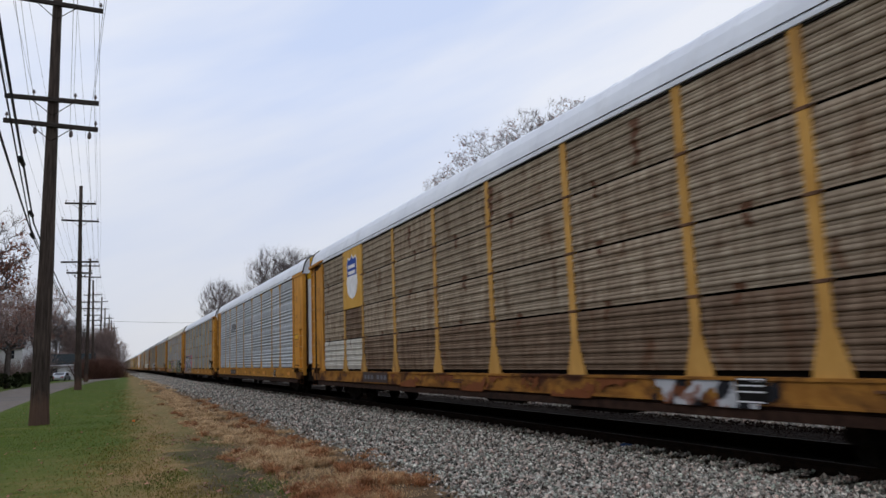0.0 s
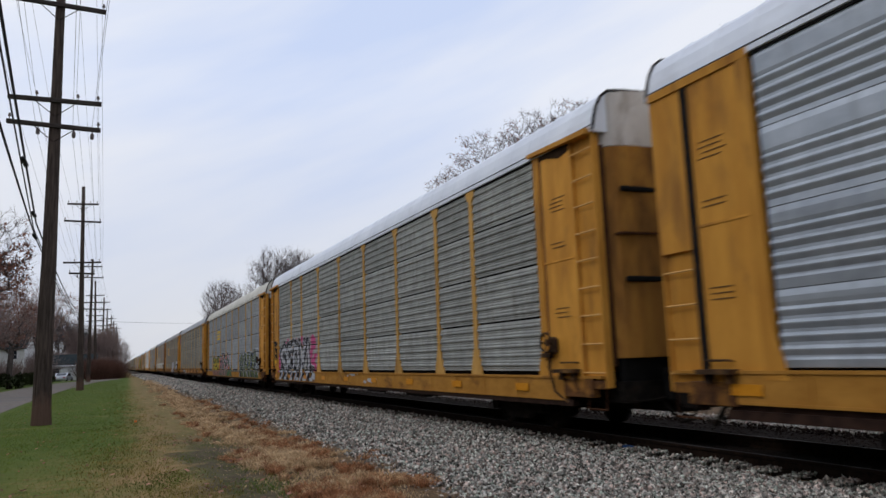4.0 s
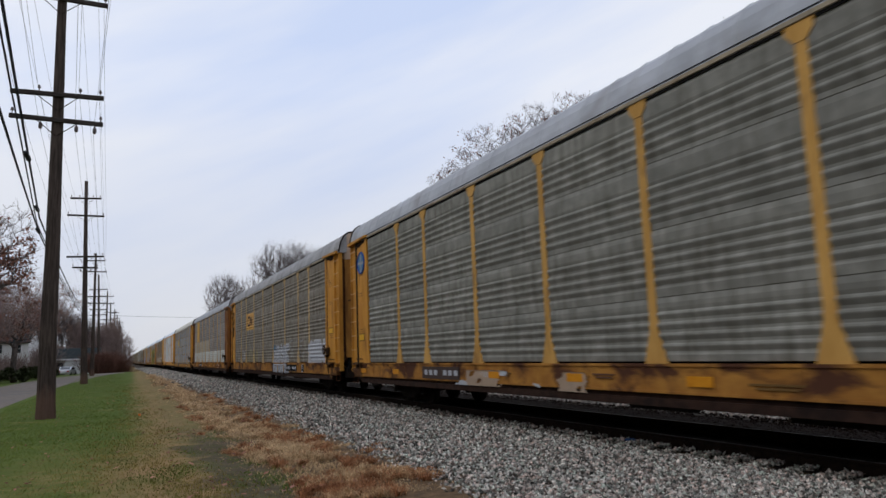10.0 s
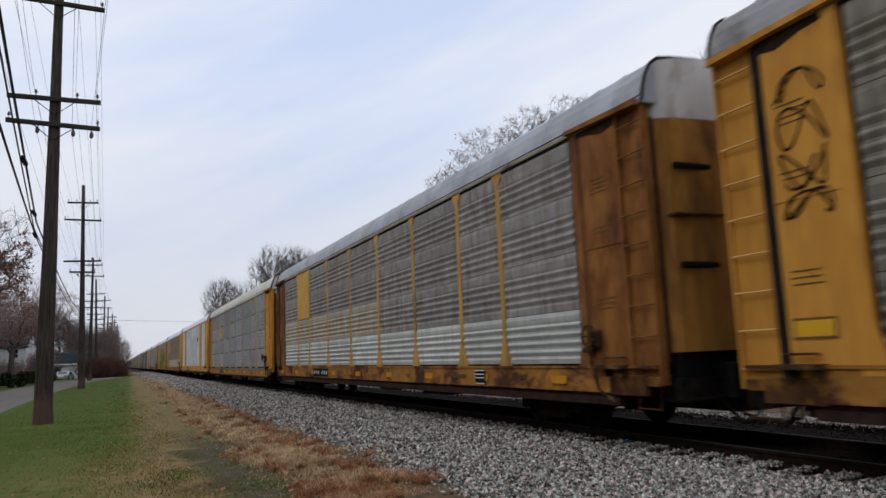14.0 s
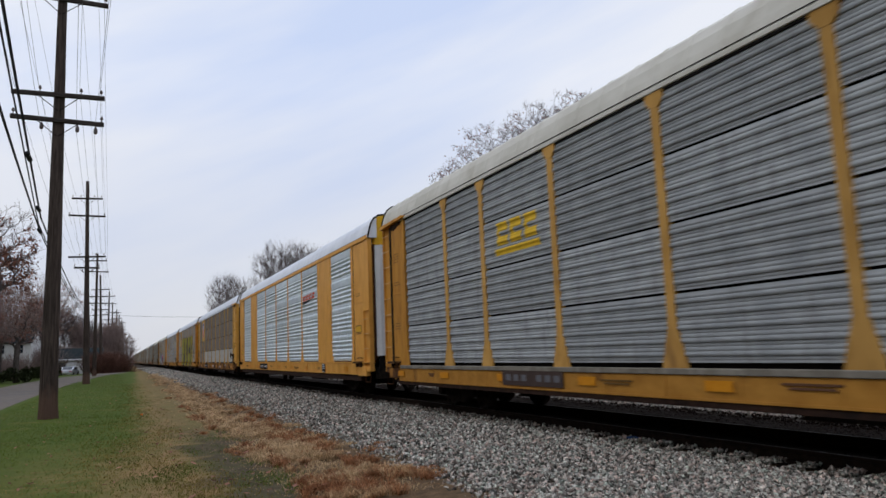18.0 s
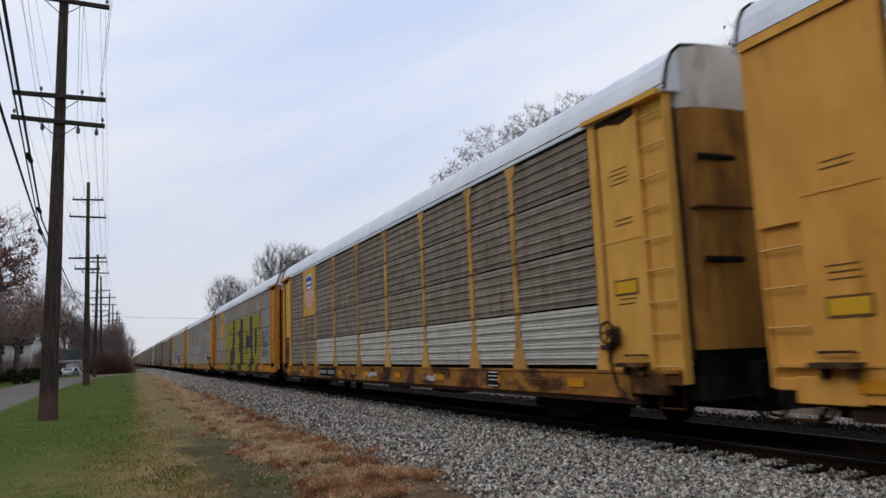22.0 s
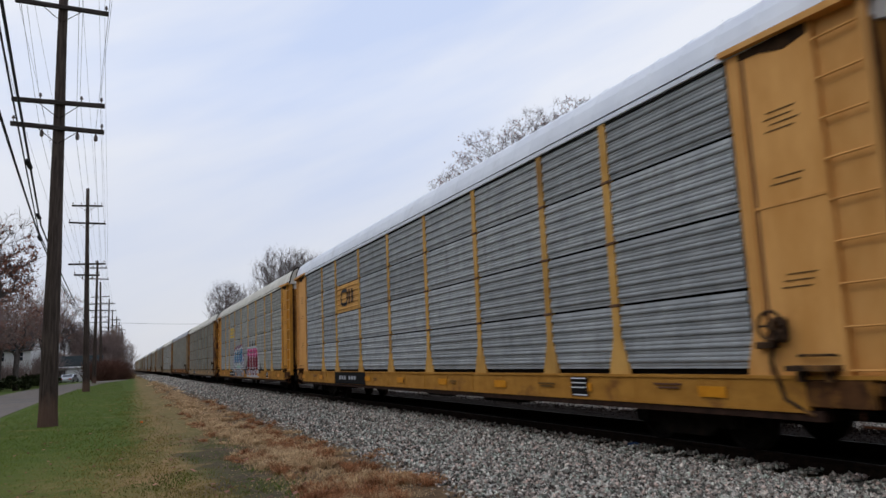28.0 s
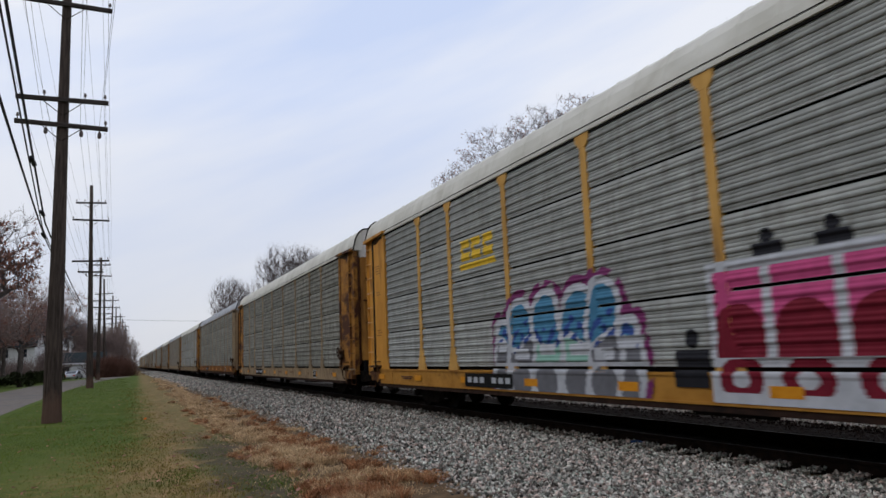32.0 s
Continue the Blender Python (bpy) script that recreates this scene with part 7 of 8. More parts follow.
def crown_tree(seed, lobes, targets, trunk_r, label, leaves=None, leaf_size=0.09, thin=0.012, twigs=4, twig_len=0.7, mat=None, fork=0.3, loose=0.55, name="tree", group="bare trees"):
    """A leafless tree. Its boughs reach one after another for points spread in the lobes (x, y, z, radius, height) of its crown; each ends in fine twigs."""
    rg = np.random.default_rng(seed)
    vol = np.array([(lb[3] ** 2 * lb[4]) ** 0.8 for lb in lobes])
    pick = rg.choice(len(lobes), targets, p=vol / vol.sum())
    L = np.array(lobes, float)[pick]
    u = rg.normal(0, 1, (targets, 3))
    u /= np.linalg.norm(u, axis=1)[:, None]
    u *= (rg.uniform(0.08, 1.0, targets) ** 0.45)[:, None]
    P = L[:, :3] + u * np.stack([L[:, 3], L[:, 3], L[:, 4]], 1)
    top = P[:, 2].max()
    base = fork * top
    P = P[P[:, 2] > base * 0.9]
    nodes = np.zeros((len(P) * 3 + 16, 3))
    parent = np.full(len(nodes), -1)
    reach = np.zeros(len(nodes))
    n = 0
    for i in range(5):
        nodes[n] = (0.05 * math.sin(i * 2 + seed), 0.05 * math.cos(i * 3 + seed), -0.2 + (base + 0.2) * i / 4)
        parent[n] = n - 1
        n += 1
    start = nodes[n - 1].copy()
    ends = []
    for p in P[np.argsort(np.linalg.norm(P - start, axis=1))]:
        d = np.linalg.norm(nodes[4:n] - p, axis=1) + 0.22 * reach[4:n] + 0.6 * np.maximum(0, nodes[4:n, 2] - p[2])
        k = 4 + int(np.argmin(d))
        a = nodes[k]
        gap = np.linalg.norm(p - a)
        mid = a + (p - a) * 0.5 + rg.normal(0, 0.07, 3) * gap + np.array([0, 0, -0.05 * gap])
        for q in (mid, p):
            nodes[n], parent[n] = q, k
            reach[n] = reach[k] + np.linalg.norm(q - nodes[k])
            k = n
            n += 1
        ends.append(n - 1)
    load = np.zeros(n)
    for k in ends:
        load[k] += 1
    for k in range(n - 1, 0, -1):
        if parent[k] >= 0:
            load[parent[k]] += load[k]
    rad = np.maximum(thin, trunk_r * (load / max(load)) ** 0.56)
    rad[0] *= 1.25
    V, F, TV, TF = [], [], [], []
    for k in range(1, n):
        j = parent[k]
        thick = rad[k] > 0.3 * trunk_r
        r0 = min(rad[j], rad[k] * 1.35) if j > 4 else rad[j] if k < 5 else rad[k] * 1.2
        ring_tube(V if thick else TV, F if thick else TF, [nodes[j], nodes[k]], [r0, rad[k]], 8 if thick else 3)
    for k in ends:
        way = nodes[k] - nodes[parent[k]]
        way = way / (np.linalg.norm(way) + 1e-9)
        for _ in range(twigs):
            e = way * (1.1 - 0.7 * loose) + rg.normal(0, loose, 3) + out_way(nodes[k], start) * (0.9 - loose) + np.array([0, 0, 0.25])
            e /= np.linalg.norm(e)
            a = nodes[k] - way * twig_len * rg.uniform(0, 0.6)
            ln = twig_len * rg.uniform(0.5, 1.0)
            b = a + e * ln * 0.5 + rg.normal(0, 0.06, 3) * ln
            ring_tube(TV, TF, [a, b, b + (e + rg.normal(0, 0.3, 3)) * ln * 0.5], [thin, thin * 0.8, thin * 0.45], 3)
    ob = new(name)
    tagged(ob, label, name, group)
    part("trunk", tri_mesh("trunk", V, F, BARK), BARK, ob)
    part("crown", tri_mesh("crown", TV, TF, mat or TWIG), mat or TWIG, ob)
    if leaves:
        tips = [nodes[k] for k in ends if leaves(nodes[k])]
        LV, LF = leaf_mesh(random.Random(seed), tips, 6, leaf_size)
        part("foliage", tri_mesh("foliage", LV, LF, DEAD_LEAF), DEAD_LEAF, ob, "sparse dead brown leaves")
    return ob


def clumped(scale, level, shift=0.0):
    """True inside soft clumps, to gather leaves on some boughs only."""
    return lambda p: noise.noise(Vector(p) * scale + Vector((shift, 0, 0))) > level


OAK = "bare oak with clumps of dead brown leaves behind the railway"
oak = crown_tree(11, ((-4.0, 0, 8.5, 2.2, 2.4), (-1.9, 0.4, 10.3, 2.6, 2.8), (0.6, -0.3, 11.6, 2.4, 2.8), (3.4, 0.5, 12.6, 2.8, 2.9), (0, 1.5, 9, 3.5, 3)), 3000, 0.36, OAK,
                 clumped(0.55, 0.0), 0.062, 0.0075, 5, 0.42, loose=0.8)
oak.matrix_basis = pose(20.2, 33.4, 0.7)
oak_b = crown_tree(12, ((0, 0, 13.6, 5.0, 4.2), (-2.0, 0.5, 13.2, 3.2, 3.4)), 1000, 0.36, OAK, clumped(0.55, 0.15, 7.0), 0.08, 0.007, 4, 0.7)
oak_b.matrix_basis = pose(28.3, 22.0, -0.7)
BARE = "leafless deciduous tree behind the railway"
bare = crown_tree(21, ((0.3, 0, 9.2, 3.9, 4.6), (-1.2, 0, 10.6, 2.6, 3.0), (2.0, 0.5, 10.6, 2.8, 3.0)), 1500, 0.26, BARE, thin=0.0075, twigs=5, twig_len=1.2, mat=TWIG, loose=0.25)
bare.matrix_basis = pose(16.3, 78, 0)
copy_thing(bare, pose(20.3, 79, -0.4, 0, 0, 140))
bare_b = crown_tree(22, ((0, 0, 9.2, 2.5, 3.6), (0.6, 0.4, 7.5, 2.4, 2.6)), 800, 0.20, BARE, thin=0.008, twigs=5, twig_len=1.2, mat=TWIG, loose=0.25)
bare_b.matrix_basis = pose(12.9, 104, 0.3)
copy_thing(bare_b, pose(11.9, 82, -2.4, 0, 0, 200))

ROADSIDE = "bare roadside tree with some reddish dead leaves"
# the tree nearest the road reaches over it with leafy boughs
road_tree = crown_tree(31, ((0, 0, 9.5, 4.2, 3.6), (2.2, -0.5, 10.5, 2.2, 2.6), (2.0, -0.6, 8.0, 2.0, 1.8), (-2, 0, 10, 3, 3)), 1000, 0.34, ROADSIDE, clumped(0.5, -0.12), 0.17,
                       0.010, 3, 0.8, TWIG)
road_tree.matrix_basis = pose(-9.6, 58, 0)
road_tree_b = crown_tree(32, ((0, 0, 7.6, 3.6, 3.9), (1.8, 0, 6.4, 2.4, 3.0), (-2, 0, 7, 2.6, 3.4)), 850, 0.26, ROADSIDE, clumped(0.6, 0.05), 0.13, 0.009, 4, 0.8, FAR_TWIG)
road_tree_b.matrix_basis = pose(-9.6, 84, 0)
copy_thing(road_tree_b, pose(-8.0, 99, 1.2, 0, 0, 130))
copy_thing(road_tree_b, pose(-12.6, 92, 0.5, 0, 0, 220))
copy_thing(road_tree_b, pose(-14.2, 108, 1.0, 0, 0, 300))
for i, (x, y, r, z) in enumerate(((-13.5, 140, 20, 0), (-10.0, 146, 90, -1.5), (-18, 125, 200, 0), (-7.5, 152, 290, -3.0), (-21, 112, 310, 0), (-14.5, 158, 60, -1))):
    copy_thing(bare if i % 2 else bare_b, pose(x, y, z, 0, 0, r))

SCRUB = "bare scrubby tree in the thicket beside the track"
scrub = crown_tree(41, ((0, 0, 5.4, 1.8, 3.6), (0.6, 0.3, 7.2, 1.3, 2.2)), 300, 0.10, SCRUB, thin=0.012, twigs=5, twig_len=1.4, mat=FAR_TWIG, fork=0.15, loose=0.25)
scrub.matrix_basis = pose(-3.6, 146, -0.6, 0, 0, 0)
rg = random.Random(8)
for i in range(46):
    y = 142 + i * 3.3
    x = -8.3 + 6.0 * rg.random() + 0.016 * (y - 140)
    copy_thing(scrub, pose(x, y + rg.uniform(-2, 2), -rg.uniform(0.2, 1.8), rg.uniform(-4, 4), rg.uniform(-4, 4), rg.uniform(0, 360)))
for x, y, z, lean in ((-1.4, 146, 0.2, 4), (-0.2, 152, -0.8, 8), (-0.6, 160, 0.3, 6), (0.6, 158, -2.4, 10)):
    copy_thing(scrub, pose(x, y, z, 0, lean, rg.uniform(0, 360)))


def shrub_mesh(seed, n, w, h, blade=0.03):
    """A thicket of thin arching stems."""
    rg = random.Random(seed)
    V, F = [], []
    for _ in range(n):
        b = np.array([rg.gauss(0, w * 0.30), rg.gauss(0, w * 0.30), -0.05])
        d = np.array([b[0] * 0.5 / w + rg.gauss(0, 0.22), b[1] * 0.5 / w + rg.gauss(0, 0.22), 1.0])
        ln = h * rg.uniform(0.45, 1.0)
        pts = [b]
        for i in range(3):
            d = d + np.array([rg.gauss(0, 0.14), rg.gauss(0, 0.14), -0.10 * i])
            d /= np.linalg.norm(d)
            pts.append(pts[-1] + d * ln / 3)
        ring_tube(V, F, pts, [blade, blade * 0.8, blade * 0.6, blade * 0.3], 3)
        for _k in range(3):
            p = pts[rg.choice((1, 2, 2))]
            e = d + np.array([rg.gauss(0, 0.6), rg.gauss(0, 0.6), rg.gauss(0, 0.3)])
            e /= np.linalg.norm(e)
            ring_tube(V, F, [p, p + e * ln * 0.28], [blade * 0.6, blade * 0.25], 3)
    return V, F


def shrub(seed, n, w, h, mat, label, name="shrub"):
    V, F = shrub_mesh(seed, n, w, h)
    ob = new(name, tri_mesh(name, V, F, mat))
    return tagged(ob, label, name, "thicket shrubs")


red = shrub(3, 420, 2.2, 3.7, RED_TWIG, "dense reddish-brown leafless shrub beside the road")
red.matrix_basis = pose(-2.6, 127, 0)
for x, y, r, z in ((-0.7, 130, 40, -0.6), (-0.2, 136, 90, -1.6), (-3.6, 129, 190, 0.2), (-1.6, 134, 260, 0.3),):
    copy_thing(red, pose(x, y, z, 0, 0, r))
grey = shrub(4, 380, 2.8, 5.5, FAR_TWIG, "grey-brown leafless undergrowth at the wood's edge")
grey.matrix_basis = pose(-4.5, 140, 0)
rg = random.Random(14)
for i in range(26):
    y = 138 + i * 6
    copy_thing(grey, pose(-7 + rg.random() * 5.0 + 0.012 * (y - 138), y, rg.uniform(-1.5, 0), 0, 0, rg.uniform(0, 360)))
for x, y, r, z in ((-15.2, 110, 30, -2.2), (-13.8, 118, 130, -1.4), (-16.4, 121, 220, -2.2), (-14.9, 116, 60, -2.4), (-13.9, 113, 10, -2.8)):
    copy_thing(grey, pose(x, y, z, 0, 0, r))
for x, y in ((-11.5, 130), (-13.5, 136), (-10.5, 142), (-9, 139), (-16, 140), (-20, 134), (-12, 150), (-24, 128)):
    copy_thing(grey, pose(x, y, 0, 0, 0, rg.uniform(0, 360)))


def hedge_mesh(seed, n, lx, ly, h, size):
    rg = random.Random(seed)
    V, F = [], []
    for _ in range(n):
        u, v = rg.uniform(-1, 1), rg.uniform(-1, 1)
        top = h * (0.72 + 0.2 * math.sin(u * 5) + 0.1 * math.sin(v * 9 + u)) * (1 - 0.35 * abs(u) ** 3)
        c = np.array([u * lx, v * ly, rg.uniform(0.05, 1.0) ** 0.6 * top])
        a = np.array([rg.gauss(0, 1), rg.gauss(0, 1), rg.gauss(0, 0.7)])
        a /= np.linalg.norm(a) + 1e-9
        b = np.cross(a, (0.3, 0.3, 0.9))
        s = size * rg.uniform(0.6, 1.4)
        k = len(V)
        V += [c - a * s, c + b * s * 0.6, c + a * s, c - b * s * 0.6]
        F += [(k, k + 1, k + 2), (k, k + 2, k + 3)]
    return V, F


V, F = hedge_mesh(2, 2600, 2.2, 1.2, 1.6, 0.16)
hedge = tagged(new("hedge", tri_mesh("hedge", V, F, EVERGREEN)), "low dark evergreen hedge along the far side of the road", "hedge", "hedges by the road")
hedge.matrix_basis = pose(-10.6, 84, 0)
copy_thing(hedge, pose(-9.6, 98, 0, 0, 0, 70))
copy_thing(hedge, pose(-12.6, 76, 0, 0, 0, 20))
copy_thing(hedge, pose(-9.0, 110, 0, 0, 0, 110))
copy_thing(hedge, pose(-14.5, 120, 0, 0, 0, 10))

# a far belt of woods along the horizon
VV, FF = [], []
rg = random.Random(77)
for i in range(700):
    a = radians(-62 + 150 * i / 700)
    dist = rg.uniform(420, 700)
    h = rg.uniform(7, 13)
    b = np.array([dist * math.sin(a), dist * math.cos(a), -0.5])
    if abs(b[0] - TRACK_X) < 9:
        continue
    for k in range(5):
        p = b + np.array([rg.gauss(0, 2.6), rg.gauss(0, 2.6), 0])
        q = p + np.array([rg.gauss(0, 1.2), rg.gauss(0, 1.2), h * rg.uniform(0.6, 1.0)])
        ring_tube(VV, FF, [p, (p + q) / 2 + (0.5, 0.4, 0), q], [0.9, 1.1, 0.2], 4)
tagged(new("far_woods", tri_mesh("far_woods", VV, FF, FAR_TWIG)), "distant grey belt of bare woods", "woods", kind="stuff")

# unseen trees added beside and behind the eye, to hold back side light
VV, FF = [], []
for i in range(1500):
    b = np.array([rg.uniform(-40, -17), rg.uniform(-160, 112), -0.5])
    h = rg.uniform(8, 14)
    for k in range(5):
        p = b + np.array([rg.gauss(0, 0.8), rg.gauss(0, 0.8), 0])
        q = p + np.array([rg.gauss(0, 1.4), rg.gauss(0, 1.4), h * rg.uniform(0.6, 1.0)])
        ring_tube(VV, FF, [p, (p + q) / 2 + (0.5, 0.4, 0), q], [0.16, 0.52, 0.14], 4)
tagged(new("roadside_woods", tri_mesh("roadside_woods", VV, FF, FAR_TWIG)), "unseen belt of bare trees added to dim the car sides", "woods", kind="stuff")

# ---- grass, dead grass, leaves, stones ----
nrg = np.random.default_rng(4)


def blades(name, cx, cy, cz, heights, widths, lean, mat, label, category, per=1):
    """Single bent blades at the given feet, all in one mesh."""
    n = len(cx)
    ang = nrg.uniform(0, 2 * np.pi, n)
    la = nrg.uniform(0, 2 * np.pi, n)
    dx, dy = np.cos(ang) * widths, np.sin(ang) * widths
    lx, ly = np.cos(la) * lean * heights, np.sin(la) * lean * heights
    V = np.empty((n, 5, 3))
    V[:, 0] = np.stack([cx - dx, cy - dy, cz - 0.01], 1)
    V[:, 1] = np.stack([cx + dx, cy + dy, cz - 0.01], 1)
    V[:, 2] = np.stack([cx - dx * 0.7 + lx * 0.4, cy - dy * 0.7 + ly * 0.4, cz + heights * 0.6], 1)
    V[:, 3] = np.stack([cx + dx * 0.7 + lx * 0.4, cy + dy * 0.7 + ly * 0.4, cz + heights * 0.6], 1)
    V[:, 4] = np.stack([cx + lx, cy + ly, cz + heights * np.sqrt(np.maximum(0.05, 1 - np.minimum(lean, 0.95) ** 2))], 1)
    k = np.arange(n)[:, None] * 5
    T = np.concatenate([k + np.array([0, 1, 3]), k + np.array([0, 3, 2]), k + np.array([2, 3, 4])], 0)
    return tagged(new(name, tri_mesh(name, V.reshape(-1, 3), T, mat)), label, category, kind="stuff")


def near_y(n, y0, y1, power=2.0):
    """Distances along the track, denser near the eye."""
    u = nrg.uniform(0, 1, n)
    return (y0 ** (1 - power) + u * (y1 ** (1 - power) - y0 ** (1 - power))) ** (1 / (1 - power))


n = 70000
gy = near_y(n, 8.5, 110)
gx = nrg.uniform(-5.5, 1.15, n) * np.where(gy < 30, 1.0, 1.0)
gx = np.where(gx < -3.9, -3.9 + nrg.uniform(0, 4.2, n), gx)
keep = (gx < 0.42 - 0.055 * np.clip(23 - gy, 0, 12) + 0.30 * np.sin(gy * 0.9) + 0.22 * np.sin(gy * 0.37 + 2) + 0.15 * np.sin(gy * 2.3 + 1) + nrg.normal(0, 0.38, n)) | (nrg.uniform(0, 1, n) < 0.06)
keep &= nrg.uniform(0, 1, n) < 0.08 + 0.60 * np.clip((gy - 13.5 + 1.5 * np.sin(gx * 2.1)) / 5, 0, 1)
gx, gy = gx[keep], gy[keep]
n = len(gx)
blades("lawn_grass", gx, gy, np.zeros(n), nrg.uniform(0.014, 0.040, n) * (1 + gy / 60), nrg.uniform(0.002, 0.004, n) * (1 + gy / 28), nrg.uniform(0.8, 1.5, n),
       GREEN_BLADE, "short mown green lawn grass", "grass")
n = 9000
gy = near_y(n, 8.5, 60)
gx = nrg.normal(0.5, 0.42, n) + 0.25 * np.sin(gy * 0.8)
blades("worn_grass", gx, gy, np.zeros(n), nrg.uniform(0.02, 0.05, n), nrg.uniform(0.003, 0.005, n) * (1 + gy / 25), nrg.uniform(0.4, 0.95, n), YELLOWED_BLADE,
       "short bleached grass on the worn strip", "grass")
n = 15000
gy = near_y(n, 8.5, 22)
gx = nrg.uniform(-3.9, 0.5, n)
keep = (gx < 0.45 - 0.11 * np.clip(16 - gy, 0, 8) + nrg.normal(0, 0.2, n)) & (nrg.uniform(0, 1, n) < np.clip(1.0 + 0.6 * gx, 0.05, 1))
gx, gy = gx[keep], gy[keep]
n = len(gx)
blades("yellowed_grass", gx, gy, np.zeros(n), nrg.uniform(0.014, 0.036, n), nrg.uniform(0.002, 0.004, n) * (1 + gy / 28), nrg.uniform(0.8, 1.5, n), YELLOWED_BLADE,
       "thin yellowed lawn grass", "grass")
# tufts of straw along the toe of the ballast


def tufts(name, feet, per, low, high, mat, label, category, z=-0.05, width=0.004):
    """Clumps of long bent blades that fall outwards and to one side of their own; feet holds (x, y, spread)."""
    feet = np.repeat(np.array(feet), per, axis=0)
    m = len(feet)
    side = np.repeat(nrg.uniform(0, 2 * np.pi, m // per), per)
    lush = np.repeat(nrg.uniform(0.65, 1.15, m // per), per)
    ang, rad = nrg.uniform(0, 2 * np.pi, m), np.abs(nrg.normal(0, 0.5, m)) * feet[:, 2]
    ox, oy = np.cos(ang) * rad, np.sin(ang) * rad
    base = np.stack([feet[:, 0] + ox, feet[:, 1] + oy, np.full(m, z)], 1)
    out = np.stack([np.cos(ang) * 0.5 + np.cos(side) * 0.5 + nrg.normal(0, 0.6, m), np.sin(ang) * 0.5 + np.sin(side) * 0.5 + nrg.normal(0, 0.6, m)], 1)
    out /= np.linalg.norm(out, axis=1)[:, None] + 1e-9
    ln = nrg.uniform(low, high, m) * lush
    bend = nrg.uniform(0.35, 1.0, m)
    w = width * nrg.uniform(0.7, 1.4, m) * (1 + feet[:, 1] / 26)
    across = np.stack([-out[:, 1], out[:, 0], np.zeros(m)], 1) * w[:, None]
    V = np.empty((m, 7, 3))
    for k, (s_, t_) in enumerate(((0.0, 0.0), (0.34, 0.42), (0.72, 0.62))):
        c = base + np.concatenate([out * (ln * bend * s_)[:, None], (ln * t_ * (1.25 - 0.5 * bend))[:, None]], 1)
        V[:, 2 * k], V[:, 2 * k + 1] = c - across * (1 - 0.25 * k), c + across * (1 - 0.25 * k)
    V[:, 6] = base + np.concatenate([out * (ln * bend)[:, None], (ln * (0.72 - 0.55 * bend))[:, None]], 1)
    k = np.arange(m)[:, None] * 7
    T = np.concatenate([k + np.array(t) for t in ((0, 1, 3), (0, 3, 2), (2, 3, 5), (2, 5, 4), (4, 5, 6))], 0)
    return tagged(new(name, tri_mesh(name, V.reshape(-1, 3), T, mat)), label, category, kind="stuff")


feet = []
for i in range(900):
    y = 11.9 + 85 * (i / 900) ** 1.6 + nrg.normal(0, 0.3)
    x = 2.72 + 0.12 * math.sin(y * 0.55) + nrg.normal(0, 0.36) + 0.016 * max(0.0, y - 30)
    if noise.noise(Vector((x * 1.5, y * 0.7, 5.0))) > (-0.10 if x < 3.1 else 0.05):
        feet.append((x, y, nrg.uniform(0.06, 0.20)))
for cx, cy, sx, sy, k in ((2.45, 13.4, 0.22, 0.5, 12), (2.9, 9.9, 0.25, 0.20, 9), (2.5, 9.4, 0.2, 0.2, 4), (3.4, 9.7, 0.2, 0.15, 4)):
    feet += [(nrg.normal(cx, sx), nrg.normal(cy, sy), 0.13) for _ in range(k)]
tufts("dry_grass", feet, 100, 0.07, 0.23, DRY_BLADE, "bleached dry grass tufts along the ballast's foot", "dry grass")
feet = []
for cx, cy, sx, sy, k in ((2.6, 9.2, 0.32, 0.35, 26), (3.2, 9.6, 0.28, 0.22, 26), (3.75, 9.35, 0.16, 0.16, 10), (2.2, 8.7, 0.25, 0.25, 10), (3.0, 8.5, 0.3, 0.2, 10), (3.3, 10.7, 0.22, 0.3, 9),
                          (3.1, 14.6, 0.25, 1.2, 30), (3.4, 13.4, 0.14, 0.5, 14), (2.15, 13.2, 0.16, 0.5, 12), (3.35, 18.5, 0.18, 1.5, 16), (3.5, 23.0, 0.16, 1.8, 12),
                          (3.55, 31.0, 0.2, 3.0, 18), (2.05, 19.0, 0.18, 3.0, 6), (2.0, 26.0, 0.2, 4.5, 7), (2.8, 17.0, 0.35, 3.0, 4), (2.9, 26.0, 0.4, 5.0, 3), (2.5, 12.0, 0.4, 0.6, 12), (2.9, 44.0, 0.4, 8.0, 4), (3.9, 11.5, 0.15, 0.5, 3)):
    feet += [(nrg.normal(cx, sx), nrg.normal(cy, sy), nrg.uniform(0.07, 0.15)) for _ in range(k)]
tufts("russet_grass", feet, 110, 0.07, 0.22, RED_BLADE, "clumps of russet dead weeds at the ballast's edge", "dead weeds", width=0.0045)
n = 9000
gy = near_y(n, 8.3, 45, 1.6)
gx = nrg.normal(2.7, 0.55, n)
blades("loose_straw", gx, gy, np.full(n, -0.045), nrg.uniform(0.03, 0.09, n), nrg.uniform(0.003, 0.006, n) * (1 + gy / 26), nrg.uniform(0.8, 1.6, n), DRY_BLADE,
       "loose dead straw lying on the soil", "dead grass")
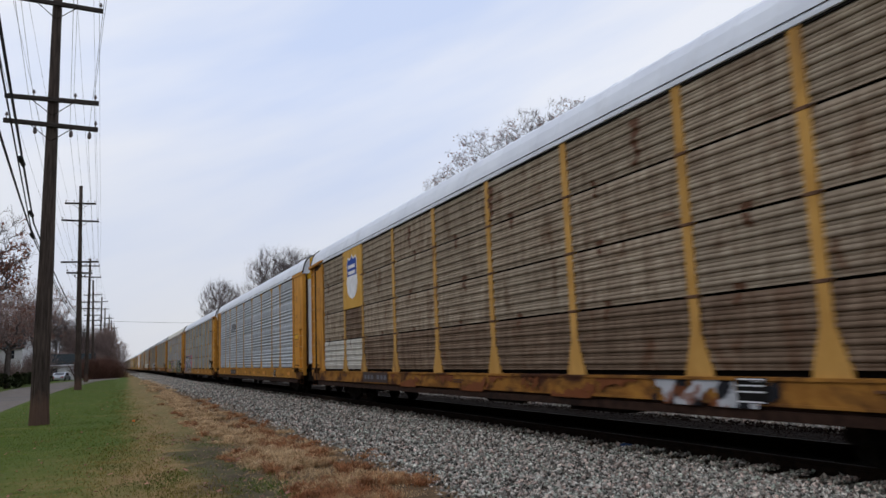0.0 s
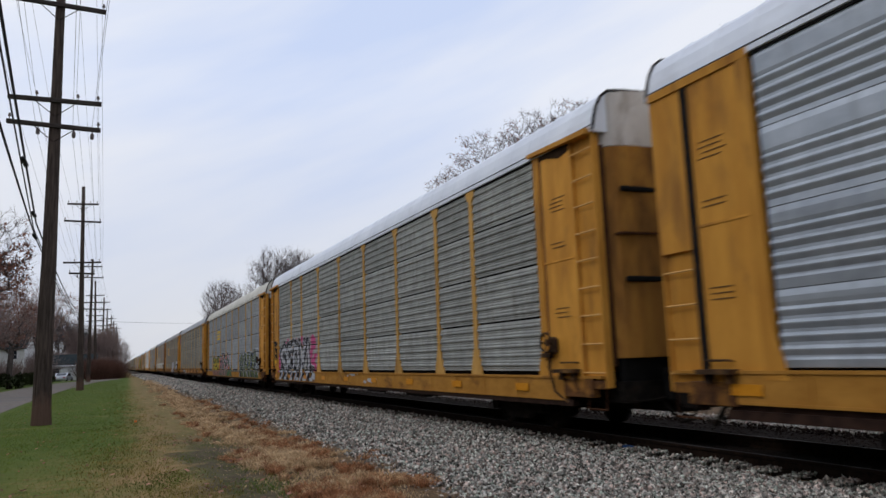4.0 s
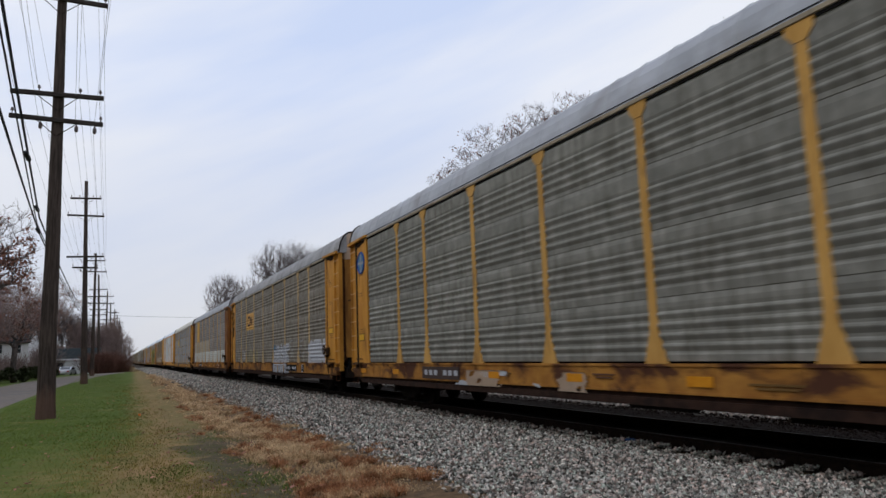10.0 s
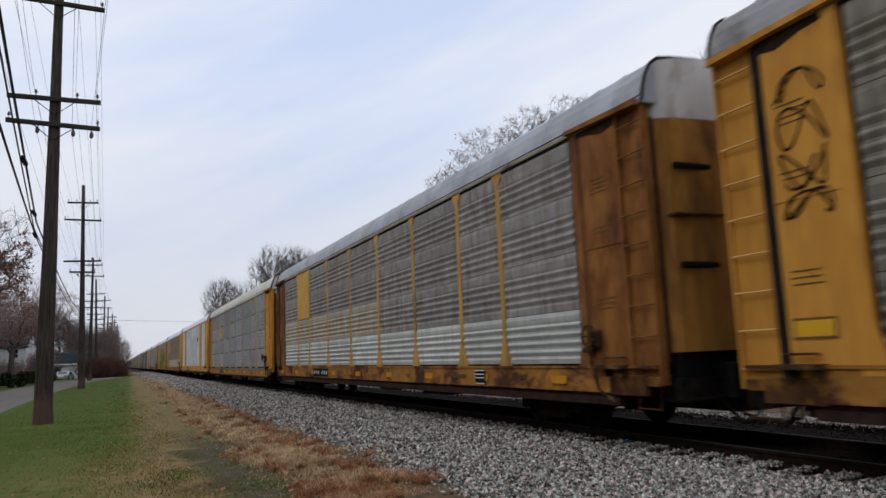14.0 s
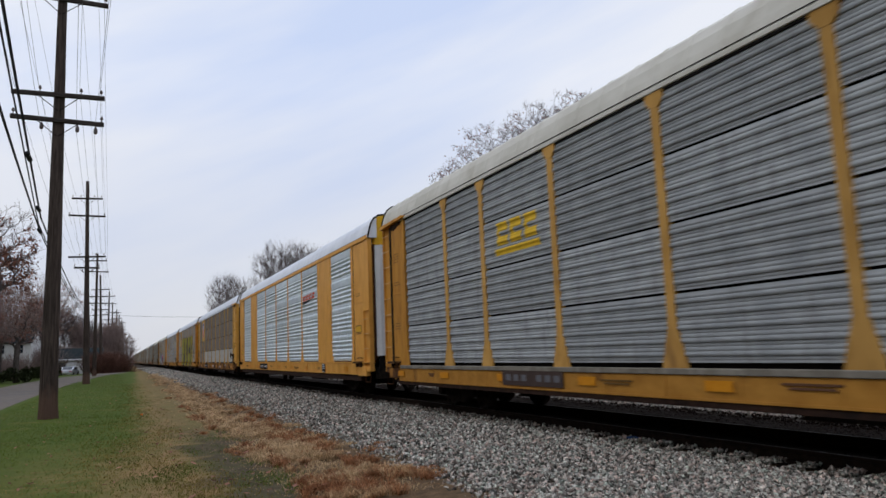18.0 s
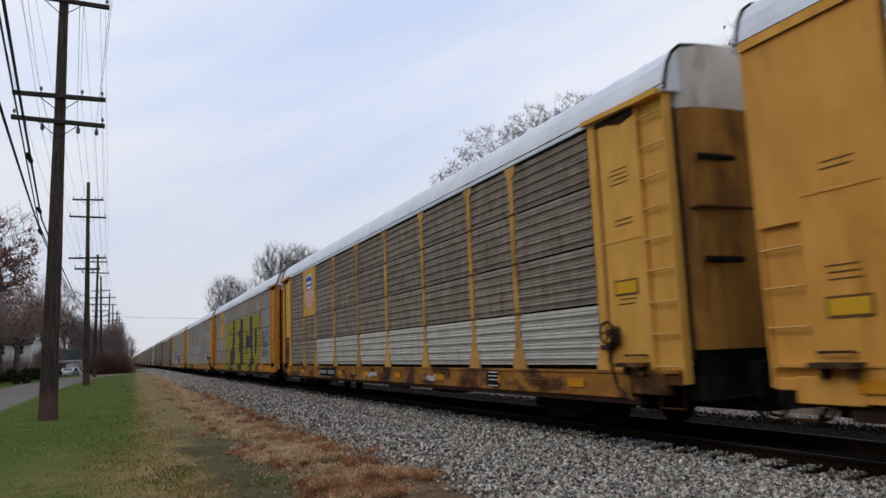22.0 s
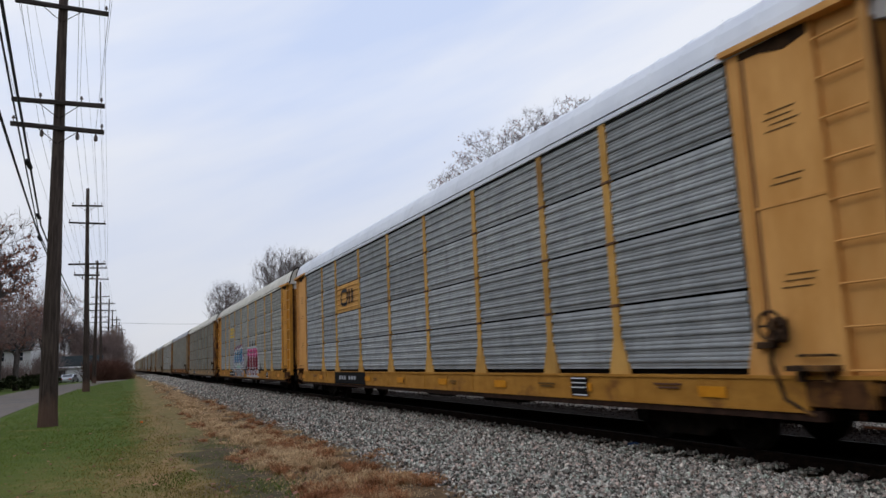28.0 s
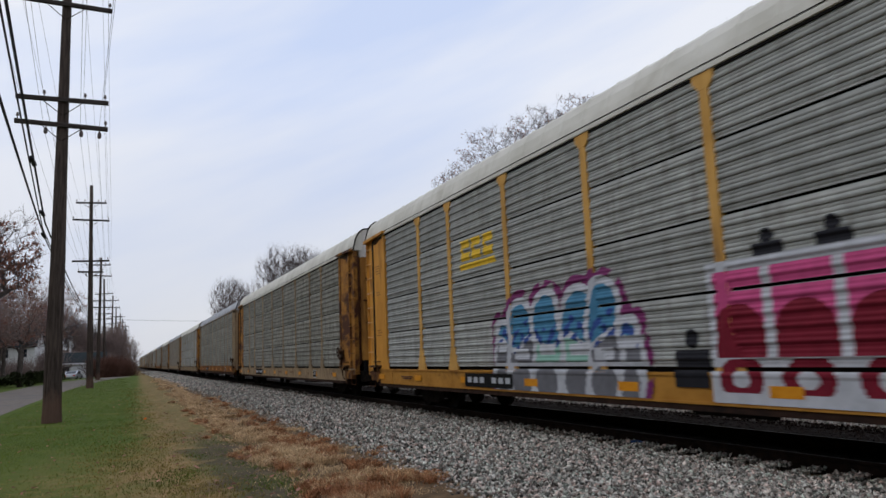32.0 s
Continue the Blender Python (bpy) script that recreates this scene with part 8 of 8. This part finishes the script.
# weeds in the dark soil
n = 11000
gy = near_y(n, 8.5, 18)
gx = np.where(nrg.uniform(0, 1, n) < 0.6, nrg.normal(0.98, 0.14, n) + 0.08 * np.sin(gy), nrg.normal(1.6, 0.4, n))
keep = np.array([noise.noise(Vector((a * 1.6, b * 1.1, 2.0))) > -0.02 for a, b in zip(gx, gy)])
gx, gy = gx[keep], gy[keep]
n = len(gx)
blades("soil_weeds", gx, gy, np.full(n, -0.02), nrg.uniform(0.015, 0.05, n), nrg.uniform(0.003, 0.007, n), nrg.uniform(0.6, 1.3, n), WEED_BLADE,
       "low green weeds on dark soil", "weeds")


def scatter_leaves(n):
    y = near_y(n, 8.5, 45, 1.7)
    x = nrg.uniform(-3.5, 3.2, n)
    V, F = [], []
    for i in range(n):
        a = nrg.uniform(0, 6.28)
        s = nrg.uniform(0.025, 0.06)
        u, v = np.array([math.cos(a), math.sin(a), nrg.normal(0, 0.25)]) * s, np.array([-math.sin(a), math.cos(a), nrg.normal(0, 0.25)]) * s * 0.6
        c = np.array([x[i], y[i], 0.035 + nrg.uniform(0, 0.015)])
        k = len(V)
        V += [c - u, c + v, c + u, c - v]
        F += [(k, k + 1, k + 2), (k, k + 2, k + 3)]
    return V, F


V, F = scatter_leaves(420)
tagged(new("fallen_leaves", tri_mesh("fallen_leaves", V, F, DEAD_LEAF)), "scattered fallen brown leaves on the grass", "leaves", kind="stuff")


def stone_mesh(name, n, x, y, z, size, mat=None):
    """Angular crushed stones: squashed octahedra with uneven corners."""
    corners = np.array([(1, 0, 0), (-1, 0, 0), (0, 1, 0), (0, -1, 0), (0, 0, 1), (0, 0, -1)], float)
    tris = np.array([(0, 2, 4), (2, 1, 4), (1, 3, 4), (3, 0, 4), (2, 0, 5), (1, 2, 5), (3, 1, 5), (0, 3, 5)])
    V = corners[None] * nrg.uniform(0.6, 1.25, (n, 6, 1)) + nrg.normal(0, 0.22, (n, 6, 3))
    V = V * nrg.uniform(0.6, 1.2, (n, 1, 3))
    a = nrg.uniform(0, 2 * np.pi, n)
    b = nrg.uniform(-0.9, 0.9, n)
    ca, sa, cb, sb = np.cos(a), np.sin(a), np.cos(b), np.sin(b)
    X = V[:, :, 0] * cb[:, None] + V[:, :, 2] * sb[:, None]
    Z = -V[:, :, 0] * sb[:, None] + V[:, :, 2] * cb[:, None]
    V = np.stack([X * ca[:, None] - V[:, :, 1] * sa[:, None], X * sa[:, None] + V[:, :, 1] * ca[:, None], Z], 2)
    V = V * size[:, None, None] + np.stack([x, y, z], 1)[:, None, :]
    T = (np.arange(n)[:, None, None] * 6 + tris[None]).reshape(-1, 3)
    return tri_mesh(name, V.reshape(-1, 3), T, mat or STONE)


def ballast_top(x):
    return np.interp(x, (3.2, 3.7, 4.6, 6.2, 7.05, 7.4, 9.9, 11.3, 11.7, 12.5, 14.4), (-0.12, -0.03, 0.02, 0.035, 0.025, -0.03, -0.03, -0.02, 0.03, 0.03, -0.12))


n = 80000
sy = near_y(n, 4.5, 70, 1.75)
sx = 3.75 + (7.95 - 3.75) * nrg.uniform(0, 1, n) ** 0.9 + nrg.normal(0, 0.12, n)
sx = np.where(nrg.uniform(0, 1, n) < 0.03, sx - nrg.uniform(0, 0.8, n), sx)
keep = (sx < 7.30) | (np.abs(((sy + 8.265) % 0.53) - 0.265) > 0.135 + 0.05 * np.sin(sy * 3.1))
sx, sy = sx[keep], sy[keep]
n = len(sx)
size = nrg.uniform(0.015, 0.043, n) * (1 + np.maximum(0, sy - 15) / 75)
tagged(new("ballast_stones", stone_mesh("ballast_stones", n, sx, sy, ballast_top(sx) + 0.05 * np.clip((sx - 7.15) / 0.3, 0, 1) + nrg.uniform(-0.014, 0.034, n), size)),
       "loose grey crushed granite ballast stones", "ballast stones", kind="stuff")
n = 16000
fy = nrg.uniform(58, 190, n)
fx = nrg.uniform(3.5, 7.6, n)
tagged(new("far_ballast_stones", stone_mesh("far_ballast_stones", n, fx, fy, ballast_top(fx) + nrg.uniform(-0.03, 0.03, n), nrg.uniform(0.04, 0.09, n) * (0.6 + fy / 140))),
       "coarse grey ballast far down the track", "ballast stones", kind="stuff")
# dark stones under the train: oil, and shade put into their colour
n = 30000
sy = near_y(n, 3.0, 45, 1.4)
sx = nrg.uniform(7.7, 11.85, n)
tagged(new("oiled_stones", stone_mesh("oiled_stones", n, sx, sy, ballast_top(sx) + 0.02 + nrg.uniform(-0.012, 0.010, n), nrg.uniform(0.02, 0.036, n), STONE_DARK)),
       "ballast stones under the train, dark with oil and painted-in shade", "ballast stones", kind="stuff")
sx = nrg.uniform(11.8, 13.9, n)
tagged(new("track_stones", stone_mesh("track_stones", n, sx, sy, ballast_top(sx) + nrg.uniform(-0.004, 0.02, n), nrg.uniform(0.02, 0.036, n))),
       "grey ballast stones beyond the rails", "ballast stones", kind="stuff")

# small litter
FLAG = rough_mat("orange_marker_plastic", (0.75, 0.16, 0.02), (0.85, 0.20, 0.03), 5, 0.5, bump_s=0)
bm = bmesh.new()
tube(bm, [(0, 0, -0.05), (0, 0, 0.11)], 0.005, 5)
flag = part("marker_flag", bm, BRIGHT_STEEL, None)
tagged(flag, "small orange marker flag standing in the grass", "marker flag")
flag.location = (0.57, 23.4, 0)
part("flag", boxes((-0.03, 0.035, -0.004, 0.004, 0.06, 0.11)), FLAG, flag)
BLUE_CLOTH = rough_mat("blue_plastic_scrap", (0.02, 0.05, 0.14), (0.03, 0.08, 0.20), 6, 0.6, bump_s=0.2)
bm = bmesh.new()
bmesh.ops.create_icosphere(bm, subdivisions=2, radius=1.0)
for v in bm.verts:
    v.co = Vector((v.co.x * 0.07, v.co.y * 0.16, v.co.z * 0.03)) * (1 + 0.35 * noise.noise(v.co * 2.5))
scrap = tagged(part("plastic_scrap", bm, BLUE_CLOTH, None), "crumpled blue plastic scrap on the sleeper ends", "litter")
scrap.location = (7.75, 9.95, 0.05)

# ---- motion ----


# where the leading corner of the second car stands along the track, second by second
TRAIN = (
    29.54, 17.21, 5.0, -7.11, -19.14, -31.1, -42.98, -54.78, -66.51, -78.17, -89.61, -101.02, -112.36, -123.62, -134.78, -145.87, -156.9,
    -167.79, -178.6, -189.3, -199.93, -210.48, -220.97, -231.34, -241.59, -251.7, -261.69, -271.46, -281.27, -291.04, -300.71, -310.25,
    -319.69)


def train_at(t):
    """The same as a smooth curve, by which the wheels roll."""
    return 1.461503e-04 * t ** 3 + 0.039284 * t ** 2 - 12.31751 * t + 29.4996


def motions():
    for index, car in AUTORACKS:
        walk(car, [(t, pose(TRACK_X, y + (index - 1) * CAR, RAIL_Z)) for t, y in enumerate(TRAIN)])
    frames = range(0, 32 * FPS + 1)
    for wheel, y in WHEELS:
        walk(wheel, [(k / FPS, pose(0, y, 0.415, math.degrees((29.5 - train_at(k / FPS)) / 0.415) % 360.0)) for k in frames])


motions()
